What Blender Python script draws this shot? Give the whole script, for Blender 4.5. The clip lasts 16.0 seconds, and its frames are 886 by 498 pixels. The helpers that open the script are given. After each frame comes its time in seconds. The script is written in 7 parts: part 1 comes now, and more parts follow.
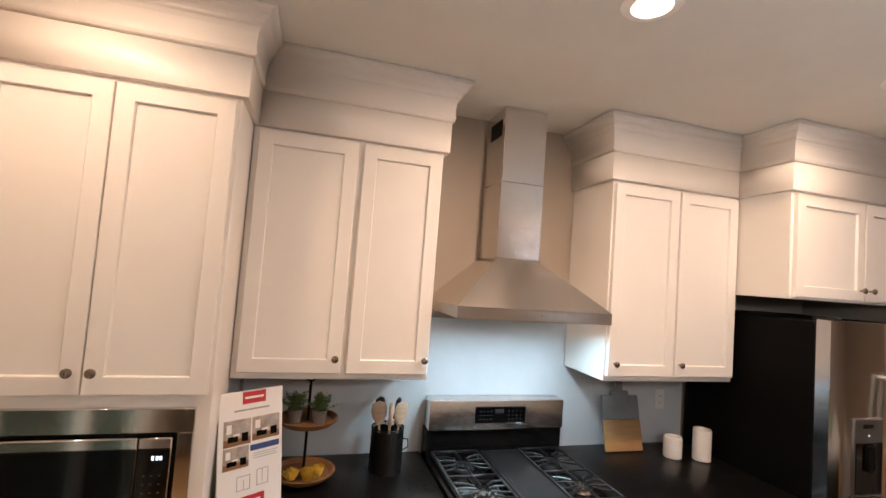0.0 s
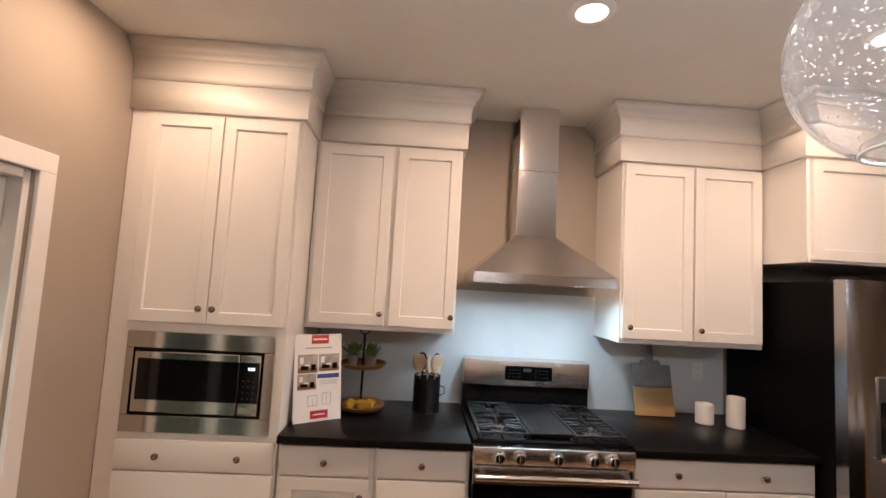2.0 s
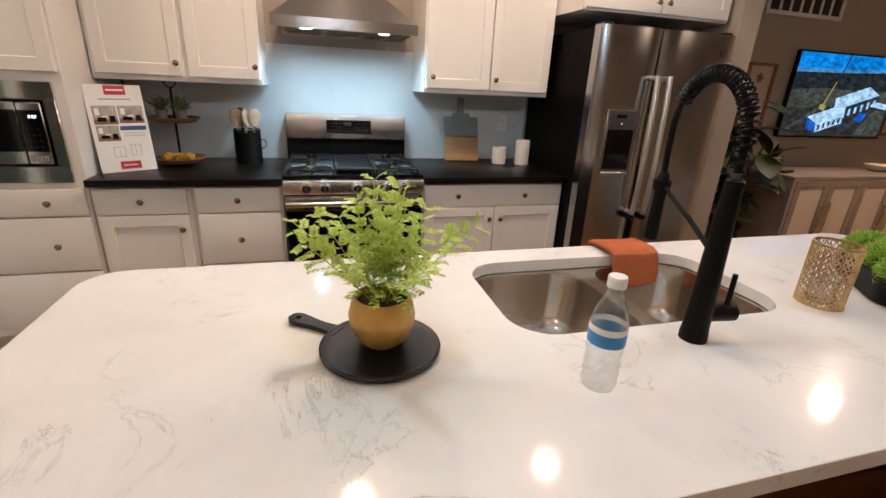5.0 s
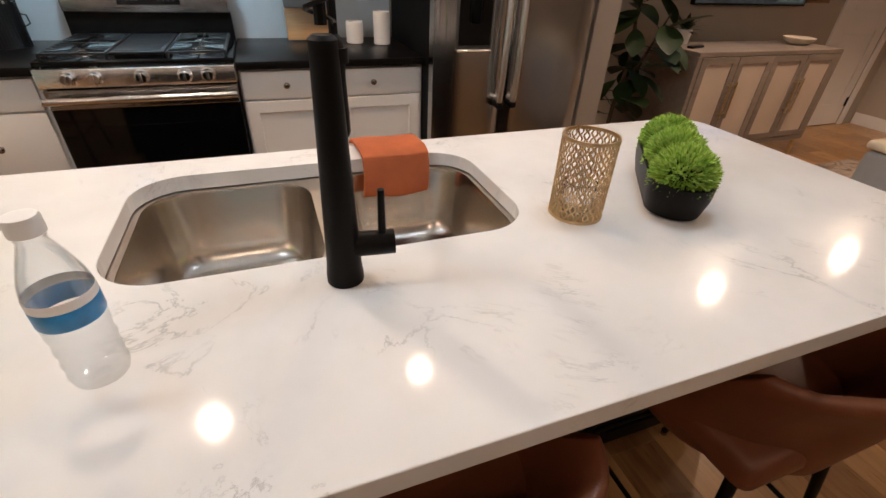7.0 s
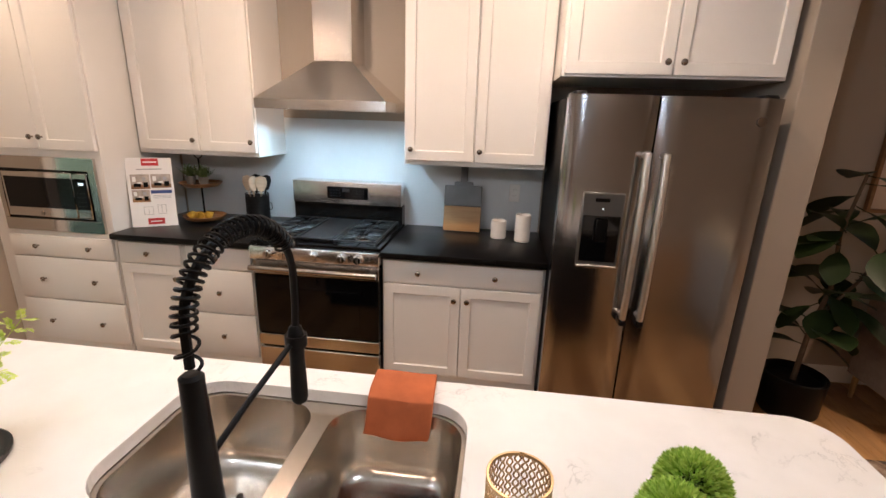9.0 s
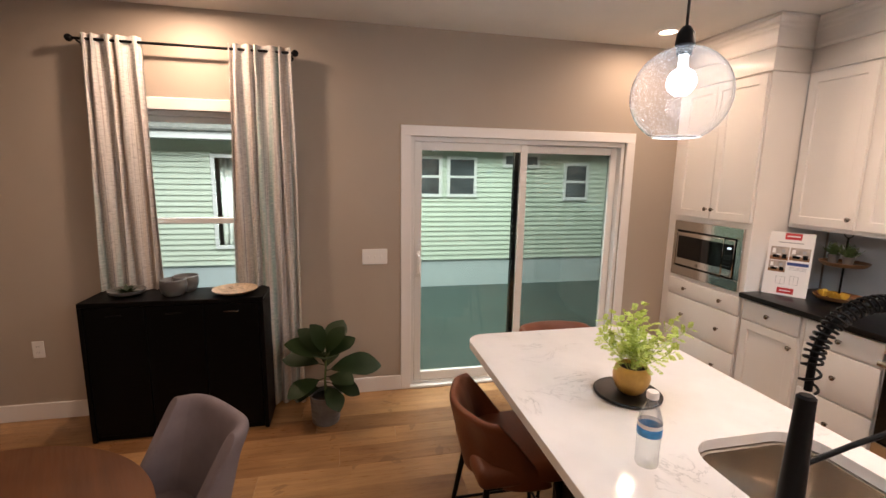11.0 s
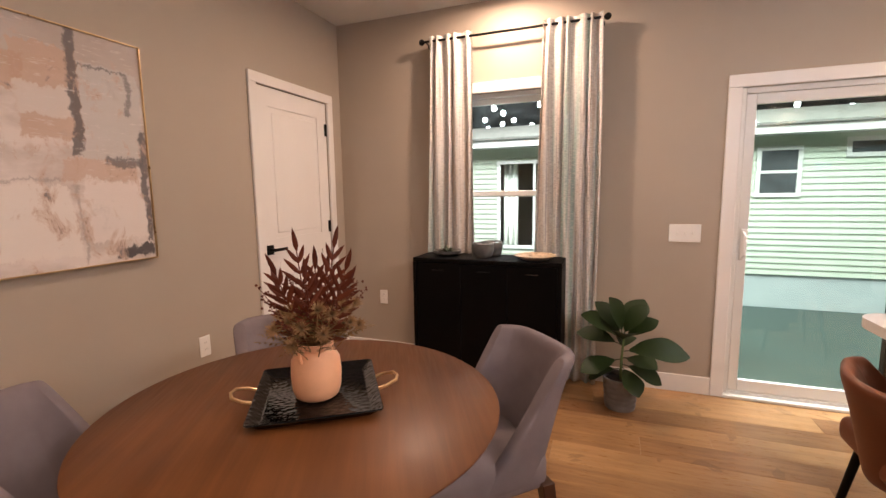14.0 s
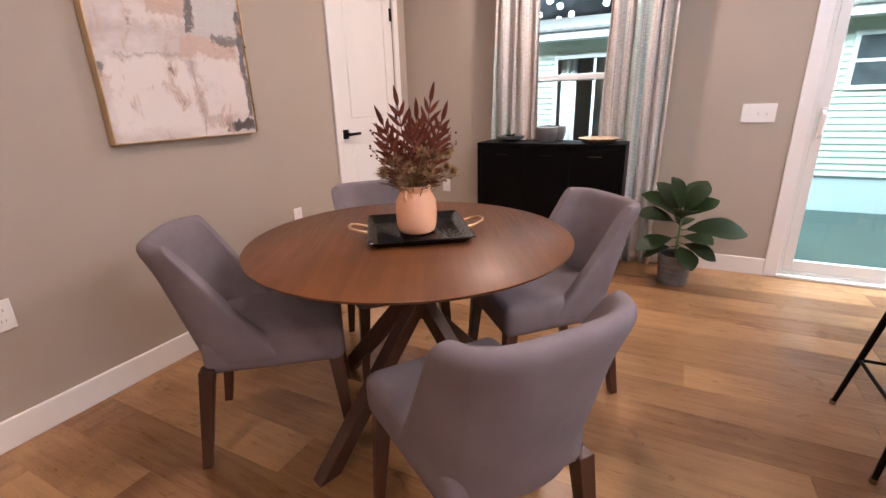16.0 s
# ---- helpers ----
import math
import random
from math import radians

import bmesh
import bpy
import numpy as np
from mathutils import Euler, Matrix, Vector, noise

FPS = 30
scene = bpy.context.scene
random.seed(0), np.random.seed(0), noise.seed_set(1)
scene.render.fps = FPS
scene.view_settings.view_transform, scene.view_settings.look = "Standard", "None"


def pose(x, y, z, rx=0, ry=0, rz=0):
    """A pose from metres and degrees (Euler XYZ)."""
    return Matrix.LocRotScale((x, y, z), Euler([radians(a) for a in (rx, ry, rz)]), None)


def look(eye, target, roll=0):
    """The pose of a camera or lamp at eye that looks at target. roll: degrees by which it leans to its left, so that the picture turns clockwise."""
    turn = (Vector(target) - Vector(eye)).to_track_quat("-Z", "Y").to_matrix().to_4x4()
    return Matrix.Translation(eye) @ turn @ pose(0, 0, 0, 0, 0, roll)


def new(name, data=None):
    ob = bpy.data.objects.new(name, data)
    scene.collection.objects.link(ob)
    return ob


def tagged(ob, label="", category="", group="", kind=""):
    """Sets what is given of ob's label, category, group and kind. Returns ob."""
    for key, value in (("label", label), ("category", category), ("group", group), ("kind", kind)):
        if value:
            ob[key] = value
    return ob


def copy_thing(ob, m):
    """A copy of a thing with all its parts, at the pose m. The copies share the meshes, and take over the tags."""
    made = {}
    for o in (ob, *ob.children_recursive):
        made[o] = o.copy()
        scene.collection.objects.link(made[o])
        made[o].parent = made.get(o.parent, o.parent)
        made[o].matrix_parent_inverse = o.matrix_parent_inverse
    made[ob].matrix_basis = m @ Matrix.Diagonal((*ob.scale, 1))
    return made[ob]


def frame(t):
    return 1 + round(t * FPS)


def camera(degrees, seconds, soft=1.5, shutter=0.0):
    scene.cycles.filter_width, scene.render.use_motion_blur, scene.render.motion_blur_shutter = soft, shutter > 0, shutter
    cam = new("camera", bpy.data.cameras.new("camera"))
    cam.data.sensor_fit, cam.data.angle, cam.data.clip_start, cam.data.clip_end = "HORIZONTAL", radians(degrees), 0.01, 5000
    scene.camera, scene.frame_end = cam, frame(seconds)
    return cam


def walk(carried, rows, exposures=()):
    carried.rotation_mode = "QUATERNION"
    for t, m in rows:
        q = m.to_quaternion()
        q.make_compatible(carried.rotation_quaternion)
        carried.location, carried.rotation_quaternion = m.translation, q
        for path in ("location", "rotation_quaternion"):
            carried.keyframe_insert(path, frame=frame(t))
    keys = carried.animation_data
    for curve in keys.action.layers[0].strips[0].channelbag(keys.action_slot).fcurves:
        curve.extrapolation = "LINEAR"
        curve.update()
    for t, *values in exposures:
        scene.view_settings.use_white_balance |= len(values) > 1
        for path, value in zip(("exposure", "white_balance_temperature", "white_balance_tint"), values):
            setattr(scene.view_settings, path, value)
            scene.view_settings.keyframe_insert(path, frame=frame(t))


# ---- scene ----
cam = camera(89.8, 16.0)
PATH = [
    (0, (1.085, -2.275, 1.831), (1.635, -0.355, 1.943), 4.3),
    (0.5, (1.066, -2.456, 1.801), (1.316, -0.477, 1.932), 4.2),
    (1, (1.099, -2.595, 1.772), (1.205, -0.603, 1.915), 4.2),
    (1.5, (1.237, -2.686, 1.681), (1.328, -0.694, 1.838), 3.8),
    (2, (1.412, -2.77, 1.626), (1.501, -0.778, 1.785), 3.2),
    (2.5, (1.516, -2.822, 1.603), (1.548, -0.827, 1.733), 1.6),
    (3, (1.55, -2.922, 1.609), (1.589, -0.923, 1.63), 1.5),
    (3.5, (1.547, -3.027, 1.544), (1.753, -1.041, 1.417), 1.9),
    (4, (1.584, -3.08, 1.517), (1.979, -1.152, 1.162), 2.7),
    (4.5, (1.695, -3.108, 1.444), (2.181, -1.242, 0.914), 3.0),
    (4.7, (1.769, -3.122, 1.426), (2.27, -1.279, 0.832), 2.9),
    (6.8, (2.481, -3.044, 1.323), (3.1, -1.475, 0.247), 2.9),
    (7, (2.576, -3.03, 1.342), (3.194, -1.473, 0.25), 2.7),
    (7.5, (2.856, -2.933, 1.405), (3.484, -1.391, 0.297), 2.9),
    (8, (2.956, -2.943, 1.508), (3.605, -1.371, 0.456), 2.8),
    (8.5, (2.999, -2.96, 1.598), (3.445, -1.168, 0.831), 1.9),
    (9, (3.061, -2.967, 1.627), (2.836, -1.061, 1.064), 1.9),
    (9.5, (3.157, -3.078, 1.667), (2.21, -1.372, 1.231), 1.6),
    (10, (3.243, -3.209, 1.703), (1.775, -1.908, 1.318), 1.3),
    (10.2, (3.244, -3.242, 1.711), (1.635, -2.115, 1.335), 1.4),
    (12.3, (3.385, -3.454, 1.579), (1.444, -3.869, 1.332), -0.4),
    (12.5, (3.381, -3.471, 1.557), (1.453, -3.947, 1.319), -0.3),
    (13, (3.306, -3.52, 1.45), (1.386, -4.029, 1.222), -0.0),
    (13.5, (3.253, -3.565, 1.402), (1.342, -4.106, 1.168), -0.2),
    (14, (3.24, -3.597, 1.35), (1.383, -4.297, 1.1), -0.8),
    (14.5, (3.31, -3.596, 1.335), (1.481, -4.351, 1.044), -1.1),
    (15, (3.44, -3.621, 1.298), (1.639, -4.413, 0.942), -1.3),
    (15.5, (3.54, -3.635, 1.243), (1.79, -4.472, 0.759), -1.5),
    (16, (3.526, -3.628, 1.189), (1.831, -4.484, 0.562), -1.6),
]
walk(cam, [(t, look(eye, target, roll)) for t, eye, target, roll in PATH],
     [(0, -0.16, 6500, 13), (1, -0.32, 6500, 13), (2, -0.26, 6500, 14), (3, -0.16, 6500, 15), (4.7, -0.26, 6100, 8), (7, -0.26, 6000, 7), (8, -0.24, 6150, 9), (9, -0.06, 6100, 10), (9.5, -0.08, 6100, 10), (10, -0.26, 6200, 11), (12.5, 0.24, 6300, 15), (14.5, 0.60, 6150, 15), (16, 0.92, 5250, 13)])

# ---- world and light ----
world = bpy.data.worlds.new("world")
scene.world = world
world.use_nodes = True
world.node_tree.nodes["Background"].inputs[0].default_value = (0.55, 0.75, 0.7, 1)
world.node_tree.nodes["Background"].inputs[1].default_value = 0.03

WARM, COOL, HALL = (1.0, 0.70, 0.49), (0.84, 0.92, 1.0), (0.94, 1.0, 0.95)
CAN_POWER, PENDANT_POWER, HOOD_POWER, HALL_POWER = 17.0, 12.0, 4.2, 2000.0
CEIL = 2.695
# place and share of the full power; the last three are added, out of view
CANS = [(2.0, -1.18, 1.35), (3.19, -1.18, 0.85), (0.38, -1.12, 0.58), (5.74, -1.1, 2.0), (7.4, -1.1, 1.7), (0.39, -4.28, 1.25), (2.3, -4.28, 0.42), (4.1, -4.28, 0.45), (6.6, -4.2, 0.4)]
PENDANTS = [(2.005, -2.295), (3.33, -2.32)]


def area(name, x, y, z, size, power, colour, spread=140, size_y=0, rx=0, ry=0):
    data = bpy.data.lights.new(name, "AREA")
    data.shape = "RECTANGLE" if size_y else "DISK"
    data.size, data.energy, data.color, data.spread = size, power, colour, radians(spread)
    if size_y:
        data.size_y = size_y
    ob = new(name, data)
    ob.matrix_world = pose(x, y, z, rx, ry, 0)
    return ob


for lx, ly, share in CANS:
    area("recessed_lamp_light", lx, ly, CEIL - 0.012, 0.085, CAN_POWER * share, WARM, 176)
for lx, ly in PENDANTS:
    data = bpy.data.lights.new("pendant_bulb_light", "POINT")
    data.energy, data.color, data.shadow_soft_size = PENDANT_POWER, COOL, 0.045
    new("pendant_bulb_light", data).location = (lx, ly, 1.985)
for lx in (1.86, 2.27):
    area("hood_lamp_light", lx, -0.40, 1.652, 0.05, HOOD_POWER, (0.62, 0.86, 1.0), 150)
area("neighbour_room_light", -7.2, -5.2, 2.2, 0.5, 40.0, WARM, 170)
# one unseen panel added in place of the many hall lamps, tilted toward the house
area("hall_fill_light", -2.6, -2.5, 7.2, 5.0, HALL_POWER, HALL, 170, 9.0, 0, 36)

# ---- materials ----


def link(tree, a, b):
    tree.links.new(a, b)


def node(tree, kind, **sets):
    n = tree.nodes.new(kind)
    for key, value in sets.items():
        n.inputs[key.replace("_", " ")].default_value = value
    return n


def rgba(c):
    return (c[0], c[1], c[2], 1.0)


def blank(name):
    m = bpy.data.materials.new(name)
    m.use_nodes = True
    t = m.node_tree
    return m, t, t.nodes["Principled BSDF"]


def coords(t, stretch=(1, 1, 1)):
    tc = t.nodes.new("ShaderNodeTexCoord")
    mp = t.nodes.new("ShaderNodeMapping")
    mp.inputs["Scale"].default_value = stretch
    link(t, tc.outputs["Object"], mp.inputs["Vector"])
    return mp.outputs["Vector"]


def noise_at(t, vec, scale, detail=4.0, rough=0.55, distortion=0.0):
    n = node(t, "ShaderNodeTexNoise", Scale=scale, Detail=detail, Roughness=rough, Distortion=distortion)
    link(t, vec, n.inputs["Vector"])
    return n.outputs["Fac"]


def ramp(t, fac, stops):
    r = t.nodes.new("ShaderNodeValToRGB")
    e = r.color_ramp.elements
    while len(e) < len(stops):
        e.new(0.5)
    for k, (p, c) in enumerate(stops):
        e[k].position, e[k].color = p, rgba(c)
    link(t, fac, r.inputs["Fac"])
    return r.outputs["Color"]


def maths(t, op, a, b=0.0, clamp=False):
    n = t.nodes.new("ShaderNodeMath")
    n.operation, n.use_clamp = op, clamp
    for k, v in enumerate((a, b)):
        if isinstance(v, (int, float)):
            n.inputs[k].default_value = v
        else:
            link(t, v, n.inputs[k])
    return n.outputs[0]


def mix(t, fac, a, b, blend="MIX"):
    n = t.nodes.new("ShaderNodeMix")
    n.data_type, n.blend_type = "RGBA", blend
    for sock, v in ((n.inputs[0], fac), (n.inputs[6], a), (n.inputs[7], b)):
        if isinstance(v, (int, float)):
            sock.default_value = v
        elif isinstance(v, tuple):
            sock.default_value = rgba(v)
        else:
            link(t, v, sock)
    return n.outputs[2]


def bump(t, bsdf, height, strength, distance=0.002):
    b = node(t, "ShaderNodeBump", Strength=strength, Distance=distance)
    link(t, height, b.inputs["Height"])
    link(t, b.outputs["Normal"], bsdf.inputs["Normal"])


def paint(name, colour, rough=0.5, metal=0.0, var=0.08, scale=3.0, bscale=160.0, bstrength=0.08, stretch=(1, 1, 1), spec=0.5, rvar=0.08):
    """A surface with a broad and a fine variation."""
    m, t, p = blank(name)
    v = coords(t, stretch)
    big, small = noise_at(t, v, scale), noise_at(t, v, bscale, 3.0)
    lo, hi = [c * (1 - var) for c in colour], [min(1, c * (1 + var)) for c in colour]
    link(t, ramp(t, big, [(0.3, lo), (0.7, hi)]), p.inputs["Base Color"])
    r = maths(t, "ADD", maths(t, "MULTIPLY", big, rvar * 2), rough - rvar)
    link(t, r, p.inputs["Roughness"])
    p.inputs["Metallic"].default_value = metal
    p.inputs["Specular IOR Level"].default_value = spec
    if bstrength:
        bump(t, p, small, bstrength)
    return m


wall_paint = paint("greige_wall_paint", (0.405, 0.342, 0.276), 0.62, var=0.03, scale=1.3, bscale=140, bstrength=0.15)
ceiling_paint = paint("ceiling_paint", (0.70, 0.68, 0.63), 0.8, var=0.03, bscale=120, bstrength=0.2)
splash_paint = paint("white_backsplash_panel", (0.66, 0.68, 0.69), 0.35, var=0.04, scale=5, bscale=60, bstrength=0.05)
trim_white = paint("white_trim_paint", (0.80, 0.77, 0.74), 0.38, var=0.02, bscale=90, bstrength=0.04)
cabinet_white = paint("white_cabinet_lacquer", (0.80, 0.765, 0.72), 0.36, var=0.025, scale=2.0, bscale=90, bstrength=0.03)
plastic_white = paint("white_plastic", (0.82, 0.80, 0.77), 0.3, var=0.02, bstrength=0.02)
vinyl_white = paint("white_vinyl", (0.74, 0.73, 0.70), 0.4, var=0.03, bstrength=0.03)
black_counter = paint("charcoal_laminate", (0.005, 0.0042, 0.004), 0.3, var=0.35, scale=60, bscale=400, bstrength=0.05, spec=0.18)
black_gloss = paint("black_glass", (0.003, 0.003, 0.0033), 0.06, var=0.1, bstrength=0.0, rvar=0.02, spec=0.35)
black_enamel = paint("black_enamel", (0.004, 0.004, 0.004), 0.18, var=0.15, bstrength=0.03, spec=0.2)
black_iron = paint("black_cast_iron", (0.0055, 0.006, 0.007), 0.36, var=0.3, scale=30, bscale=300, bstrength=0.25, spec=0.4)
black_matte = paint("matte_black_metal", (0.0045, 0.004, 0.004), 0.42, var=0.2, bscale=300, bstrength=0.05, spec=0.14)
black_wood = paint("black_stained_wood", (0.0028, 0.0024, 0.0024), 0.45, var=0.3, scale=8, bscale=60, bstrength=0.1, stretch=(1, 1, 8), spec=0.1)
dispenser_grey = paint("grey_dispenser_plastic", (0.085, 0.082, 0.080), 0.3, 0.4, var=0.08, bstrength=0.03)
fridge_side = paint("dark_grey_textured_steel", (0.0028, 0.0025, 0.0024), 0.5, var=0.1, bscale=500, bstrength=0.2, spec=0.07)
void_shade = paint("painted_void_shade", (0.03, 0.026, 0.022), 0.8, var=0.1, bstrength=0)
chrome = paint("polished_chrome", (0.75, 0.75, 0.76), 0.14, 1.0, var=0.03, bstrength=0.02)
nickel = paint("brushed_nickel", (0.33, 0.29, 0.255), 0.25, 1.0, var=0.08, bscale=200, bstrength=0.04)
gold = paint("brushed_gold", (0.64, 0.47, 0.26), 0.3, 1.0, var=0.12, scale=12, bscale=300, bstrength=0.05)
brass_pot = paint("mustard_glazed_ceramic", (0.56, 0.33, 0.08), 0.35, 0.25, var=0.18, scale=22, bscale=120, bstrength=0.08)
leather = paint("tan_leather", (0.165, 0.050, 0.019), 0.44, var=0.16, scale=7, bscale=260, bstrength=0.25)
rust_cloth = paint("rust_cotton", (0.42, 0.115, 0.045), 0.9, var=0.16, scale=12, bscale=420, bstrength=0.5, spec=0.2)
grey_fabric = paint("grey_mauve_fabric", (0.19, 0.158, 0.166), 0.92, var=0.10, scale=9, bscale=520, bstrength=0.5, spec=0.2)
sofa_fabric = paint("light_grey_upholstery", (0.33, 0.32, 0.31), 0.92, var=0.08, scale=8, bscale=400, bstrength=0.4, spec=0.2)
throw_cloth = paint("cream_knit", (0.66, 0.57, 0.43), 0.95, var=0.12, scale=14, bscale=180, bstrength=0.6, spec=0.2)
peach = paint("peach_ceramic", (0.94, 0.50, 0.29), 0.5, var=0.10, scale=9, bscale=130, bstrength=0.12)
grey_stoneware = paint("grey_stoneware", (0.14, 0.135, 0.13), 0.35, var=0.18, scale=18, bscale=140, bstrength=0.1)
pattern_plate = paint("cream_glazed_plate", (0.40, 0.29, 0.19), 0.3, var=0.4, scale=36, bscale=90, bstrength=0.05)
linen_white = paint("white_ribbed_ceramic", (0.76, 0.72, 0.68), 0.5, var=0.05, scale=8, bstrength=0.06)
paper = paint("white_card", (0.82, 0.80, 0.78), 0.5, var=0.02, bstrength=0.02)
red_print = paint("red_print", (0.50, 0.03, 0.035), 0.45, var=0.05, bstrength=0)
blue_print = paint("navy_print", (0.04, 0.07, 0.22), 0.45, var=0.05, bstrength=0)
photo_print = paint("room_photo_print", (0.40, 0.34, 0.29), 0.4, var=0.4, scale=22, bstrength=0)
grey_print = paint("grey_print", (0.35, 0.34, 0.34), 0.5, var=0.1, bstrength=0)
label_blue = paint("blue_bottle_label", (0.03, 0.22, 0.50), 0.3, var=0.35, scale=30, bstrength=0)
soil = paint("dark_soil", (0.03, 0.02, 0.014), 0.95, var=0.5, scale=60, bscale=120, bstrength=1.0)
stem_green = paint("green_stem", (0.10, 0.15, 0.05), 0.6, var=0.2, bstrength=0.1)
trunk_brown = paint("brown_bark", (0.10, 0.065, 0.04), 0.8, var=0.25, scale=30, bstrength=0.6)
rose_yellow = paint("yellow_rose_petals", (0.62, 0.40, 0.05), 0.6, var=0.25, scale=40, bstrength=0.1)
dried_tan = paint("dried_tan_grass", (0.27, 0.155, 0.065), 0.85, var=0.3, scale=30, bstrength=0.2)
light_oak = paint("pale_wood", (0.48, 0.36, 0.25), 0.5, var=0.14, scale=9, bscale=70, bstrength=0.15, stretch=(1, 1, 6))
concrete = paint("hall_concrete", (0.046, 0.066, 0.058), 0.5, var=0.22, scale=1.1, bscale=40, bstrength=0.3)
siding_paint = paint("pale_green_vinyl_siding", (0.62, 0.66, 0.54), 0.5, var=0.05, scale=2, bscale=50, bstrength=0.1)
skirt_paint = paint("pale_grey_skirting", (0.56, 0.60, 0.60), 0.6, var=0.06, bstrength=0.1)
shingle = paint("grey_shingle", (0.20, 0.19, 0.17), 0.9, var=0.4, scale=14, bscale=80, bstrength=0.8)
hall_dark = paint("dark_hall_ceiling", (0.012, 0.013, 0.013), 0.9, var=0.2, bstrength=0)
# opaque pane: the unlit room behind the glass is put into the colour
unlit_room_pane = paint("pane_with_unlit_room", (0.09, 0.095, 0.10), 0.08, var=0.5, scale=3, bstrength=0)
dim_print = paint("dim_key_print", (0.035, 0.035, 0.035), 0.4, var=0.1, bstrength=0)


def leafy(name, a, b, rough=0.45, sub=0.0):
    m, t, p = blank(name)
    info = t.nodes.new("ShaderNodeNewGeometry")
    v = coords(t)
    f = maths(t, "ADD", maths(t, "MULTIPLY", info.outputs["Random Per Island"], 0.6), maths(t, "MULTIPLY", noise_at(t, v, 25), 0.4))
    link(t, ramp(t, f, [(0.15, a), (0.85, b)]), p.inputs["Base Color"])
    p.inputs["Roughness"].default_value = rough
    p.inputs["Specular IOR Level"].default_value = 0.25
    if sub:
        p.inputs["Transmission Weight"].default_value = 0.0
        tr = t.nodes.new("ShaderNodeBsdfTranslucent")
        link(t, ramp(t, f, [(0.15, a), (0.85, b)]), tr.inputs["Color"])
        ms = t.nodes.new("ShaderNodeMixShader")
        ms.inputs[0].default_value = sub
        link(t, p.outputs[0], ms.inputs[1])
        link(t, tr.outputs[0], ms.inputs[2])
        link(t, ms.outputs[0], t.nodes["Material Output"].inputs["Surface"])
    return m


fern_green = leafy("fern_leaf", (0.40, 0.54, 0.08), (0.70, 0.78, 0.26), 0.5, 0.4)
moss_green = leafy("bright_moss_blade", (0.22, 0.42, 0.04), (0.64, 0.80, 0.22), 0.5, 0.35)
dark_leaf = leafy("dark_fiddle_leaf", (0.006, 0.013, 0.004), (0.019, 0.035, 0.009), 0.45, 0.05)
herb_leaf = leafy("dusty_herb_leaf", (0.05, 0.09, 0.03), (0.16, 0.22, 0.09), 0.5, 0.15)
burgundy_leaf = leafy("burgundy_dried_leaf", (0.065, 0.013, 0.008), (0.20, 0.055, 0.028), 0.5, 0.15)
filler_leaf = leafy("dried_olive_filler", (0.09, 0.07, 0.03), (0.30, 0.17, 0.07), 0.7, 0.15)


def brushed(name, colour, rough, stretch, metal=1.0, var=0.1, wobble=0.0, grain=0.05, rvar=0.16):
    m, t, p = blank(name)
    v = coords(t, stretch)
    fine = noise_at(t, v, 60, 3.0)
    broad = noise_at(t, coords(t), 2.2, 2.0)
    link(t, ramp(t, fine, [(0.3, [c * (1 - var) for c in colour]), (0.7, [c * (1 + var) for c in colour])]), p.inputs["Base Color"])
    link(t, maths(t, "ADD", maths(t, "MULTIPLY", fine, rvar), rough - rvar / 2), p.inputs["Roughness"])
    p.inputs["Metallic"].default_value = metal
    bump(t, p, maths(t, "ADD", maths(t, "MULTIPLY", fine, grain), maths(t, "MULTIPLY", broad, wobble)), 0.25, 0.01)
    return m


steel_polished = brushed("polished_stainless", (0.62, 0.60, 0.57), 0.10, (0.4, 1, 20), var=0.03, grain=0.004, rvar=0.05)
steel_handle = brushed("satin_bar_steel", (0.82, 0.80, 0.78), 0.36, (1, 1, 1), var=0.04)
steel_h = brushed("brushed_stainless_across", (0.50, 0.48, 0.46), 0.20, (0.4, 1, 30))
# lighter copy of the range steel, with the bright room's reflection in its colour
steel_lit = brushed("lit_stainless", (0.84, 0.82, 0.80), 0.26, (0.4, 1, 30), var=0.04, grain=0.02, rvar=0.08)
steel_v = brushed("brushed_stainless_hood", (0.74, 0.71, 0.68), 0.18, (18, 18, 0.4), wobble=0.25)
steel_v.node_tree.nodes["Principled BSDF"].inputs["Anisotropic"].default_value = 0.7
steel_v.node_tree.nodes["Principled BSDF"].inputs["Anisotropic Rotation"].default_value = 0.25
steel_fridge = brushed("dark_stainless", (0.44, 0.44, 0.445), 0.17, (0.4, 1, 12), var=0.02, wobble=0.30, grain=0.002, rvar=0.03)
steel_fridge.node_tree.nodes["Principled BSDF"].inputs["Anisotropic"].default_value = 0.5
steel_fridge.node_tree.nodes["Principled BSDF"].inputs["Anisotropic Rotation"].default_value = 0.25
steel_sink = brushed("satin_sink_steel", (0.58, 0.535, 0.48), 0.21, (1, 1, 1), var=0.02, wobble=0.05, grain=0.001, rvar=0.03)


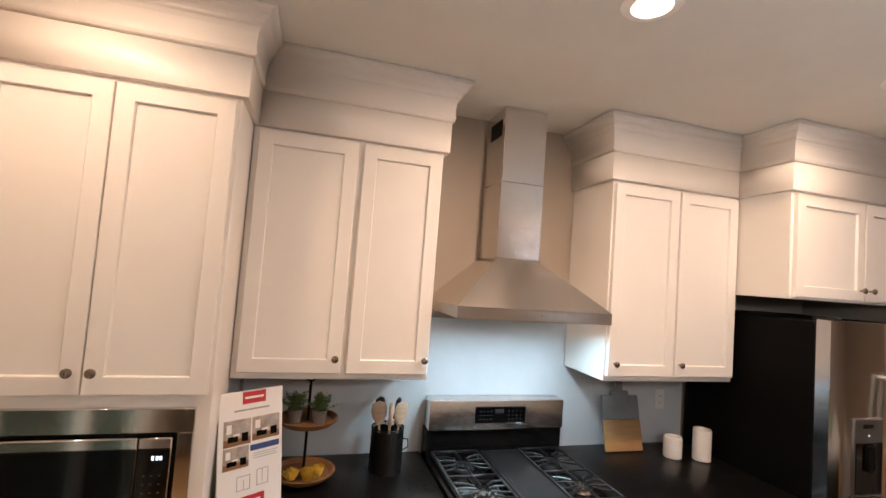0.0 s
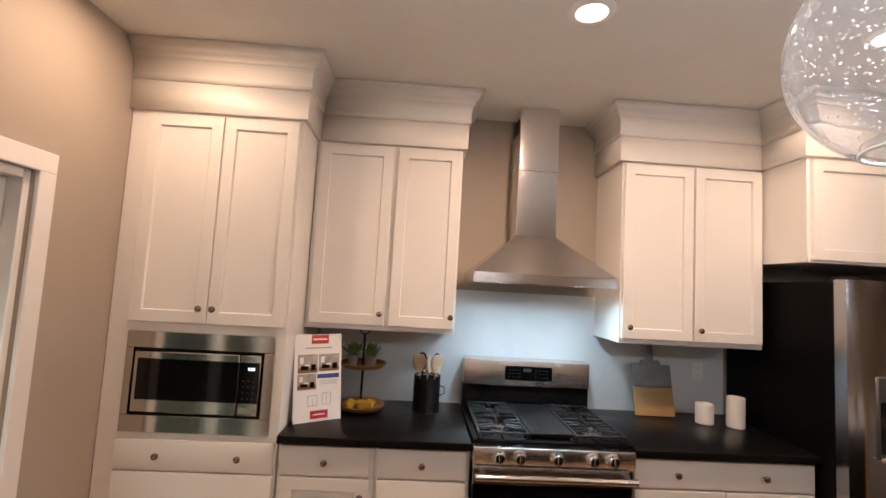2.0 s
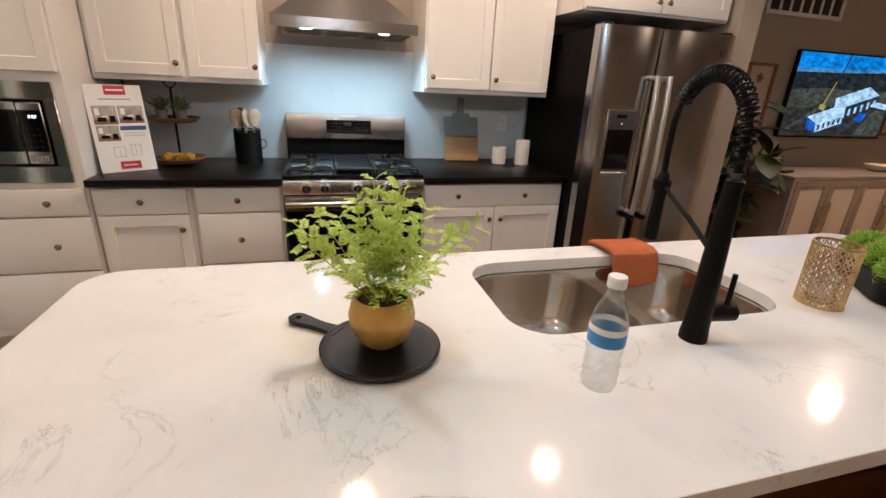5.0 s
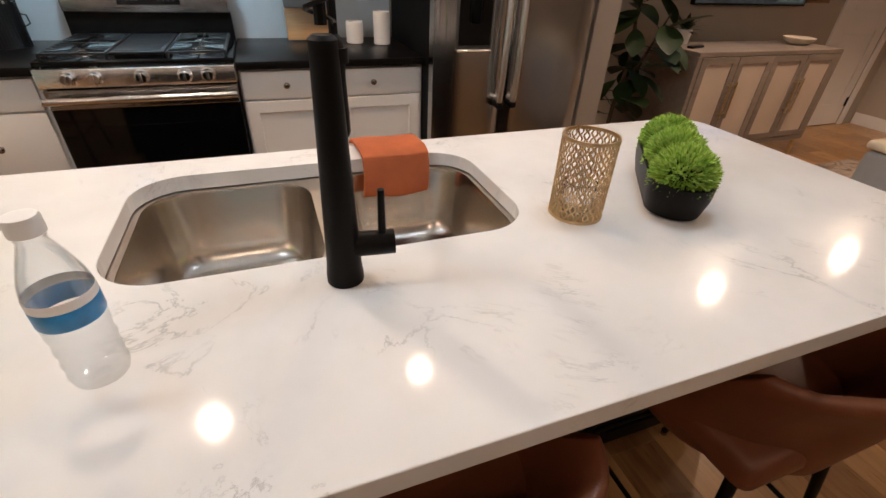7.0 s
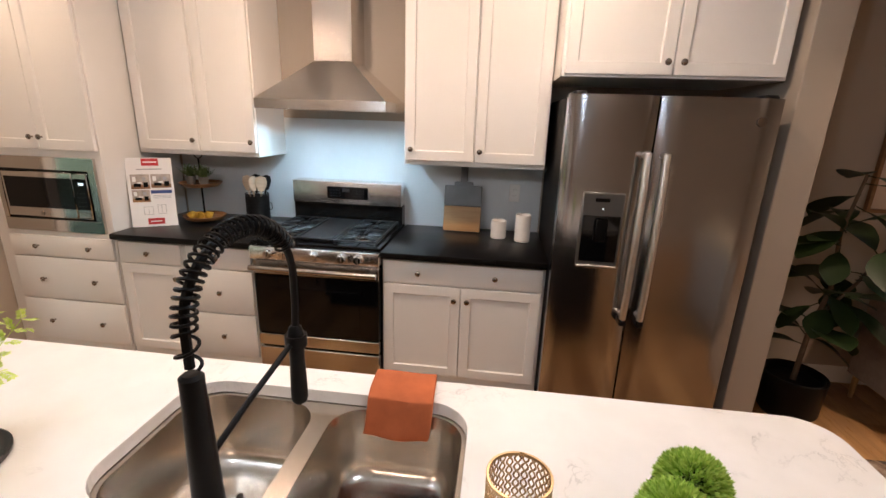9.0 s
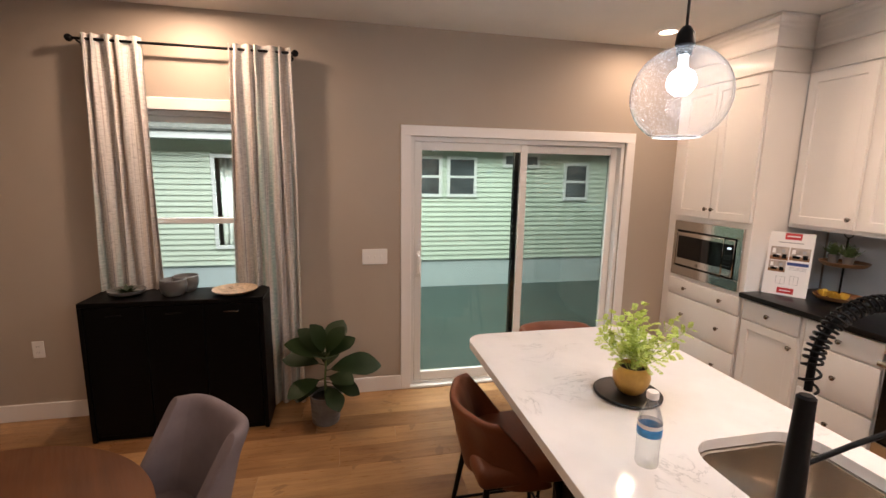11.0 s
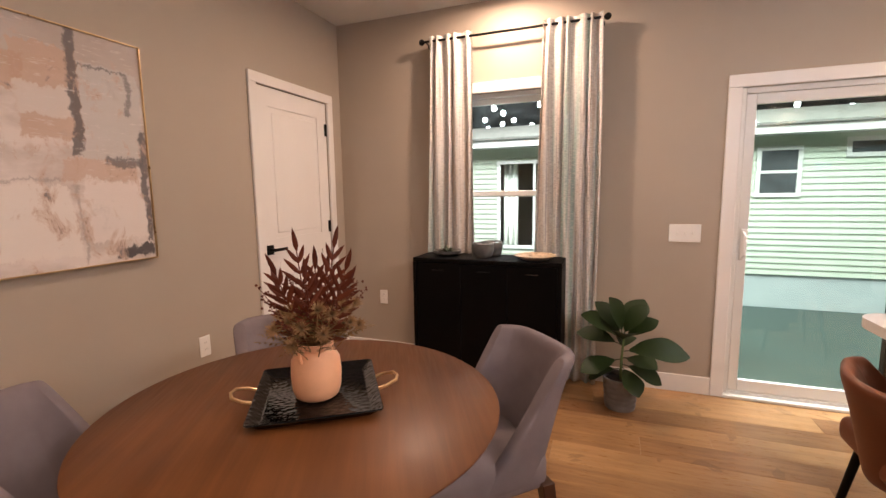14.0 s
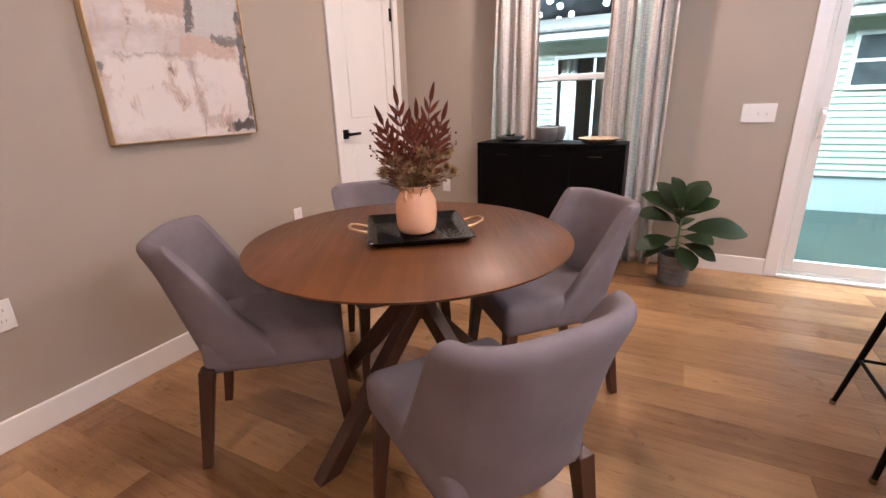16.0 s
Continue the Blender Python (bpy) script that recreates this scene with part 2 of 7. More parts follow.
def wood(name, dark, light, rough, axis=1, random_amount=0.0, scale=1.0, gap_knots=True):
    """Grain along one axis; random_amount: difference from piece to piece."""
    m, t, p = blank(name)
    st = [14.0 * scale] * 3
    st[axis] = 0.9 * scale
    info = t.nodes.new("ShaderNodeObjectInfo")
    tc = t.nodes.new("ShaderNodeTexCoord")
    off = t.nodes.new("ShaderNodeCombineXYZ")
    for k in range(3):
        link(t, maths(t, "MULTIPLY", info.outputs["Random"], 7.0 + 5 * k), off.inputs[k])
    add = t.nodes.new("ShaderNodeVectorMath")
    add.operation = "ADD"
    link(t, tc.outputs["Object"], add.inputs[0])
    link(t, off.outputs[0], add.inputs[1])
    mp = t.nodes.new("ShaderNodeMapping")
    mp.inputs["Scale"].default_value = st
    link(t, add.outputs[0], mp.inputs["Vector"])
    grain = noise_at(t, mp.outputs[0], 2.2, 6.0, 0.6, 0.6)
    fine = noise_at(t, mp.outputs[0], 14.0, 3.0)
    cloud = noise_at(t, add.outputs[0], 1.6, 3.0)
    f = maths(t, "ADD", maths(t, "MULTIPLY", grain, 0.38), maths(t, "MULTIPLY", cloud, 0.56))
    f = maths(t, "ADD", f, maths(t, "MULTIPLY", maths(t, "SUBTRACT", info.outputs["Random"], 0.5), random_amount))
    col = ramp(t, f, [(0.28, dark), (0.50, [(a + b) / 2 for a, b in zip(dark, light)]), (0.68, light)])
    if gap_knots:
        kn = noise_at(t, add.outputs[0], 4.5, 2.0, 0.5, 1.2)
        col = mix(t, maths(t, "MULTIPLY", maths(t, "GREATER_THAN", kn, 0.70), 0.35), col, tuple(c * 0.5 for c in dark))
    link(t, col, p.inputs["Base Color"])
    link(t, maths(t, "ADD", maths(t, "MULTIPLY", fine, 0.18), rough - 0.09), p.inputs["Roughness"])
    bump(t, p, fine, 0.12, 0.002)
    return m


floor_wood = wood("oak_vinyl_plank", (0.165, 0.074, 0.026), (0.46, 0.262, 0.112), 0.30, 1, 0.26)
walnut = wood("walnut_veneer", (0.058, 0.020, 0.0065), (0.20, 0.074, 0.022), 0.40, 0, 0.0, 0.55, False)
walnut.node_tree.nodes["Principled BSDF"].inputs["Specular IOR Level"].default_value = 0.24
walnut_leg = wood("walnut_leg", (0.035, 0.014, 0.008), (0.095, 0.04, 0.020), 0.4, 2, 0.1, 1.0, False)
tray_wood = wood("acacia_wood", (0.12, 0.05, 0.018), (0.32, 0.16, 0.065), 0.45, 0, 0.0, 2.0, False)
pale_acacia = wood("pale_acacia_wood", (0.25, 0.12, 0.045), (0.50, 0.30, 0.13), 0.45, 0, 0.0, 2.0, False)
grey_wood = wood("greywashed_oak", (0.17, 0.13, 0.10), (0.36, 0.28, 0.22), 0.5, 0, 0.0, 1.0, False)
beige_panel = paint("beige_linen_panel", (0.60, 0.47, 0.36), 0.8, var=0.05, bscale=400, bstrength=0.3)

# quartz with broken grey veins
quartz, qt, qp = blank("veined_white_quartz")
qv = coords(qt)
warp = noise_at(qt, qv, 3.2, 8.0, 0.66, 1.4)
ridge = maths(qt, "ABSOLUTE", maths(qt, "SUBTRACT", warp, 0.5))
vein = maths(qt, "SUBTRACT", 1.0, maths(qt, "MULTIPLY", ridge, 85.0), True)
gate = maths(qt, "MULTIPLY", maths(qt, "SUBTRACT", noise_at(qt, qv, 3.6, 3.0), 0.53), 7.0, True)
crack = maths(qt, "MULTIPLY", maths(qt, "MULTIPLY", vein, gate), noise_at(qt, qv, 55, 2.0))
soft = maths(qt, "MULTIPLY", maths(qt, "SUBTRACT", 1.0, maths(qt, "MULTIPLY", ridge, 11.0), True), gate)
base = ramp(qt, noise_at(qt, qv, 4.0, 4.0), [(0.3, (0.75, 0.735, 0.715)), (0.65, (0.84, 0.825, 0.81))])
base = mix(qt, maths(qt, "MULTIPLY", soft, 0.30), base, (0.66, 0.65, 0.64))
link(qt, mix(qt, maths(qt, "MULTIPLY", crack, 1.1, True), base, (0.30, 0.30, 0.30)), qp.inputs["Base Color"])
qp.inputs["Roughness"].default_value = 0.085
qp.inputs["Specular IOR Level"].default_value = 0.34


def clear(name, colour, rough=0.0, ior=1.45):
    m, t, p = blank(name)
    p.inputs["Base Color"].default_value = rgba(colour)
    p.inputs["Roughness"].default_value = rough
    p.inputs["Transmission Weight"].default_value = 1.0
    p.inputs["IOR"].default_value = ior
    return m, t, p


pane_glass = clear("clear_window_pane", (0.93, 0.985, 0.965))[0]
door_glass = clear("green_tinted_door_pane", (0.685, 0.785, 0.72))[0]
bottle_plastic, bpt, bpp = blank("clear_bottle_plastic")
see = bpt.nodes.new("ShaderNodeBsdfTransparent")
see.inputs["Color"].default_value = (0.965, 0.975, 0.98, 1)
shine = node(bpt, "ShaderNodeBsdfGlossy", Roughness=0.04)
edge = node(bpt, "ShaderNodeLayerWeight", Blend=0.35)
bmx = bpt.nodes.new("ShaderNodeMixShader")
link(bpt, maths(bpt, "MULTIPLY", edge.outputs["Facing"], 0.45), bmx.inputs[0])
link(bpt, see.outputs[0], bmx.inputs[1])
link(bpt, shine.outputs[0], bmx.inputs[2])
link(bpt, bmx.outputs[0], bpt.nodes["Material Output"].inputs["Surface"])
bpt.nodes.remove(bpp)
# thin dark see-through sheet for the frame added outside the patio door
dark_sheet, smt, smp = blank("thin_dark_sheet")
smp.inputs["Base Color"].default_value = (0.02, 0.02, 0.02, 1)
smp.inputs["Roughness"].default_value = 0.7
thru = smt.nodes.new("ShaderNodeBsdfTransparent")
smx = smt.nodes.new("ShaderNodeMixShader")
smx.inputs[0].default_value = 0.22
link(smt, thru.outputs[0], smx.inputs[1])
link(smt, smp.outputs[0], smx.inputs[2])
link(smt, smx.outputs[0], smt.nodes["Material Output"].inputs["Surface"])
votive_glass = clear("votive_glass", (0.97, 0.97, 0.97))[0]
globe_glass, gt, gp = clear("seeded_pendant_glass", (0.985, 0.985, 0.985), 0.0, 1.25)
# faint translucent mix puts the bulb's soft glow into the clear glass as haze
glow_haze = gt.nodes.new("ShaderNodeBsdfTranslucent")
glow_haze.inputs["Color"].default_value = (0.9, 0.94, 0.97, 1)
gm = gt.nodes.new("ShaderNodeMixShader")
gm.inputs[0].default_value = 0.007
link(gt, gp.outputs[0], gm.inputs[1])
link(gt, glow_haze.outputs[0], gm.inputs[2])
link(gt, gm.outputs[0], gt.nodes["Material Output"].inputs["Surface"])
# plain white for the glints on the globe's air bubbles and lip
white_glint = paint("white_glass_glint", (0.92, 0.94, 0.95), 0.2, var=0.02, bstrength=0)


def glow(name, colour, strength):
    m, t, p = blank(name)
    p.inputs["Base Color"].default_value = rgba(colour)
    p.inputs["Emission Color"].default_value = rgba(colour)
    p.inputs["Emission Strength"].default_value = strength
    return m


can_glow = glow("recessed_lens", (1.0, 0.84, 0.66), 7.0)
bulb_glow = glow("pendant_bulb_lens", (0.92, 0.97, 1.0), 14.0)
hood_glow = glow("hood_lamp_lens", (0.85, 0.95, 1.0), 12.0)
hall_glow = glow("hall_lamp_lens", (0.88, 1.0, 0.98), 40.0)
digit_glow = glow("display_digits", (0.75, 0.9, 1.0), 2.5)
# the television's picture: flat fields of one lit screen
SCREEN = {nm: glow("screen_" + nm, c, k) for nm, c, k in (
    ("sky", (0.015, 0.24, 0.50), 0.8), ("haze", (0.10, 0.32, 0.50), 0.6), ("hills", (0.022, 0.028, 0.032), 0.9), ("field", (0.085, 0.090, 0.075), 0.8),
    ("yard", (0.045, 0.042, 0.040), 0.8), ("white", (0.42, 0.52, 0.60), 0.75), ("blue", (0.02, 0.13, 0.42), 0.8), ("shade", (0.03, 0.05, 0.08), 0.8), ("yellow", (0.32, 0.28, 0.10), 0.8))}
for sm in SCREEN.values():
    speck = noise_at(sm.node_tree, coords(sm.node_tree, (1, 1, 1.7)), 17.0, 6.0, 0.75)
    sp_ = sm.node_tree.nodes["Principled BSDF"]
    tone_ = tuple(sp_.inputs["Emission Color"].default_value)[:3]
    link(sm.node_tree, ramp(sm.node_tree, speck, [(0.36, [0.35 * c for c in tone_]), (0.52, tone_), (0.66, [min(1.0, 1.5 * c + 0.02) for c in tone_])]), sp_.inputs["Emission Color"])

# curtain cloth: upright streaks of cream, grey, teal and tan, crossed by short dashes
curtain_cloth, ct, cp = blank("streaked_curtain_cloth")
cv = coords(ct, (1, 55, 0.5))
streak = noise_at(ct, cv, 1.7, 5.0, 0.65)
tone = noise_at(ct, coords(ct, (1, 12, 0.25)), 1.6, 3.0)
colour = ramp(ct, streak, [(0.34, (0.22, 0.215, 0.22)), (0.43, (0.48, 0.46, 0.44)), (0.53, (0.62, 0.59, 0.56)), (0.66, (0.36, 0.32, 0.28))])
colour = mix(ct, maths(ct, "MULTIPLY", maths(ct, "SUBTRACT", tone, 0.52), 8.0, True), colour, (0.31, 0.42, 0.39))
colour = mix(ct, maths(ct, "MULTIPLY", maths(ct, "SUBTRACT", 0.45, tone), 7.0, True), colour, (0.50, 0.39, 0.29))
dash = noise_at(ct, coords(ct, (1, 40, 160)), 1.0, 1.0)
colour = mix(ct, maths(ct, "MULTIPLY", maths(ct, "SUBTRACT", dash, 0.52), 2.4, True), colour, (0.70, 0.67, 0.63))
colour = mix(ct, maths(ct, "MULTIPLY", maths(ct, "SUBTRACT", 0.46, dash), 3.0, True), colour, (0.30, 0.29, 0.28))
link(ct, colour, cp.inputs["Base Color"])
cp.inputs["Roughness"].default_value = 0.9
bump(ct, cp, dash, 0.3, 0.001)

# abstract canvas: ragged blocks of white, blush, grey and charcoal
canvas, at, ap = blank("abstract_canvas_paint")
sep = at.nodes.new("ShaderNodeSeparateXYZ")
link(at, coords(at), sep.inputs[0])
av = coords(at)
ragx = maths(at, "ADD", maths(at, "MULTIPLY", maths(at, "SUBTRACT", noise_at(at, av, 14, 6.0, 0.75), 0.5), 0.07), maths(at, "MULTIPLY", maths(at, "SUBTRACT", noise_at(at, av, 4.5, 2.0), 0.5), 0.06))
ragz = maths(at, "ADD", maths(at, "MULTIPLY", maths(at, "SUBTRACT", noise_at(at, coords(at, (1.8, 1, 0.8)), 15, 6.0, 0.75), 0.5), 0.10), maths(at, "MULTIPLY", maths(at, "SUBTRACT", noise_at(at, coords(at, (1.4, 1, 1)), 4.0, 2.0), 0.5), 0.06))
pu, pv = maths(at, "ADD", sep.outputs[0], ragx), maths(at, "ADD", sep.outputs[2], ragz)


def block(u0, u1, v0, v1, soft=120.0):
    r = None
    for a, b in ((pu, u0), (u1, pu), (pv, v0), (v1, pv)):
        s = maths(at, "MULTIPLY", maths(at, "SUBTRACT", a, b), soft, True)
        r = s if r is None else maths(at, "MULTIPLY", r, s)
    return r


# u runs from the window side (0) to 0.73, v upward to 0.98
cc = ramp(at, noise_at(at, coords(at, (1, 1, 2)), 5, 4.0), [(0.35, (0.52, 0.44, 0.40)), (0.6, (0.70, 0.62, 0.58))])
for (u0, u1, v0, v1), tint, amount in (
    ((-0.1, 0.85, 0.78, 1.1), (0.40, 0.34, 0.30), 0.75), ((0.02, 0.28, 0.44, 0.86), (0.53, 0.50, 0.48), 0.85),
    ((0.27, 0.50, 0.52, 0.90), (0.52, 0.36, 0.27), 0.8), ((0.05, 0.36, 0.36, 0.46), (0.55, 0.40, 0.32), 0.85),
    ((0.45, 0.73, 0.70, 0.84), (0.48, 0.32, 0.23), 0.85), ((0.30, 0.50, 0.62, 0.74), (0.66, 0.60, 0.56), 0.8),
    ((0.33, 0.71, 0.05, 0.35), (0.74, 0.67, 0.62), 0.9), ((0.03, 0.29, 0.10, 0.36), (0.72, 0.64, 0.60), 0.9),
    ((0.272, 0.318, 0.46, 0.98), (0.10, 0.088, 0.092), 0.88), ((0.06, 0.28, 0.835, 0.85), (0.05, 0.045, 0.05), 0.9),
    ((0.0, 0.040, 0.08, 0.60), (0.07, 0.06, 0.065), 0.85), ((0.02, 0.20, 0.425, 0.475), (0.12, 0.11, 0.115), 0.8),
    ((0.06, 0.09, 0.66, 0.84), (0.14, 0.13, 0.13), 0.7), ((0.55, 0.75, 0.82, 0.92), (0.04, 0.035, 0.04), 0.9),
    ((0.30, 0.322, 0.03, 0.36), (0.36, 0.30, 0.27), 0.7), ((0.35, 0.66, 0.355, 0.37), (0.22, 0.18, 0.17), 0.6),
    ((0.0, 0.19, 0.012, 0.075), (0.035, 0.03, 0.034), 0.92), ((0.715, 0.75, 0.27, 0.33), (0.10, 0.09, 0.09), 0.8),
):
    cc = mix(at, maths(at, "MULTIPLY", block(u0, u1, v0, v1), amount), cc, tint)
smear = noise_at(at, coords(at, (1.6, 1, 1)), 7, 6.0, 0.7, 0.6)
cc = mix(at, maths(at, "MULTIPLY", maths(at, "SUBTRACT", smear, 0.54), 9.0, True), cc, (0.53, 0.38, 0.30))
cc = mix(at, maths(at, "MULTIPLY", maths(at, "SUBTRACT", smear, 0.63), 14.0, True), cc, (0.20, 0.17, 0.165))
dry = noise_at(at, coords(at, (1, 1, 5)), 16, 5.0, 0.7)
cc = mix(at, maths(at, "MULTIPLY", maths(at, "SUBTRACT", dry, 0.58), 5.0, True), cc, (0.74, 0.68, 0.65))
cc = mix(at, maths(at, "MULTIPLY", maths(at, "SUBTRACT", 0.40, noise_at(at, av, 6, 6.0, 0.7)), 3.0, True), cc, (0.36, 0.31, 0.29))
link(at, cc, ap.inputs["Base Color"])
ap.inputs["Roughness"].default_value = 0.55
bump(at, ap, noise_at(at, coords(at, (1, 1, 4)), 40, 4.0), 0.4, 0.002)

rug_wool, rt, rp = blank("faded_patterned_rug")
rv = coords(rt)
rf = noise_at(rt, rv, 7, 5.0, 0.7, 1.2)
link(rt, ramp(rt, rf, [(0.35, (0.07, 0.055, 0.05)), (0.48, (0.26, 0.18, 0.13)), (0.56, (0.36, 0.29, 0.23)), (0.7, (0.20, 0.16, 0.15))]), rp.inputs["Base Color"])
rp.inputs["Roughness"].default_value = 0.95
bump(rt, rp, noise_at(rt, rv, 200, 2.0), 0.6, 0.004)

# ---- building helpers ----


def B():
    return bmesh.new()


def box(bm, x0, x1, y0, y1, z0, z1, bev=0.0, m=None, seg=1):
    g = bmesh.ops.create_cube(bm, size=1.0)
    vs = g["verts"]
    mat = Matrix.Translation(((x0 + x1) / 2, (y0 + y1) / 2, (z0 + z1) / 2)) @ Matrix.Diagonal((abs(x1 - x0), abs(y1 - y0), abs(z1 - z0), 1))
    bmesh.ops.transform(bm, matrix=mat, verts=vs)
    if bev:
        es = list({e for v in vs for e in v.link_edges})
        r = bmesh.ops.bevel(bm, geom=es, offset=bev, segments=seg, affect="EDGES", profile=0.5)
        vs = list({v for f in r["faces"] for v in f.verts} | {v for v in vs if v.is_valid})
    if m is not None:
        bmesh.ops.transform(bm, matrix=m, verts=[v for v in vs if v.is_valid])


def rod(bm, a, b, r0, r1=None, n=12, caps=True):
    a, b = Vector(a), Vector(b)
    r1 = r0 if r1 is None else r1
    q = (b - a).to_track_quat("Z", "Y").to_matrix()
    rings = []
    for c, r in ((a, r0), (b, r1)):
        rings.append([bm.verts.new(c + q @ Vector((r * math.cos(2 * math.pi * k / n), r * math.sin(2 * math.pi * k / n), 0))) for k in range(n)])
    for k in range(n):
        bm.faces.new((rings[0][k], rings[0][(k + 1) % n], rings[1][(k + 1) % n], rings[1][k]))
    if caps:
        bm.faces.new(rings[0][::-1])
        bm.faces.new(rings[1])


def tube(bm, pts, r, n=8, closed=False):
    """A pipe along points; r is a number or a function of 0..1."""
    pts = [Vector(p) for p in pts]
    rings = []
    up = Vector((0.123, 0.456, 0.88)).normalized()
    for k, p in enumerate(pts):
        a, b = pts[max(0, k - 1)], pts[min(len(pts) - 1, k + 1)]
        if closed:
            a, b = pts[k - 1], pts[(k + 1) % len(pts)]
        d = (b - a).normalized()
        s = d.cross(up)
        if s.length < 0.05:
            s = d.cross(Vector((1, 0, 0)))
        s.normalize()
        u = s.cross(d).normalized()
        up = u
        rr = r(k / max(1, len(pts) - 1)) if callable(r) else r
        rings.append([bm.verts.new(p + (s * math.cos(2 * math.pi * j / n) + u * math.sin(2 * math.pi * j / n)) * rr) for j in range(n)])
    last = len(rings) if closed else len(rings) - 1
    for k in range(last):
        A, C = rings[k], rings[(k + 1) % len(rings)]
        for j in range(n):
            bm.faces.new((A[j], A[(j + 1) % n], C[(j + 1) % n], C[j]))
    if not closed:
        bm.faces.new(rings[0][::-1])
        bm.faces.new(rings[-1])


def lathe(bm, prof, n=32, centre=(0, 0, 0), close=False):
    """Turns a profile of (radius, height) round the upright axis."""
    cx, cy, cz = centre
    rings = []
    for r, z in prof:
        if r < 1e-6:
            rings.append([bm.verts.new((cx, cy, cz + z))])
        else:
            rings.append([bm.verts.new((cx + r * math.cos(2 * math.pi * k / n), cy + r * math.sin(2 * math.pi * k / n), cz + z)) for k in range(n)])
    pairs = list(zip(rings, rings[1:])) + ([(rings[-1], rings[0])] if close else [])
    for A, C in pairs:
        for k in range(n):
            j = (k + 1) % n
            if len(A) == 1 and len(C) == 1:
                continue
            if len(A) == 1:
                bm.faces.new((A[0], C[j], C[k]))
            elif len(C) == 1:
                bm.faces.new((A[k], A[j], C[0]))
            else:
                bm.faces.new((A[k], A[j], C[j], C[k]))


def rounded(x0, x1, y0, y1, r, n=6):
    pts = []
    for cx, cy, a0 in ((x1 - r, y1 - r, 0), (x0 + r, y1 - r, 90), (x0 + r, y0 + r, 180), (x1 - r, y0 + r, 270)):
        for k in range(n + 1):
            a = radians(a0 + 90 * k / n)
            pts.append((cx + r * math.cos(a), cy + r * math.sin(a)))
    return pts


def plate(bm, outline, z0, z1, holes=()):
    """A flat slab with holes."""
    edges = []
    for loop in (outline, *holes):
        vs = [bm.verts.new((x, y, z1)) for x, y in loop]
        edges += [bm.edges.new((vs[k], vs[(k + 1) % len(vs)])) for k in range(len(vs))]
    f = bmesh.ops.triangle_fill(bm, use_beauty=True, use_dissolve=False, edges=edges)
    faces = [g for g in f["geom"] if isinstance(g, bmesh.types.BMFace)]
    if z0 != z1:
        e = bmesh.ops.extrude_face_region(bm, geom=faces)
        bmesh.ops.translate(bm, vec=(0, 0, z0 - z1), verts=[g for g in e["geom"] if isinstance(g, bmesh.types.BMVert)])


def mesh_of(name, bm, material, smooth=True, fix=True):
    if fix:
        bmesh.ops.recalc_face_normals(bm, faces=bm.faces)
    me = bpy.data.meshes.new(name)
    bm.to_mesh(me)
    bm.free()
    me.materials.append(material)
    if smooth:
        me.shade_smooth()
        me.set_sharp_from_angle(angle=radians(38))
    return me


def part(name, bm, material, parent=None, label="", smooth=True, m=None, fix=True):
    """Links a bmesh, or a mesh that is shared, as one object under a thing or a part."""
    me = bm if isinstance(bm, bpy.types.Mesh) else mesh_of(name, bm, material, smooth, fix)
    ob = new(name, me)
    if parent is not None:
        ob.parent = parent
    if m is not None:
        ob.matrix_basis = m
    if label:
        ob["label"] = label
    return ob


def thing(name, m, label, category, group="", kind=""):
    ob = new(name)
    ob.empty_display_size = 0.1
    ob.matrix_basis = m
    return tagged(ob, label, category, group, kind)


def struct(name, bm, material, label, category, smooth=False):
    return tagged(part(name, bm, material, None, "", smooth), label, category, "", "structure")


def soften(ob, width, seg=2):
    mod = ob.modifiers.new("bevel", "BEVEL")
    mod.width, mod.segments, mod.limit_method, mod.angle_limit = width, seg, "ANGLE", radians(40)
    return ob

# ---- structure ----
W, E_, S_ = 0.14, 8.56, -5.71          # wall thickness, far end, south wall
PL_W, PL_L = 0.182, 1.22
bm = B()
box(bm, -W, E_ + W, S_ - W, W, -0.30, -0.012)
floor = struct("floor", bm, floor_wood, "warm brown oak-look vinyl plank floor", "floor")
bm = B()
box(bm, -W, E_ + W, S_ - W, W, CEIL, CEIL + 0.2)
struct("ceiling", bm, ceiling_paint, "flat off-white painted ceiling", "ceiling")
D2 = (7.62, 8.33)
bm = B()
box(bm, -W, D2[0], 0, W, -0.012, CEIL)
box(bm, D2[1], E_ + W, 0, W, -0.012, CEIL)
box(bm, D2[0], D2[1], 0, W, 2.05, CEIL)
struct("wall_north", bm, wall_paint, "greige painted kitchen and living wall", "wall")
SL0, SL1, SLT = -2.873, -1.122, 1.955
WN0, WN1, WNB, WNT = -4.76, -3.84, 0.62, 2.065
bm = B()
for y0, y1, z0, z1 in ((S_ - W, WN0, -0.012, CEIL), (WN0, WN1, -0.012, WNB), (WN0, WN1, WNT, CEIL), (WN1, SL0, -0.012, CEIL), (SL0, SL1, SLT, CEIL), (SL1, 0, -0.012, CEIL)):
    box(bm, -W, 0, y0, y1, z0, z1)
bmesh.ops.remove_doubles(bm, verts=bm.verts, dist=1e-4)
struct("wall_west", bm, wall_paint, "greige painted wall with window and patio door", "wall")
D1 = (0.195, 0.945)
bm = B()
box(bm, 0, D1[0], S_ - W, S_, -0.012, CEIL)
box(bm, D1[1], E_ + W, S_ - W, S_, -0.012, CEIL)
box(bm, D1[0], D1[1], S_ - W, S_, 2.055, CEIL)
struct("wall_south", bm, wall_paint, "greige painted dining wall", "wall")
bm = B()
box(bm, E_, E_ + W, S_, 0, -0.012, CEIL)
struct("wall_east", bm, wall_paint, "greige painted far wall", "wall")
bm = B()
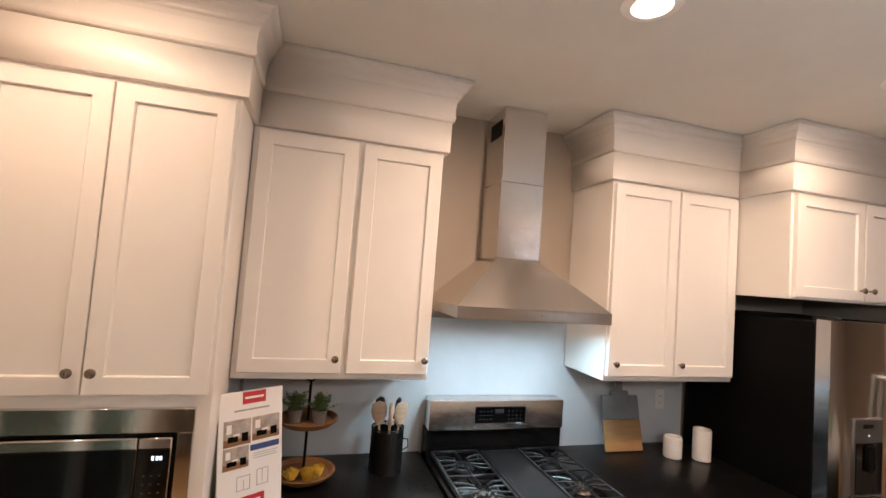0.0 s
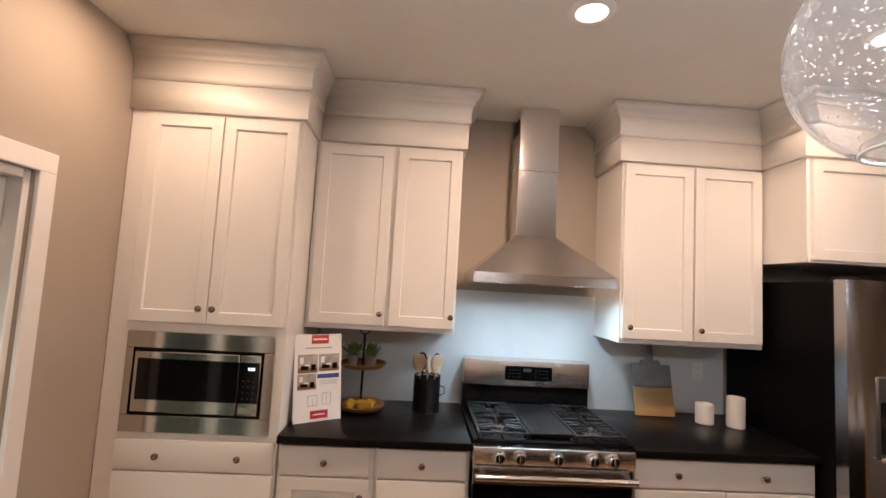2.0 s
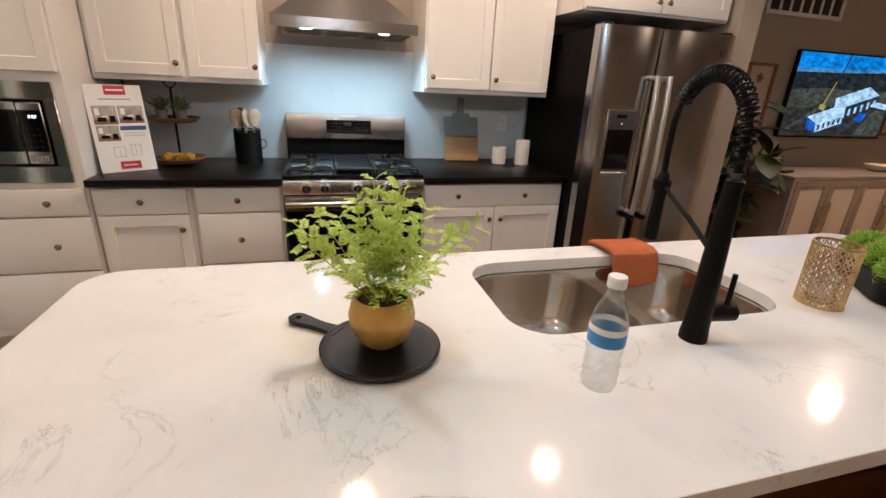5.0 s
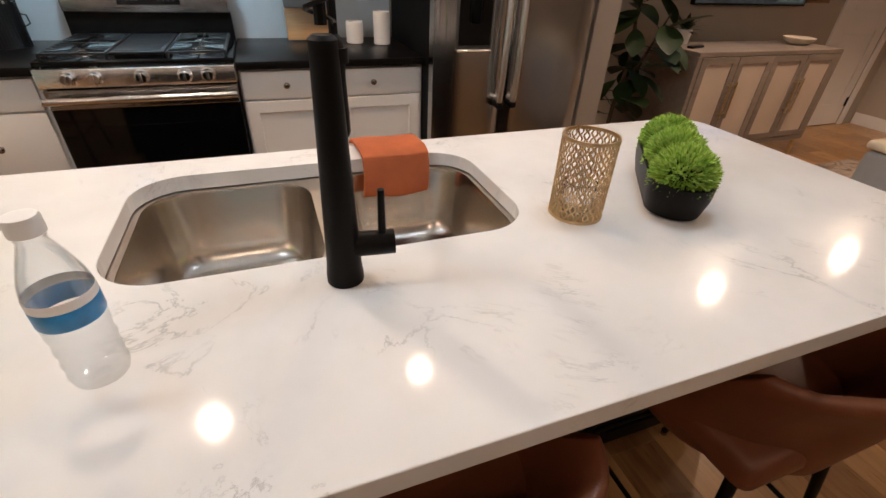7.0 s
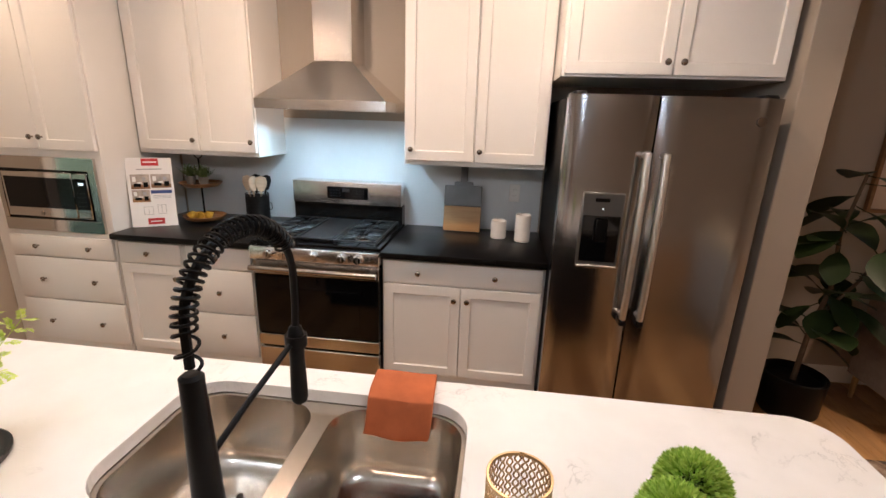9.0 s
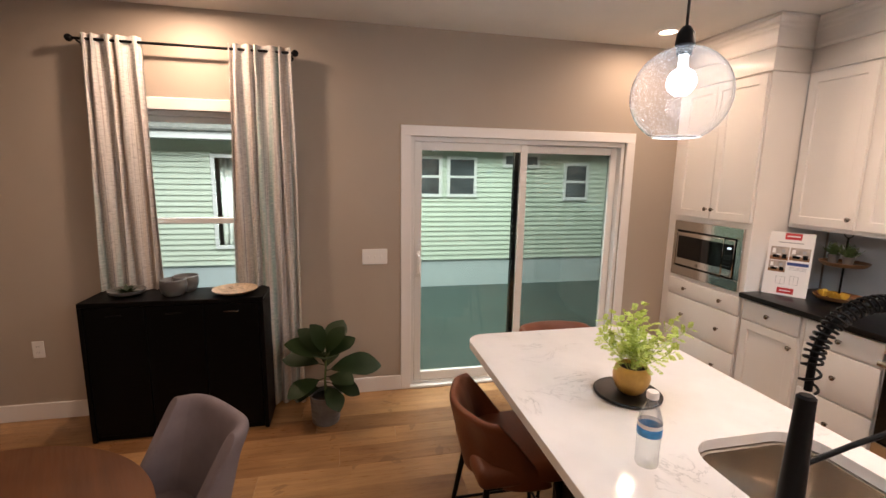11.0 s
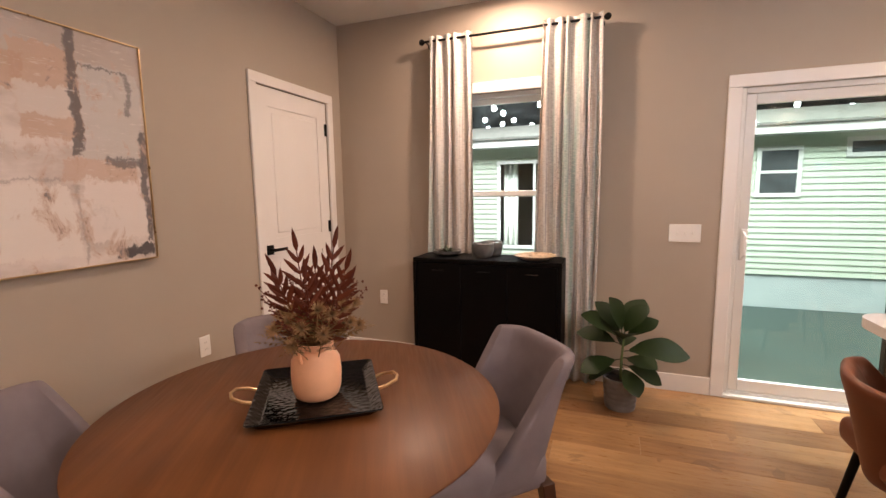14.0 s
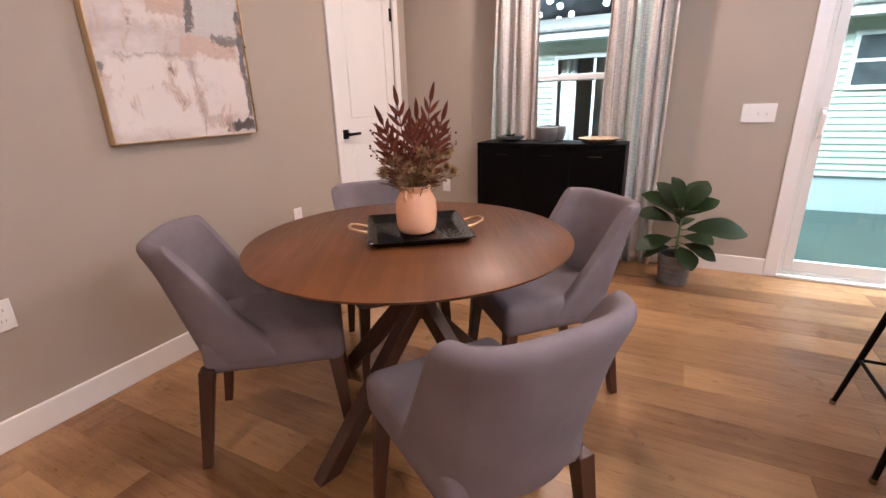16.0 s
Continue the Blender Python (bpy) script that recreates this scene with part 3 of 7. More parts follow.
box(bm, 4.345, 4.50, -0.72, 0, -0.012, CEIL, 0.004)
struct("wall_pier", bm, wall_paint, "short painted wall beside the refrigerator", "wall")
bm = B()
box(bm, 4.50, E_, -0.95, 0, 2.372, CEIL)
struct("ceiling_soffit", bm, ceiling_paint, "dropped soffit over the living wall", "ceiling")
bm = B()
box(bm, 0.82, 3.345, -0.006, 0, 0.90, 1.60, 0.001)
struct("backsplash_panel", bm, splash_paint, "pale grey-white backsplash panel behind the range", "wall panel")


def skirting(name, runs):
    bm = B()
    for x0, x1, y0, y1 in runs:
        box(bm, x0, x1, y0, y1, -0.002, 0.118, 0.004)
    return struct(name, bm, trim_white, "white painted baseboard", "baseboard")


BT = 0.015
skirting("baseboard_west", [(0, BT, S_, SL0 - 0.076), (0, BT, SL1 + 0.076, -0.66)])
skirting("baseboard_south", [(D1[1] + 0.066, E_, S_, S_ + BT), (BT, D1[0] - 0.066, S_, S_ + BT)])
skirting("baseboard_north", [(4.50, D2[0] - 0.07, -BT, 0)])
skirting("baseboard_east", [(E_ - BT, E_, S_ + BT, -BT)])


def casing(name, along, a0, a1, top, face, w=0.075, bottom=0.0, flip=1, sill=False):
    """Flat boards round an opening on a wall; along: 'x' or 'y'."""
    bm = B()
    t = 0.018
    for p0, p1, z0, z1 in ((a0 - w, a0, bottom, top), (a1, a1 + w, bottom, top), (a0 - w, a1 + w, top, top + w)):
        f0, f1 = sorted((face, face + flip * t))
        if along == "x":
            box(bm, p0, p1, f0, f1, z0, z1, 0.003)
        else:
            box(bm, f0, f1, p0, p1, z0, z1, 0.003)
    return struct(name, bm, trim_white, "white painted flat casing", "trim")


casing("trim_patio_door", "y", SL0, SL1, SLT, 0.0)
casing("trim_dining_window", "y", WN0, WN1, WNT, 0.0, bottom=WNB - 0.07)
casing("trim_pantry_door", "x", D1[0], D1[1], 2.055, S_, w=0.065)
casing("trim_far_door", "x", D2[0], D2[1], 2.05, 0.0, flip=-1, w=0.07)


def ring_frame(bm, y0, y1, z0, z1, x0, x1, w, top=None, bot=None):
    top, bot = top or w, bot or w
    box(bm, x0, x1, y0, y0 + w, z0, z1, 0.003)
    box(bm, x0, x1, y1 - w, y1, z0, z1, 0.003)
    box(bm, x0 + 0.001, x1 - 0.001, y0 + w, y1 - w, z1 - top, z1, 0.003)
    box(bm, x0 + 0.001, x1 - 0.001, y0 + w, y1 - w, z0, z0 + bot, 0.003)


# sliding patio door
sd = thing("patio_door_1", pose(0, 0, 0), "white vinyl sliding patio door with green-tinted glass", "patio door", kind="structure")
bm = B()
ring_frame(bm, SL0, SL1, 0.0, SLT, -0.125, -0.012, 0.028, 0.035, 0.04)
part("frame", bm, vinyl_white, sd)
bm = B()
ring_frame(bm, SL0 + 0.03, -1.955, 0.042, SLT - 0.037, -0.06, -0.022, 0.055, 0.06, 0.075)
s1 = part("sliding_sash", bm, vinyl_white, sd)
bm = B()
ring_frame(bm, -2.02, SL1 - 0.03, 0.042, SLT - 0.037, -0.105, -0.067, 0.055, 0.06, 0.075)
s2 = part("fixed_sash", bm, vinyl_white, sd)
for y0, y1, xc, par in ((SL0 + 0.086, -2.011, -0.041, s1), (-1.964, SL1 - 0.086, -0.086, s2)):
    bm = B()
    box(bm, xc - 0.003, xc + 0.003, y0, y1, 0.118, SLT - 0.098)
    g = part("pane", bm, door_glass, par, "clear green-tinted glass", False)
    g.visible_shadow = False
# added black strip over the fixed sash's inner stile
bm = B()
box(bm, -0.112, -0.062, -2.042, -1.985, 0.045, SLT - 0.042, 0.002)
part("dark_strip", bm, black_matte, s2, "added black strip beside the sash stile")
bm = B()
box(bm, -0.022, -0.012, SL0 + 0.045, SL0 + 0.075, 0.90, 1.10, 0.004)
tube(bm, [(-0.014, SL0 + 0.06, 0.92), (0.02, SL0 + 0.063, 0.94), (0.02, SL0 + 0.063, 1.06), (-0.014, SL0 + 0.06, 1.08)], 0.008, 8)
part("pull_handle", bm, plastic_white, s1)
# added black frame and dark sheet, there for the dark edges beside the stiles
bm = B()
ring_frame(bm, -2.000, SL1 - 0.006, 0.03, SLT - 0.03, -0.160, -0.132, 0.050, 0.045, 0.06)
scr = part("insect_screen", bm, black_matte, sd, "added black frame outside the fixed sash")
bm = B()
box(bm, -0.1465, -0.1455, -1.951, SL1 - 0.055, 0.089, SLT - 0.074)
part("mesh", bm, dark_sheet, scr, "added thin see-through dark sheet", False).visible_shadow = False
bm = B()
box(bm, -0.012, 0.03, SL0 - 0.005, SL1 + 0.005, 0.0, 0.022, 0.004)
part("threshold", bm, vinyl_white, sd)

# dining window
wd = thing("window_1", pose(0, 0, 0), "white double-hung window behind curtains", "window", kind="structure")
bm = B()
ring_frame(bm, WN0, WN1, WNB, WNT, -0.125, -0.03, 0.03)
part("window_frame", bm, vinyl_white, wd)
for z0, z1, xc in ((WNB + 0.03, 1.36, -0.06), (1.315, WNT - 0.03, -0.095)):
    bm = B()
    ring_frame(bm, WN0 + 0.03, WN1 - 0.03, z0, z1, xc - 0.018, xc + 0.018, 0.04)
    sash = part("sash", bm, vinyl_white, wd)
    bm = B()
    box(bm, xc - 0.003, xc + 0.003, WN0 + 0.07, WN1 - 0.07, z0 + 0.04, z1 - 0.04)
    g = part("pane", bm, pane_glass, sash, "clear glass", False)
    g.visible_shadow = False
bm = B()
box(bm, -0.03, 0.05, WN0 - 0.09, WN1 + 0.09, WNB - 0.022, WNB, 0.004)
part("window_sill", bm, trim_white, wd)


def panel_door(name, x0, x1, z1, yface, side, label, handle_x, hinge_x):
    """A two-panel door in a wall along x; side is the way it faces."""
    d = thing(name, pose(x0, yface, 0), label, "door", kind="structure")
    w, h = x1 - x0, z1
    bm = B()
    t = 0.035
    st, gap = 0.115, 0.003
    def slab(a0, a1, c0, c1, depth, bev=0.0):
        f0, f1 = sorted((-side * depth, -side * t))
        box(bm, a0, a1, f0, f1, c0, c1, bev)
    slab(gap, st, 0.008, h - gap, 0)
    slab(w - st, w - gap, 0.008, h - gap, 0)
    for c0, c1 in ((0.008, 0.22), (0.93, 1.06), (h - 0.125, h - gap)):
        slab(st, w - st, c0, c1, 0)
    for c0, c1 in ((0.22, 0.93), (1.06, h - 0.125)):
        slab(st, w - st, c0, c1, 0.009, 0.0)
        slab(st + 0.035, w - st - 0.035, c0 + 0.035, c1 - 0.035, 0.004, 0.004)
    part("slab", bm, trim_white, d)
    for c in (0.24, 1.10, 1.85):
        bm = B()
        rod(bm, (hinge_x, side * 0.006, c - 0.045), (hinge_x, side * 0.006, c + 0.045), 0.008, n=8)
        box(bm, hinge_x - 0.016, hinge_x + 0.016, -side * 0.001, side * 0.003, c - 0.045, c + 0.045)
        part("hinge", bm, black_matte, d, "matte black hinge")
    if handle_x is not None:
        bm = B()
        box(bm, handle_x - 0.032, handle_x + 0.032, 0, side * 0.008, 0.955, 1.02, 0.003)
        rod(bm, (handle_x, 0, 0.988), (handle_x, side * 0.05, 0.988), 0.012, n=10)
        s = 1 if hinge_x > handle_x else -1
        box(bm, handle_x - s * 0.012, handle_x + s * 0.115, side * 0.042, side * 0.056, 0.978, 0.998, 0.004)
        part("lever_handle", bm, black_matte, d, "matte black lever handle")
    return d


panel_door("door_1", D1[0], D1[1], 2.053, S_ - 0.006, 1, "white two-panel interior door, closed, black lever", D1[1] - D1[0] - 0.055, 0.012)
panel_door("door_2", D2[0], D2[1], 2.048, 0.006, -1, "white interior door with black hinges, closed", None, D2[1] - D2[0] - 0.012)
bm = B()
box(bm, D2[0], D2[1], 0.10, 0.13, 0, 2.05)
box(bm, D1[0], D1[1], S_ - 0.13, S_ - 0.10, 0, 2.055)
struct("door_jamb", bm, trim_white, "white door jamb backing", "trim")

# ---- kitchen ----
YB, YU, KX = -0.648, -0.358, -0.012     # front planes of base and wall cabinets, shift along the wall
bm = B()
lathe(bm, [(0, 0), (0.0055, 0), (0.005, 0.010), (0.0075, 0.015), (0.0145, 0.020), (0.0150, 0.026), (0.010, 0.030), (0, 0.031)], 16)
bmesh.ops.rotate(bm, verts=bm.verts, matrix=Matrix.Rotation(radians(90), 3, "X"))
KNOB = mesh_of("knob", bm, nickel)


def shaker(bm, x0, x1, z0, z1, y, frame_w=0.057):
    """A recessed-panel door in one piece whose back lies at y, facing -y."""
    t, c = 0.020, 0.002
    rings = []
    for ins, yy in ((0, y), (0, y - t + c), (c, y - t), (frame_w - 0.003, y - t), (frame_w, y - t + 0.003), (frame_w + 0.001, y - t + 0.011)):
        rings.append([bm.verts.new(p) for p in ((x0 + ins, yy, z0 + ins), (x1 - ins, yy, z0 + ins), (x1 - ins, yy, z1 - ins), (x0 + ins, yy, z1 - ins))])
    for P, Q in zip(rings, rings[1:]):
        for k in range(4):
            bm.faces.new((P[k], P[(k + 1) % 4], Q[(k + 1) % 4], Q[k]))
    bm.faces.new(rings[0][::-1])
    bm.faces.new(rings[-1])


def cabinet(name, x0, x1, z0, z1, yb, fronts, label, toe=False, group=""):
    """A cabinet against the wall; fronts: kind, x from, x to, z from, z to, knobs."""
    c = thing(name, pose(x0 + (KX if x0 > 0.1 else -0.002), -0.002, z0), label, "cabinet", group)
    bm = B()
    w = x1 - x0
    if toe:
        box(bm, 0, w, yb, 0, 0.105, z1 - z0, 0.002)
        box(bm, 0.002, w - 0.002, yb + 0.075, 0, 0, 0.104)
    else:
        box(bm, 0, w, yb, 0, 0, z1 - z0, 0.002)
    part("body", bm, cabinet_white, c)
    for kind, a, b, c0, c1, knobs in fronts:
        bm = B()
        if kind == "door":
            shaker(bm, a - x0, b - x0, c0 - z0, c1 - z0, yb - 0.001)
        else:
            box(bm, a - x0, b - x0, yb - 0.021, yb - 0.001, c0 - z0, c1 - z0, 0.004, seg=2)
        f = part(kind if kind == "door" else "drawer_front", bm, cabinet_white, c)
        for kx, kz in knobs:
            part("knob", KNOB, None, f, "brushed nickel knob", m=pose(kx - x0, yb - 0.0205, kz - z0))
    return c


def crown(par, x0, x1, yf, off, left, right, z0=2.375, mid=2.523):
    """Frieze board and crown moulding; left and right: how far back each return runs, or None."""
    fz, k = 0.020, (CEIL - 0.002 - mid) / 0.137
    prof = [(fz, mid - 0.010), (fz + 0.010, mid - 0.002), (fz + 0.013, mid + 0.006), (fz + 0.010, mid + 0.016)]
    prof += [(fz + d, mid + z * k) for d, z in ((0.009, 0.026), (0.012, 0.060), (0.019, 0.074), (0.026, 0.078), (0.027, 0.086), (0.034, 0.094), (0.046, 0.099), (0.047, 0.108), (0.054, 0.117), (0.066, 0.121), (0.067, 0.137))]
    board = [(0.0, z0), (fz, z0 + 0.001), (fz, mid - 0.010)]
    for nm, pr in (("frieze", board), ("crown_moulding", prof)):
        bm = B()
        rows = []
        for d, z in pr:
            pts = []
            if left is not None:
                pts.append((x0 - d, left))
            pts.append((x0 - (d if left is not None else 0), yf - d))
            pts.append((x1 + (d if right is not None else 0), yf - d))
            if right is not None:
                pts.append((x1 + d, right))
            rows.append([bm.verts.new((x - off[0], y - off[1], z - off[2])) for x, y in pts])
        for A, C in zip(rows, rows[1:]):
            for k in range(len(A) - 1):
                bm.faces.new((A[k], A[k + 1], C[k + 1], C[k]))
        ob = part(nm, bm, cabinet_white, par)
        mod = ob.modifiers.new("thickness", "SOLIDIFY")
        mod.thickness, mod.offset = 0.008, 0
        ob.data.set_sharp_from_angle(angle=radians(16))


tall = cabinet("oven_cabinet", 0.004, 0.806, 0.0, 2.385, YB, [
    ("door", 0.095, 0.441, 1.385, 2.357, [(0.414, 1.455)]), ("door", 0.446, 0.793, 1.385, 2.357, [(0.475, 1.455)]),
    ("drawer", 0.098, 0.796, 0.735, 0.866, [(0.29, 0.802), (0.645, 0.802)]), ("drawer", 0.098, 0.796, 0.452, 0.727, [(0.29, 0.588), (0.645, 0.588)]),
    ("drawer", 0.098, 0.796, 0.165, 0.443, [(0.29, 0.305), (0.645, 0.305)])],
    "tall white shaker cabinet with built-in microwave", toe=True)
crown(tall, 0.004, 0.806, YB - 0.003, (0.004, -0.002, 0), None, -0.35)
cabinet("base_cabinet", 0.824, 1.258, 0.0, 0.878, YB, [
    ("drawer", 0.840, 1.238, 0.735, 0.866, [(1.037, 0.802)]), ("door", 0.840, 1.238, 0.165, 0.727, [(1.205, 0.655)])],
    "white shaker base cabinet with a drawer over a door", toe=True)
cabinet("base_cabinet", 1.260, 1.698, 0.0, 0.878, YB, [
    ("drawer", 1.277, 1.680, 0.735, 0.866, [(1.476, 0.802)]), ("drawer", 1.277, 1.680, 0.452, 0.727, [(1.476, 0.588)]), ("drawer", 1.277, 1.680, 0.165, 0.443, [(1.476, 0.305)])],
    "white base cabinet with three stacked drawers", toe=True)
cabinet("base_cabinet", 2.460, 3.362, 0.0, 0.878, YB, [
    ("drawer", 2.470, 3.345, 0.735, 0.866, [(2.668, 0.802), (3.092, 0.802)]), ("door", 2.470, 2.905, 0.165, 0.727, [(2.872, 0.655)]), ("door", 2.911, 3.345, 0.165, 0.727, [(2.945, 0.655)])],
    "white shaker base cabinet with wide drawer over two doors", toe=True)
ul = cabinet("wall_cabinet", 0.820, 1.616, 1.362, 2.385, YU, [
    ("door", 0.842, 1.236, 1.390, 2.357, [(1.212, 1.452)]), ("door", 1.262, 1.608, 1.390, 2.357, [(1.588, 1.452)])],
    "white shaker wall cabinet with two tall doors", group="wall cabinets")
crown(ul, 0.820, 1.616, YU - 0.003, (0.820, -0.002, 1.362), None, -0.004)
ur = cabinet("wall_cabinet", 2.518, 3.330, 1.362, 2.385, YU, [
    ("door", 2.527, 2.922, 1.390, 2.357, [(2.562, 1.452)]), ("door", 2.932, 3.318, 1.390, 2.357, [(2.933 + 0.025, 1.452)])],
    "white shaker wall cabinet with two tall doors", group="wall cabinets")
crown(ur, 2.518, 3.330, YU - 0.003, (2.518, -0.002, 1.362), -0.004, None)
fc = cabinet("fridge_cabinet", 3.335, 4.330, 1.838, 2.385, YB, [
    ("door", 3.352, 3.832, 1.850, 2.357, [(3.800, 1.905)]), ("door", 3.838, 4.315, 1.850, 2.357, [(3.870, 1.905)])],
    "deep white shaker cabinet above the refrigerator")
crown(fc, 3.335, 4.330, YB - 0.003, (3.335, -0.002, 1.838), -0.35, None)

for x0, x1 in ((0.8225, 1.700), (2.458, 3.364)):
    bm = B()
    box(bm, x0 + KX, x1 + KX, -0.702, -0.008, 0.879, 0.915, 0.006, seg=2)
    tagged(part("worktop", bm, black_counter), "dark charcoal laminate worktop on white cabinets", "worktop")

# microwave
mw = thing("microwave", pose(0.103, YB - 0.003, 0.897), "stainless built-in microwave with black window", "microwave")
bm = B()
w, h = 0.660, 0.446
for a, b, c, d in ((0, w, 0, 0.075), (0, w, h - 0.075, h), (0, 0.033, 0.075, h - 0.075), (w - 0.045, w, 0.075, h - 0.075)):
    box(bm, a, b, -0.020, 0, c, d, 0.002)
part("trim_frame", bm, steel_polished, mw)
bm = B()
box(bm, 0.034, w - 0.046, -0.008, 0, 0.076, h - 0.076)
part("shadow_gap", bm, black_enamel, mw, "black recessed surround")
bm = B()
box(bm, 0.044, 0.508, -0.026, -0.008, 0.088, h - 0.088, 0.004)
dm = part("door", bm, steel_polished, mw)
bm = B()
box(bm, 0.062, 0.507, -0.029, -0.0262, 0.145, h - 0.120, 0.002)
part("window", bm, black_gloss, dm, "black glass window")
bm = B()
box(bm, 0.511, w - 0.056, -0.026, -0.008, 0.088, h - 0.088, 0.004)
cm = part("control_panel", bm, steel_polished, mw)
bm = B()
box(bm, 0.513, w - 0.058, -0.029, -0.0262, 0.145, h - 0.120, 0.002)
part("display", bm, black_gloss, cm, "black glass touch panel")
bm = B()
for k, dx in enumerate((0.0, 0.012, 0.022)):
    box(bm, 0.553 + dx, 0.553 + dx + 0.006, -0.0305, -0.0292, 0.292, 0.304)
part("digits", bm, digit_glow, cm, "lit clock digits")
for r in range(4):
    for k in range(3):
        bm = B()
        box(bm, 0.532 + k * 0.022, 0.538 + k * 0.022, -0.0300, -0.0292, 0.165 + r * 0.026, 0.168 + r * 0.026)
        part("key_mark", bm, dim_print, cm)
bm = B()
box(bm, 0.520, w - 0.066, -0.029, -0.0262, 0.100, 0.128, 0.003)
part("release_button", bm, steel_v, cm)
bm = B()
lathe(bm, [(0, 0), (0.013, 0), (0.012, 0.003), (0, 0.003)], 20)
bmesh.ops.transform(bm, matrix=Matrix.Translation((0.275, -0.026, 0.112)) @ Matrix.Rotation(radians(90), 4, "X"), verts=bm.verts)
part("badge", bm, nickel, dm, "round metal badge")

# gas range
rg = thing("gas_range", pose(1.690, -0.024, 0), "stainless gas range with black oven door", "range")
rw = 0.754
bm = B()
box(bm, 0.003, rw - 0.003, -0.625, 0, 0.03, 0.906, 0.003)
part("body", bm, black_enamel, rg)
for fx in (0.05, rw - 0.05):
    for fy in (-0.55, -0.06):
        bm = B()
        rod(bm, (fx, fy, 0.0), (fx, fy, 0.031), 0.018, n=10)
        part("levelling_foot", bm, black_matte, rg)
bm = B()
box(bm, 0, rw, -0.665, -0.085, 0.907, 0.932, 0.008, seg=2)
part("cooktop", bm, black_enamel, rg, "glossy black cooktop")
bm = B()
box(bm, 0.002, rw - 0.002, -0.085, 0, 0.907, 1.055, 0.003)
part("rear_panel", bm, black_enamel, rg)
bm = B()
box(bm, 0.004, rw - 0.004, -0.105, -0.004, 1.055, 1.206, 0.008, seg=2)
bg = part("backguard", bm, steel_lit, rg, "stainless control backguard")
bm = B()
box(bm, 0.245, 0.525, -0.109, -0.1052, 1.090, 1.172, 0.003)
dp = part("display", bm, black_gloss, bg, "black glass clock display")
bm = B()
box(bm, 0.352, 0.400, -0.1105, -0.1092, 1.140, 1.160)
part("clock_face", bm, dim_print, dp)
for r in range(3):
    for k in range(4):
        for kx in (0.268 + k * 0.020, 0.425 + k * 0.022):
            bm = B()
            box(bm, kx, kx + 0.008, -0.1102, -0.1092, 1.108 + r * 0.020, 1.111 + r * 0.020)
            part("key_mark", bm, dim_print, dp)
bm = B()
box(bm, 0.001, rw - 0.001, -0.690, -0.626, 0.830, 0.906, 0.006, seg=2)
cpn = part("control_panel", bm, steel_lit, rg)
for kx in (0.118, 0.212, 0.382, 0.548, 0.640):
    bm = B()
    lathe(bm, [(0, 0), (0.030, 0), (0.030, 0.006), (0.025, 0.010), (0.023, 0.030), (0.020, 0.034), (0, 0.034)], 24)
    box(bm, -0.005, 0.005, -0.022, 0.022, 0.033, 0.040, 0.002)
    part("burner_knob", bm, chrome, cpn, "stainless burner knob", m=pose(kx, -0.690, 0.870, 90, 0, 0))
bm = B()
box(bm, 0.006, rw - 0.006, -0.672, -0.626, 0.362, 0.818, 0.006)
od = part("oven_door", bm, black_gloss, rg, "black glass oven door")
bm = B()
box(bm, 0.006, rw - 0.006, -0.676, -0.640, 0.738, 0.820, 0.004)
part("door_top_rail", bm, steel_h, od)
bm = B()
box(bm, 0.03, 0.06, -0.725, -0.675, 0.772, 0.800, 0.004)
box(bm, rw - 0.06, rw - 0.03, -0.725, -0.675, 0.772, 0.800, 0.004)
rod(bm, (0.010, -0.722, 0.786), (rw - 0.010, -0.722, 0.786), 0.016, n=14)
part("door_handle", bm, steel_h, od, "stainless bar handle")
bm = B()
box(bm, 0.006, rw - 0.006, -0.674, -0.626, 0.055, 0.272, 0.006)
part("storage_drawer", bm, steel_h, rg)
bm = B()
box(bm, 0.006, rw - 0.006, -0.674, -0.640, 0.284, 0.358, 0.004)
part("door_bottom_rail", bm, steel_h, od)
bm = B()
box(bm, 0.12, rw - 0.12, -0.676, -0.6738, 0.42, 0.66, 0.001)
part("oven_window", bm, black_gloss, od)


def grate(name, x0, x1):
    bm = B()
    z = 0.960
    ys = (-0.640, -0.110)
    b = 0.0065
    for yy in ys + ((ys[0] + ys[1]) / 2,):
        box(bm, x0, x1, yy - b, yy + b, z - 0.010, z, 0.002)
    for xx in (x0, x1):
        box(bm, xx - b, xx + b, ys[0], ys[1], z - 0.010, z, 0.002)
    xm = (x0 + x1) / 2
    for yc in (-0.508, -0.242):
        for sx in (-1, 1):
            for dy in (-0.075, -0.028, 0.028, 0.075):
                tube(bm, [(xm + sx * (x1 - x0) / 2, yc + dy, z - 0.004), (xm + sx * 0.07, yc + dy * 0.9, z - 0.002), (xm + sx * 0.028, yc + dy * 0.5, z - 0.002)], 0.0052, 6)
        for sy in (-1, 1):
            tube(bm, [(xm, yc + sy * 0.128, z - 0.004), (xm, yc + sy * 0.03, z - 0.002)], 0.0052, 6)
    for xx in (x0, x1):
        for yy in ys:
            rod(bm, (xx, yy, 0.932), (xx, yy, z - 0.006), 0.008, n=8)
    g = part(name, bm, black_iron, rg, "cast-iron burner grate")
    for yc in (-0.508, -0.242):
        bm = B()
        lathe(bm, [(0, 0.932), (0.052, 0.932), (0.048, 0.940), (0.036, 0.942), (0.036, 0.950), (0.030, 0.952), (0, 0.952)], 24, ((x0 + x1) / 2, yc, 0))
        part("burner", bm, nickel if yc < -0.4 else black_iron, g, "round gas burner")


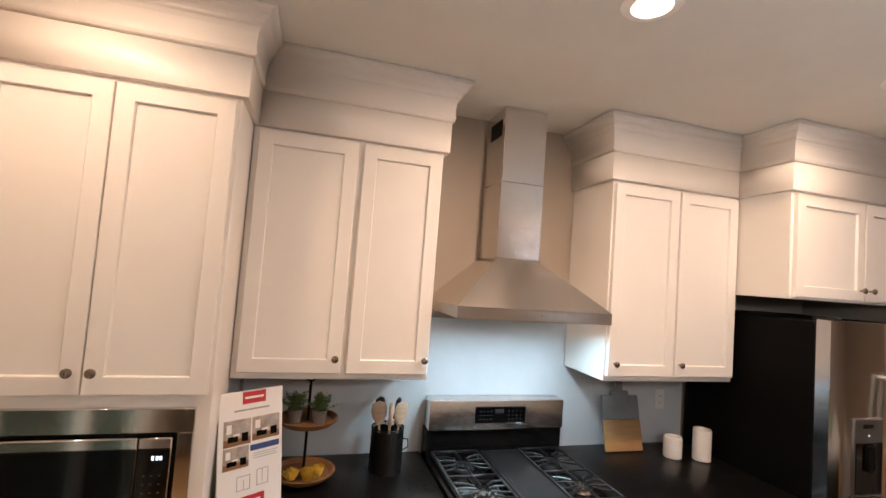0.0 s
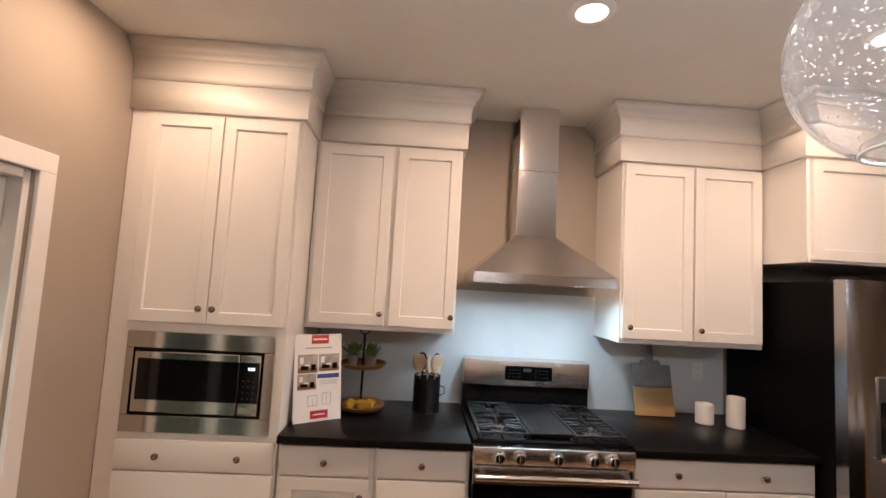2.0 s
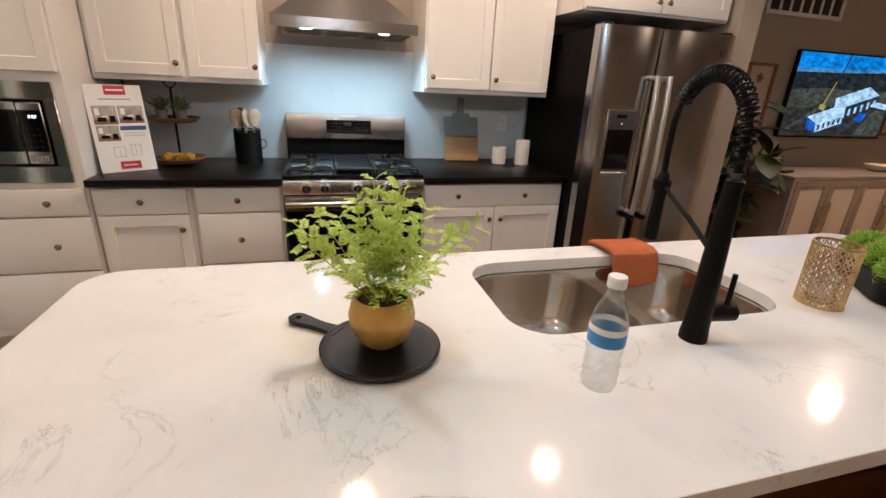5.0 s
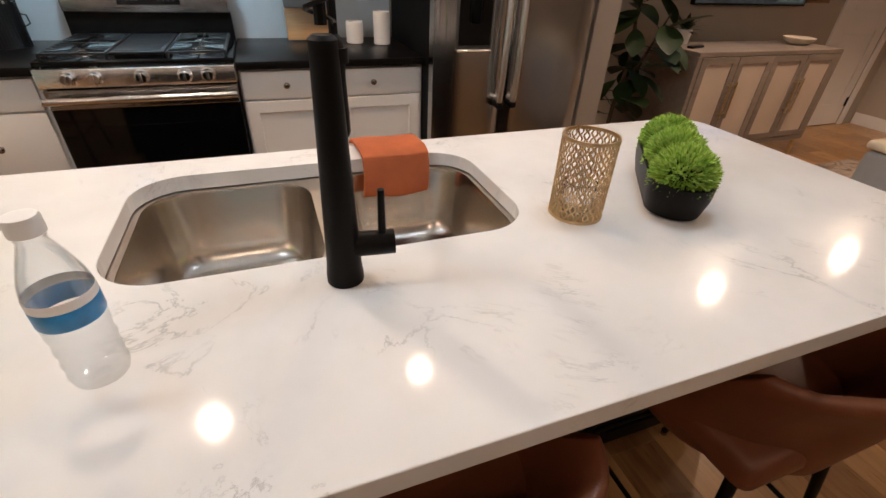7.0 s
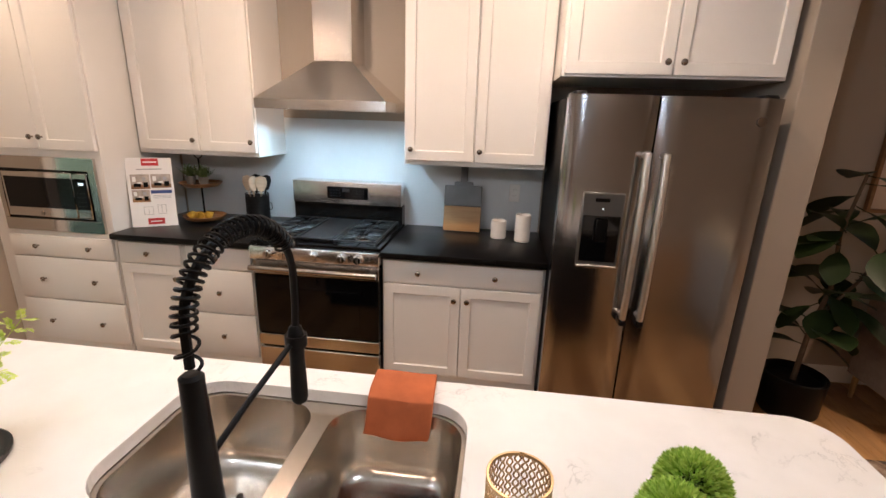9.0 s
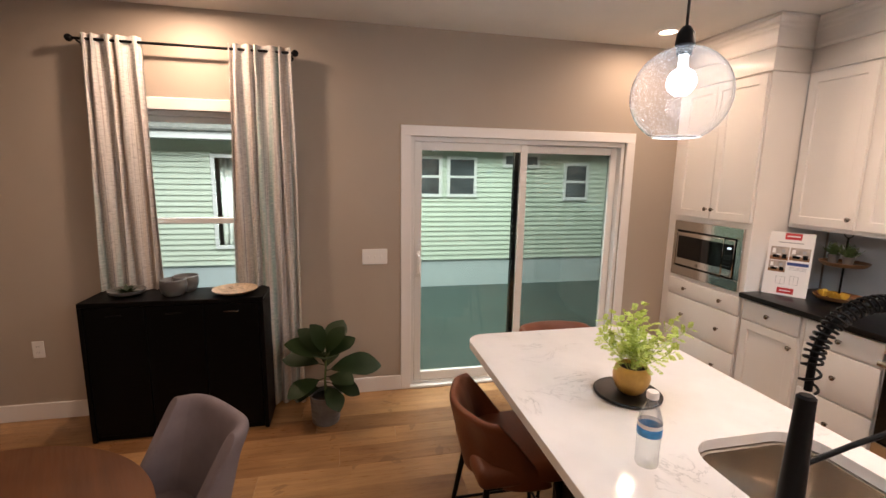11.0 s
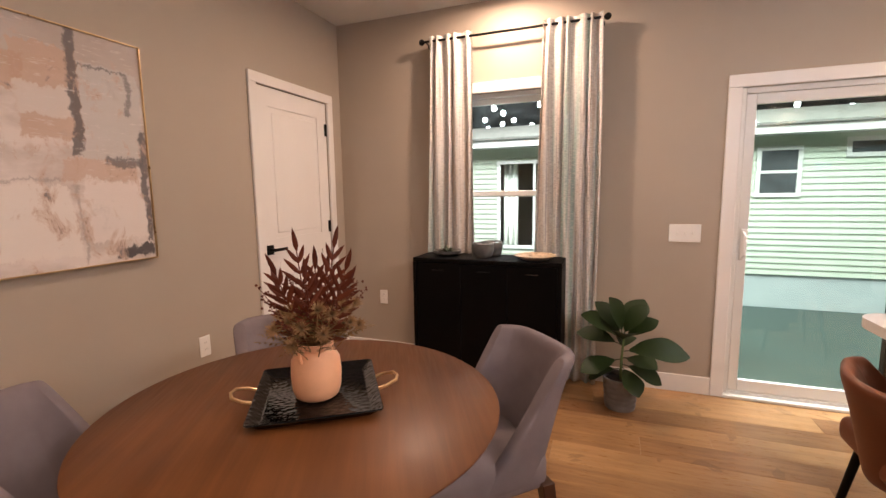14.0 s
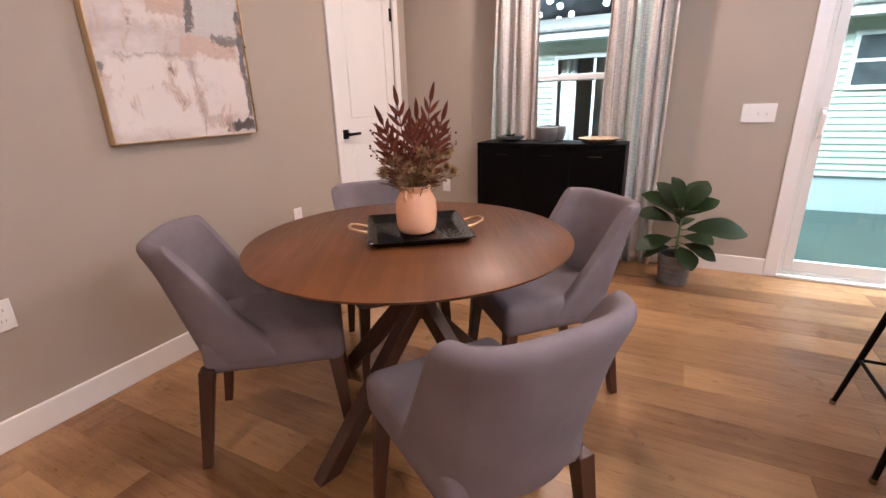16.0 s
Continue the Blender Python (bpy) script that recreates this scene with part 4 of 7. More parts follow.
grate("grate", 0.030, 0.262)
grate("grate", 0.492, 0.724)
bm = B()
box(bm, 0.274, 0.480, -0.635, -0.115, 0.946, 0.960, 0.006, seg=2)
box(bm, 0.290, 0.464, -0.618, -0.132, 0.9595, 0.962, 0.001)
for yy in (-0.6, -0.15):
    box(bm, 0.285, 0.469, yy - 0.01, yy + 0.01, 0.932, 0.947)
part("griddle", bm, black_iron, rg, "flat black griddle plate")

# range hood
hd = thing("range_hood", pose(2.054, -0.002, 1.652), "stainless chimney range hood with two small lamps", "range hood")
bm = B()
hw, hdp = 0.378, -0.50
rows = []
for x, y0, y1, z in ((hw, hdp, 0, 0.0), (hw, hdp, 0, 0.052), (hw - 0.004, hdp + 0.004, 0, 0.056), (0.122, -0.265, 0, 0.270), (0.118, -0.26, 0, 0.278)):
    rows.append([bm.verts.new(p) for p in ((-x, y0, z), (x, y0, z), (x, y1, z), (-x, y1, z))])
for A, C in zip(rows, rows[1:]):
    for k in range(4):
        bm.faces.new((A[k], A[(k + 1) % 4], C[(k + 1) % 4], C[k]))
bm.faces.new(rows[-1])
inner = [bm.verts.new(p) for p in ((-hw + 0.025, hdp + 0.025, 0.0), (hw - 0.025, hdp + 0.025, 0.0), (hw - 0.025, -0.025, 0.0), (-hw + 0.025, -0.025, 0.0))]
deep = [bm.verts.new((v.co.x, v.co.y, 0.018)) for v in inner]
for k in range(4):
    j = (k + 1) % 4
    bm.faces.new((rows[0][k], rows[0][j], inner[j], inner[k]))
    bm.faces.new((inner[k], inner[j], deep[j], deep[k]))
bm.faces.new(deep)
cnp = part("canopy", bm, steel_v, hd)
bm = B()
box(bm, -0.116, 0.116, -0.255, -0.002, 0.278, 0.66, 0.002)
part("lower_chimney", bm, steel_v, hd)
bm = B()
box(bm, -0.1152, 0.1152, -0.2542, -0.002, 0.6605, CEIL - 1.652 - 0.002, 0.002)
uc = part("upper_chimney", bm, steel_v, hd)
bm = B()
box(bm, -0.1165, -0.1150, -0.215, -0.07, 0.90, 0.985)
part("side_vent", bm, black_matte, uc, "dark vent slots")
bm = B()
for k in range(5):
    rod(bm, (-0.045 + k * 0.022, hdp - 0.001, 0.026), (-0.045 + k * 0.022, hdp - 0.006, 0.026), 0.007, n=12)
part("button_row", bm, chrome, cnp, "round push buttons")
for k in (-1, 0, 1):
    bm = B()
    box(bm, k * 0.225 - 0.108, k * 0.225 + 0.108, -0.375, -0.04, 0.010, 0.016, 0.002)
    for j in range(10):
        box(bm, k * 0.225 - 0.095, k * 0.225 + 0.095, -0.36 + j * 0.032, -0.345 + j * 0.032, 0.007, 0.0105)
    part("mesh_filter", bm, steel_h, cnp)
for lx in (-0.208, 0.202):
    bm = B()
    lathe(bm, [(0, 0.004), (0.032, 0.004), (0.036, 0.001), (0.040, 0.010), (0.0, 0.012)], 20, (lx, -0.435, 0.0))
    ring = part("lamp_ring", bm, chrome, cnp)
    bm = B()
    lathe(bm, [(0, 0.0005), (0.028, 0.0005), (0.028, 0.0035), (0, 0.0035)], 20, (lx, -0.435, 0.0))
    part("lamp_lens", bm, hood_glow, ring, "lit white lamp")

# refrigerator
fr = thing("refrigerator", pose(3.350, -0.02, 0), "side-by-side stainless refrigerator with dark sides", "refrigerator")
fw = 0.895
bm = B()
box(bm, 0.004, fw - 0.004, -0.735, 0, 0.025, 1.742, 0.006)
part("body", bm, fridge_side, fr, "dark textured cabinet")
bm = B()
box(bm, 0.02, fw - 0.02, -0.745, -0.70, 0.0, 0.085)
part("toe_grille", bm, black_matte, fr)
split = 0.392


def bowed(bm, x0, x1, z0, z1, yf, yb, n=10, m=16):
    """A door whose front bulges both ways."""
    grid = []
    for k in range(n + 1):
        u = k / n
        col = []
        for i in range(m + 1):
            v = i / m
            y = yf + 0.006 - 0.010 * math.sin(math.pi * u) ** 0.6 - 0.010 * (1 - abs(2 * v - 1) ** 5)
            if k in (0, n):
                y = yf + 0.014
            col.append(bm.verts.new((x0 + (x1 - x0) * u, y, z0 + (z1 - z0) * v)))
        grid.append(col)
    for A, C in zip(grid, grid[1:]):
        for i in range(m):
            bm.faces.new((A[i], C[i], C[i + 1], A[i + 1]))
    back = [bm.verts.new(p) for p in ((x0, yb, z0), (x1, yb, z0), (x1, yb, z1), (x0, yb, z1))]
    bm.faces.new([c[0] for c in grid][::-1] + [back[0], back[1]])
    bm.faces.new([c[-1] for c in grid] + [back[2], back[3]])
    bm.faces.new(grid[0] + [back[3], back[0]])
    bm.faces.new(grid[-1][::-1] + [back[1], back[2]])
    bm.faces.new(back)


bm = B()
bowed(bm, 0.002, split - 0.004, 0.09, 1.752, -0.815, -0.74)
fd1 = part("freezer_door", bm, steel_fridge, fr)
bm = B()
bowed(bm, split + 0.004, fw - 0.002, 0.09, 1.752, -0.815, -0.74)
fd2 = part("fridge_door", bm, steel_fridge, fr)
for hx, par in ((split - 0.040, fd1), (split + 0.040, fd2)):
    bm = B()
    tube(bm, [(hx, -0.875, 0.72), (hx, -0.888, 0.86), (hx, -0.892, 1.08), (hx, -0.888, 1.36), (hx, -0.875, 1.51)], 0.016, 12)
    for hz in (0.732, 1.498):
        rod(bm, (hx, -0.818, hz), (hx, -0.876, hz), 0.013, n=10)
    part("door_handle", bm, steel_handle, par, "long satin bar handle")
    bm = B()
    box(bm, hx - 0.017, hx + 0.017, -0.892, -0.82, 0.688, 0.722, 0.006)
    part("handle_cap", bm, black_matte, par, "dark handle end cap")
bm = B()
box(bm, 0.105, 0.300, -0.836, -0.810, 0.975, 1.325, 0.008)
dsp = part("dispenser_frame", bm, dispenser_grey, fd1, "dark ice and water dispenser")
bm = B()
box(bm, 0.118, 0.287, -0.8385, -0.8362, 0.992, 1.215, 0.002)
part("dispenser_recess", bm, black_gloss, dsp)
bm = B()
box(bm, 0.172, 0.232, -0.850, -0.837, 1.09, 1.205, 0.010)
part("dispenser_paddle", bm, fridge_side, dsp)
bm = B()
box(bm, 0.108, 0.297, -0.852, -0.834, 0.960, 0.978, 0.006)
part("drip_tray", bm, chrome, dsp, "bright drip tray lip")
bm = B()
box(bm, 0.165, 0.230, -0.8372, -0.8362, 1.280, 1.297)
part("dispenser_display", bm, black_gloss, dsp)
bm = B()
box(bm, 0.200, 0.206, -0.8375, -0.8362, 1.245, 1.251)
part("indicator", bm, digit_glow, dsp, "small lit indicator")
for hx in (0.05, fw - 0.05):
    bm = B()
    box(bm, hx - 0.03, hx + 0.03, -0.80, -0.70, 1.743, 1.766, 0.008)
    part("hinge_cover", bm, black_matte, fr)
bm = B()
lathe(bm, [(0, 0), (0.020, 0), (0.019, 0.003), (0, 0.003)], 20)
bmesh.ops.transform(bm, matrix=Matrix.Translation((fw - 0.085, -0.824, 1.655)) @ Matrix.Rotation(radians(90), 4, "X"), verts=bm.verts)
part("badge", bm, nickel, fd2, "round metal badge")

# island
IX0, IX1, IY0, IY1 = 1.297, 3.932, -2.788, -1.872
isl = thing("island_cabinet", pose(0, 0, 0), "dark kitchen island base under a white top", "kitchen island")
bm = B()
box(bm, 1.62, 3.86, -2.43, -2.412, 0.10, 0.878)
box(bm, 1.62, 3.86, -1.945, -1.93, 0.10, 0.878)
box(bm, 1.62, 1.64, -2.412, -1.945, 0.10, 0.878)
box(bm, 3.84, 3.86, -2.412, -1.945, 0.10, 0.878)
box(bm, 1.64, 3.84, -2.41, -1.95, 0.10, 0.12)
box(bm, 1.64, 3.84, -2.38, -1.99, 0.0, 0.101)
part("body", bm, black_wood, isl)
for k in range(4):
    bm = B()
    xa = 1.635 + k * 0.555
    shaker(bm, xa, xa + 0.545, 0.115, 0.865, -2.431)
    part("back_panel", bm, black_wood, isl)
bm = B()
SK = (2.272, 3.028, -2.385, -1.972)
plate(bm, rounded(IX0, IX1, IY0, IY1, 0.095, 8), 0.879, 0.914, [rounded(*SK, 0.10, 8)])
soften(part("quartz_top", bm, quartz, isl, "white veined quartz top with rounded corners", False), 0.003)

# sink
snk = thing("kitchen_sink", pose(0, 0, 0.88), "double-bowl stainless undermount sink", "sink")
bowls = [(2.285, 2.628, -2.375, -1.982), (2.676, 3.016, -2.375, -1.982)]
bm = B()
plate(bm, rounded(SK[0] - 0.02, SK[1] + 0.02, SK[2] - 0.02, SK[3] + 0.02, 0.11, 8), -0.006, -0.003, [rounded(*b, 0.085, 8) for b in bowls])
part("rim", bm, steel_sink, snk)
for bx0, bx1, by0, by1 in bowls:
    bm = B()
    loops = []
    for ins, z, r in ((0.0, -0.003, 0.085), (0.002, -0.012, 0.085), (0.012, -0.14, 0.085), (0.022, -0.172, 0.08), (0.045, -0.190, 0.07), (0.10, -0.196, 0.05)):
        loops.append([bm.verts.new((x, y, z)) for x, y in rounded(bx0 + ins, bx1 - ins, by0 + ins, by1 - ins, r, 8)])
    for A, C in zip(loops, loops[1:]):
        for k in range(len(A)):
            j = (k + 1) % len(A)
            bm.faces.new((A[k], A[j], C[j], C[k]))
    bm.faces.new(loops[-1])
    bl = part("bowl", bm, steel_sink, snk)
    bm = B()
    lathe(bm, [(0.057, -0.1935), (0.050, -0.1905), (0.040, -0.1925), (0.030, -0.1955), (0, -0.1955)], 24, ((bx0 + bx1) / 2, (by0 + by1) / 2, 0))
    part("drain", bm, chrome, bl, "round strainer drain")

# faucet
fx, fy = 2.642, -2.454
fct = thing("kitchen_faucet", pose(fx, fy, 0.914, 0, 0, -11), "matte black spring pull-down faucet", "faucet")
bm = B()
lathe(bm, [(0, 0), (0.0285, 0), (0.0285, 0.012), (0.0265, 0.03), (0.0215, 0.20), (0.0175, 0.325), (0.0175, 0.345), (0.012, 0.350), (0, 0.350)], 24)
part("body", bm, black_matte, fct)
R_, yc, zc = 0.122, 0.122, 0.418
arc = [(0, 0, 0.36), (0, 0, zc)] + [(0, yc - R_ * math.cos(a), zc + R_ * math.sin(a)) for a in [math.pi * k / 18 for k in range(1, 19)]] + [(0, 2 * R_, zc - 0.06), (0, 2 * R_ - 0.005, zc - 0.12)]
bm = B()
tube(bm, arc, 0.0075, 8)
part("hose", bm, black_matte, fct)
path_len = [Vector(p) for p in arc[:17]]
bm = B()
coil = []
turns, steps = 29, 29 * 12
for k in range(steps + 1):
    u = k / steps * (len(path_len) - 1.001)
    i = int(u)
    p = path_len[i].lerp(path_len[i + 1], u - i)
    d = (path_len[i + 1] - path_len[i]).normalized()
    s = Vector((1, 0, 0))
    n_ = d.cross(s)
    a = 2 * math.pi * turns * k / steps
    coil.append(p + (s * math.cos(a) + n_ * math.sin(a)) * 0.0160)
tube(bm, coil, 0.0028, 5)
part("spring", bm, black_matte, fct, "open black coil spring")
bm = B()
lathe(bm, [(0, 0), (0.0135, 0), (0.0165, 0.008), (0.0165, 0.03), (0.0145, 0.10), (0.0165, 0.145), (0.0125, 0.165), (0.008, 0.17), (0, 0.17)], 18, (0, 2 * R_ - 0.005, 0.148))
part("spray_head", bm, black_matte, fct)
bm = B()
tube(bm, [(0, 0.012, 0.195), (0, 0.11, 0.24), (0, 2 * R_ - 0.02, 0.285)], 0.0058, 8)
lathe(bm, [(0.0172, -0.012), (0.0215, -0.012), (0.0215, 0.012), (0.0172, 0.012)], 18, (0, 2 * R_ - 0.005, 0.287), True)
part("docking_arm", bm, black_matte, fct)
bm = B()
rod(bm, (0.01, 0, 0.062), (0.078, 0.004, 0.062), 0.0195, 0.019, 18)
rod(bm, (0.060, 0.003, 0.075), (0.060, 0.003, 0.150), 0.0062, 0.0052, 10)
part("side_lever", bm, black_matte, fct)

# ceiling and pendant lamps
for lx, ly, _ in CANS:
    rl = thing("recessed_lamp", pose(lx, ly, CEIL), "white-trimmed recessed ceiling lamp, lit", "ceiling lamp", "recessed lamps")
    bm = B()
    lathe(bm, [(0.060, -0.010), (0.066, -0.011), (0.088, -0.004), (0.090, -0.0005), (0.060, -0.0005)], 32, close=True)
    part("trim_ring", bm, trim_white, rl)
    bm = B()
    lathe(bm, [(0, -0.0065), (0.058, -0.0065), (0.059, -0.001), (0, -0.001)], 32)
    part("lens", bm, can_glow, rl, "lit frosted lens")


rnd_g = random.Random(40)


def pendant(px, py):
    p = thing("pendant_lamp", pose(px, py, 0), "clear seeded-glass globe pendant lamp, lit", "pendant lamp", "pendants over the island")
    bm = B()
    lathe(bm, [(0, CEIL - 0.03), (0.045, CEIL - 0.028), (0.060, CEIL - 0.012), (0.062, CEIL - 0.0005), (0, CEIL - 0.0005)], 28)
    part("canopy", bm, black_matte, p)
    bm = B()
    rod(bm, (0, 0, 2.13), (0, 0, CEIL - 0.028), 0.0045, n=8)
    part("stem", bm, black_matte, p)
    bm = B()
    lathe(bm, [(0, 2.155), (0.012, 2.15), (0.026, 2.13), (0.030, 2.095), (0.024, 2.088), (0.022, 2.064), (0.0, 2.064)], 24)
    part("socket", bm, black_matte, p)
    bm = B()
    Rg, zc = 0.150, 1.944
    outer = [(Rg * math.cos(a), zc + 0.985 * Rg * math.sin(a)) for a in [radians(-61 + 139 * k / 22) for k in range(23)]]
    inner = [(r - 0.0032, z) for r, z in outer][::-1]
    lathe(bm, outer + inner, 48, close=True)
    g = part("globe", bm, globe_glass, p, "seeded clear glass with open bottom")
    g.visible_shadow = False
    bm = B()
    for k in range(1500):
        sz = rnd_g.uniform(-0.86, 0.90)
        a, q = rnd_g.uniform(0, 2 * math.pi), math.sqrt(1 - sz * sz)
        c = Vector(((Rg * q - 0.0016) * math.cos(a), (Rg * q - 0.0016) * math.sin(a), zc + 0.985 * Rg * sz))
        rb = rnd_g.choice((0.0007, 0.0009, 0.0011, 0.0015))
        along = Vector((-math.sin(a), math.cos(a), 0)) * (rb * 1.9)
        out_, up_ = Vector((math.cos(a), math.sin(a), 0)) * (rb * 0.7), Vector((0, 0, rb))
        six = [bm.verts.new(c + o) for o in (along, -along, out_, -out_, up_, -up_)]
        for i0, i1, i2 in ((0, 2, 4), (2, 1, 4), (1, 3, 4), (3, 0, 4), (2, 0, 5), (1, 2, 5), (3, 1, 5), (0, 3, 5)):
            bm.faces.new((six[i0], six[i1], six[i2]))
    # the lip is painted white where clear glass would catch the bulb's light
    rim = B()
    ra, rz = outer[0]
    lathe(rim, [(ra - 0.0016 + 0.0026 * math.cos(q), rz + 0.0026 * math.sin(q)) for q in [2 * math.pi * k / 8 for k in range(8)]], 48, close=True)
    part("rim", rim, white_glint, g, "rounded glass lip, its caught light painted white").visible_shadow = False
    b = part("bubbles", bm, white_glint, g, "tiny air bubbles in the glass", True, fix=False)
    b.visible_shadow = False
    bm = B()
    lathe(bm, [(0, 1.945), (0.012, 1.947), (0.021, 1.956), (0.0245, 1.972), (0.023, 1.992), (0.017, 2.016), (0.014, 2.038), (0.0135, 2.064), (0, 2.064)], 20)
    b = part("bulb", bm, bulb_glow, p, "lit white bulb")
    b.visible_shadow = False


for px, py in PENDANTS:
    pendant(px, py)

# ---- plants: shared makers ----


def leaf(bm, base, way, up, length, width, bend=0.25, n=4, fold=0.12, broad=False):
    """One leaf blade, bent downward along its length."""
    way, up = way.normalized(), up.normalized()
    side = way.cross(up).normalized()
    up = side.cross(way).normalized()
    mid, lft, rgt = [], [], []
    for k in range(n + 1):
        u = k / n
        wv = width * 0.5 * math.sin(math.pi * min(1.0, u ** 0.75 * 0.97 + 0.03)) ** 0.8
        if broad:
            wv = width * 0.5 * max(0.02, math.sin(math.pi * u ** 1.35)) ** 0.6 * (1 + 0.05 * math.sin(11 * u))
        p = base + way * (length * u) - up * (bend * length * u * u)
        mid.append(bm.verts.new(p))
        lft.append(bm.verts.new(p + side * wv + up * (wv * fold)))
        rgt.append(bm.verts.new(p - side * wv + up * (wv * fold)))
    for k in range(n):
        bm.faces.new((mid[k], mid[k + 1], lft[k + 1], lft[k]))
        bm.faces.new((rgt[k], rgt[k + 1], mid[k + 1], mid[k]))


def frond(bm, base, way, length, leaf_len, pairs, width=0.35, droop=0.5, thick=0.0012, taper=True):
    """A stem with pairs of leaflets."""
    pts = []
    way = way.normalized()
    for k in range(pairs + 1):
        u = k / pairs
        p = base + way * (length * u) - Vector((0, 0, droop * length * u * u))
        pts.append(p)
    tube(bm, pts[::2] if len(pts) > 8 else pts, thick, 4)
    for k in range(1, pairs + 1):
        u = k / pairs
        d = (pts[k] - pts[k - 1]).normalized()
        s = d.cross(Vector((0, 0, 1)))
        s = s.normalized() if s.length > 0.05 else Vector((1, 0, 0))
        u_ = s.cross(d).normalized()
        ll = leaf_len * ((0.45 + 1.1 * math.sin(math.pi * (0.12 + 0.80 * u))) / 1.4 if taper else 1.0)
        for sg in (-1, 1):
            w_ = (s * sg + d * 0.55 + u_ * random.uniform(-0.25, 0.25)).normalized()
            leaf(bm, pts[k], w_, u_, ll, ll * width, 0.12, 2)
    leaf(bm, pts[-1], (pts[-1] - pts[-2]), Vector((0, 0, 1)) if abs(way.z) < 0.9 else Vector((1, 0, 0)), leaf_len * 0.8, leaf_len * width, 0.1, 2)


def spread_dirs(n, lo, hi, rnd):
    out = []
    for k in range(n):
        a = 2.39996 * k + rnd.uniform(-0.3, 0.3)
        e = radians(lo + (hi - lo) * ((k + 0.5) / n))
        out.append(Vector((math.cos(a) * math.cos(e), math.sin(a) * math.cos(e), math.sin(e))))
    return out


# ---- on the island ----
ISL = 0.914
pan = thing("serving_board", pose(1.976, -2.366, ISL), "round black cast serving board with handle", "serving board")
bm = B()
lathe(bm, [(0, 0.001), (0.108, 0.001), (0.116, 0.005), (0.117, 0.012), (0.113, 0.014), (0.106, 0.012), (0.100, 0.0105), (0, 0.0105)], 48)
part("plate", bm, black_iron, pan)
bm = B()
half = [(0.100, 0.022), (0.118, 0.015), (0.140, 0.0125), (0.165, 0.0135), (0.190, 0.0175), (0.208, 0.019), (0.220, 0.016), (0.227, 0.009)]
eye_ = [(0.207 + 0.007 * math.cos(a), 0.007 * math.sin(a)) for a in [2 * math.pi * k / 12 for k in range(12)]]
plate(bm, half + [(x, -y) for x, y in half[::-1]], 0.002, 0.0125, [eye_])
bmesh.ops.rotate(bm, verts=bm.verts, matrix=Matrix.Rotation(math.atan2(0.65, -0.76), 3, "Z"))
part("handle", bm, black_iron, pan)

fern = thing("potted_fern", pose(1.980, -2.358, ISL + 0.0115), "light green maidenhair fern in a mustard bowl pot", "potted plant")
bm = B()
lathe(bm, [(0, 0), (0.032, 0), (0.046, 0.010), (0.062, 0.036), (0.064, 0.052), (0.058, 0.073), (0.053, 0.082), (0.050, 0.082), (0.054, 0.070), (0.052, 0.066)], 40)
for v in bm.verts:
    v.co.z *= 1.24
part("pot", bm, brass_pot, fern)
bm = B()
lathe(bm, [(0.0535, 0.084), (0.03, 0.088), (0, 0.090)], 20)
part("soil", bm, soil, fern)
rnd = random.Random(5)
for d in spread_dirs(22, 40, 88, rnd):
    ln, sag = rnd.uniform(0.13, 0.24), rnd.uniform(0.0, 0.28) * (1.2 - d.z)
    bm = B()
    root = Vector((d.x * 0.022, d.y * 0.022, 0.086))
    stem = [root + d * (ln * q / 8) - Vector((0, 0, sag * ln * (q / 8) ** 2)) for q in range(9)]
    tube(bm, stem[::2], 0.0008, 4)
    turn = rnd.uniform(0, 6.28)
    for q in range(2, 9):
        along = (stem[q] - stem[q - 1]).normalized()
        for sg in (0, 1):
            a = turn + math.pi * sg + 0.5 * q
            s = along.cross(Vector((math.cos(a), math.sin(a), 0.2))).normalized()
            frond(bm, stem[q], s * 0.8 + along * 0.75, rnd.uniform(0.028, 0.045) * (1.25 - 0.07 * q), 0.0118, 5, 0.62, 0.2, 0.0005, False)
    part("frond", bm, fern_green, fern, "feathery pale green frond", False, fix=False)

bt = thing("water_bottle", pose(2.338, -2.556, ISL), "clear plastic water bottle with blue label", "bottle")
prof = [(0.0, 0.004), (0.020, 0.0), (0.029, 0.004), (0.0315, 0.016), (0.0285, 0.024), (0.0315, 0.034), (0.0285, 0.044), (0.0315, 0.054), (0.0290, 0.064), (0.0315, 0.075), (0.0315, 0.128), (0.029, 0.142), (0.020, 0.168), (0.0132, 0.184), (0.0132, 0.196)]
bm = B()
lathe(bm, prof + [(r - 0.0012, z) for r, z in prof[::-1] if r > 0.01], 32, close=True)
bb = part("shell", bm, bottle_plastic, bt, "clear ridged plastic")
bb.visible_shadow = False
bm = B()
lathe(bm, [(0.0318, 0.092), (0.0322, 0.093), (0.0322, 0.114), (0.0318, 0.115)], 32)
part("label", bm, label_blue, bt, "blue printed wrap")
bm = B()
lathe(bm, [(0.0318, 0.1152), (0.0321, 0.1155), (0.0321, 0.126), (0.0318, 0.1265)], 32)
part("label_band", bm, paper, bt, "white label band")
bm = B()
lathe(bm, [(0.0155, 0.194), (0.0158, 0.196), (0.0158, 0.210), (0.0145, 0.213), (0, 0.213)], 28)
part("cap", bm, plastic_white, bt)

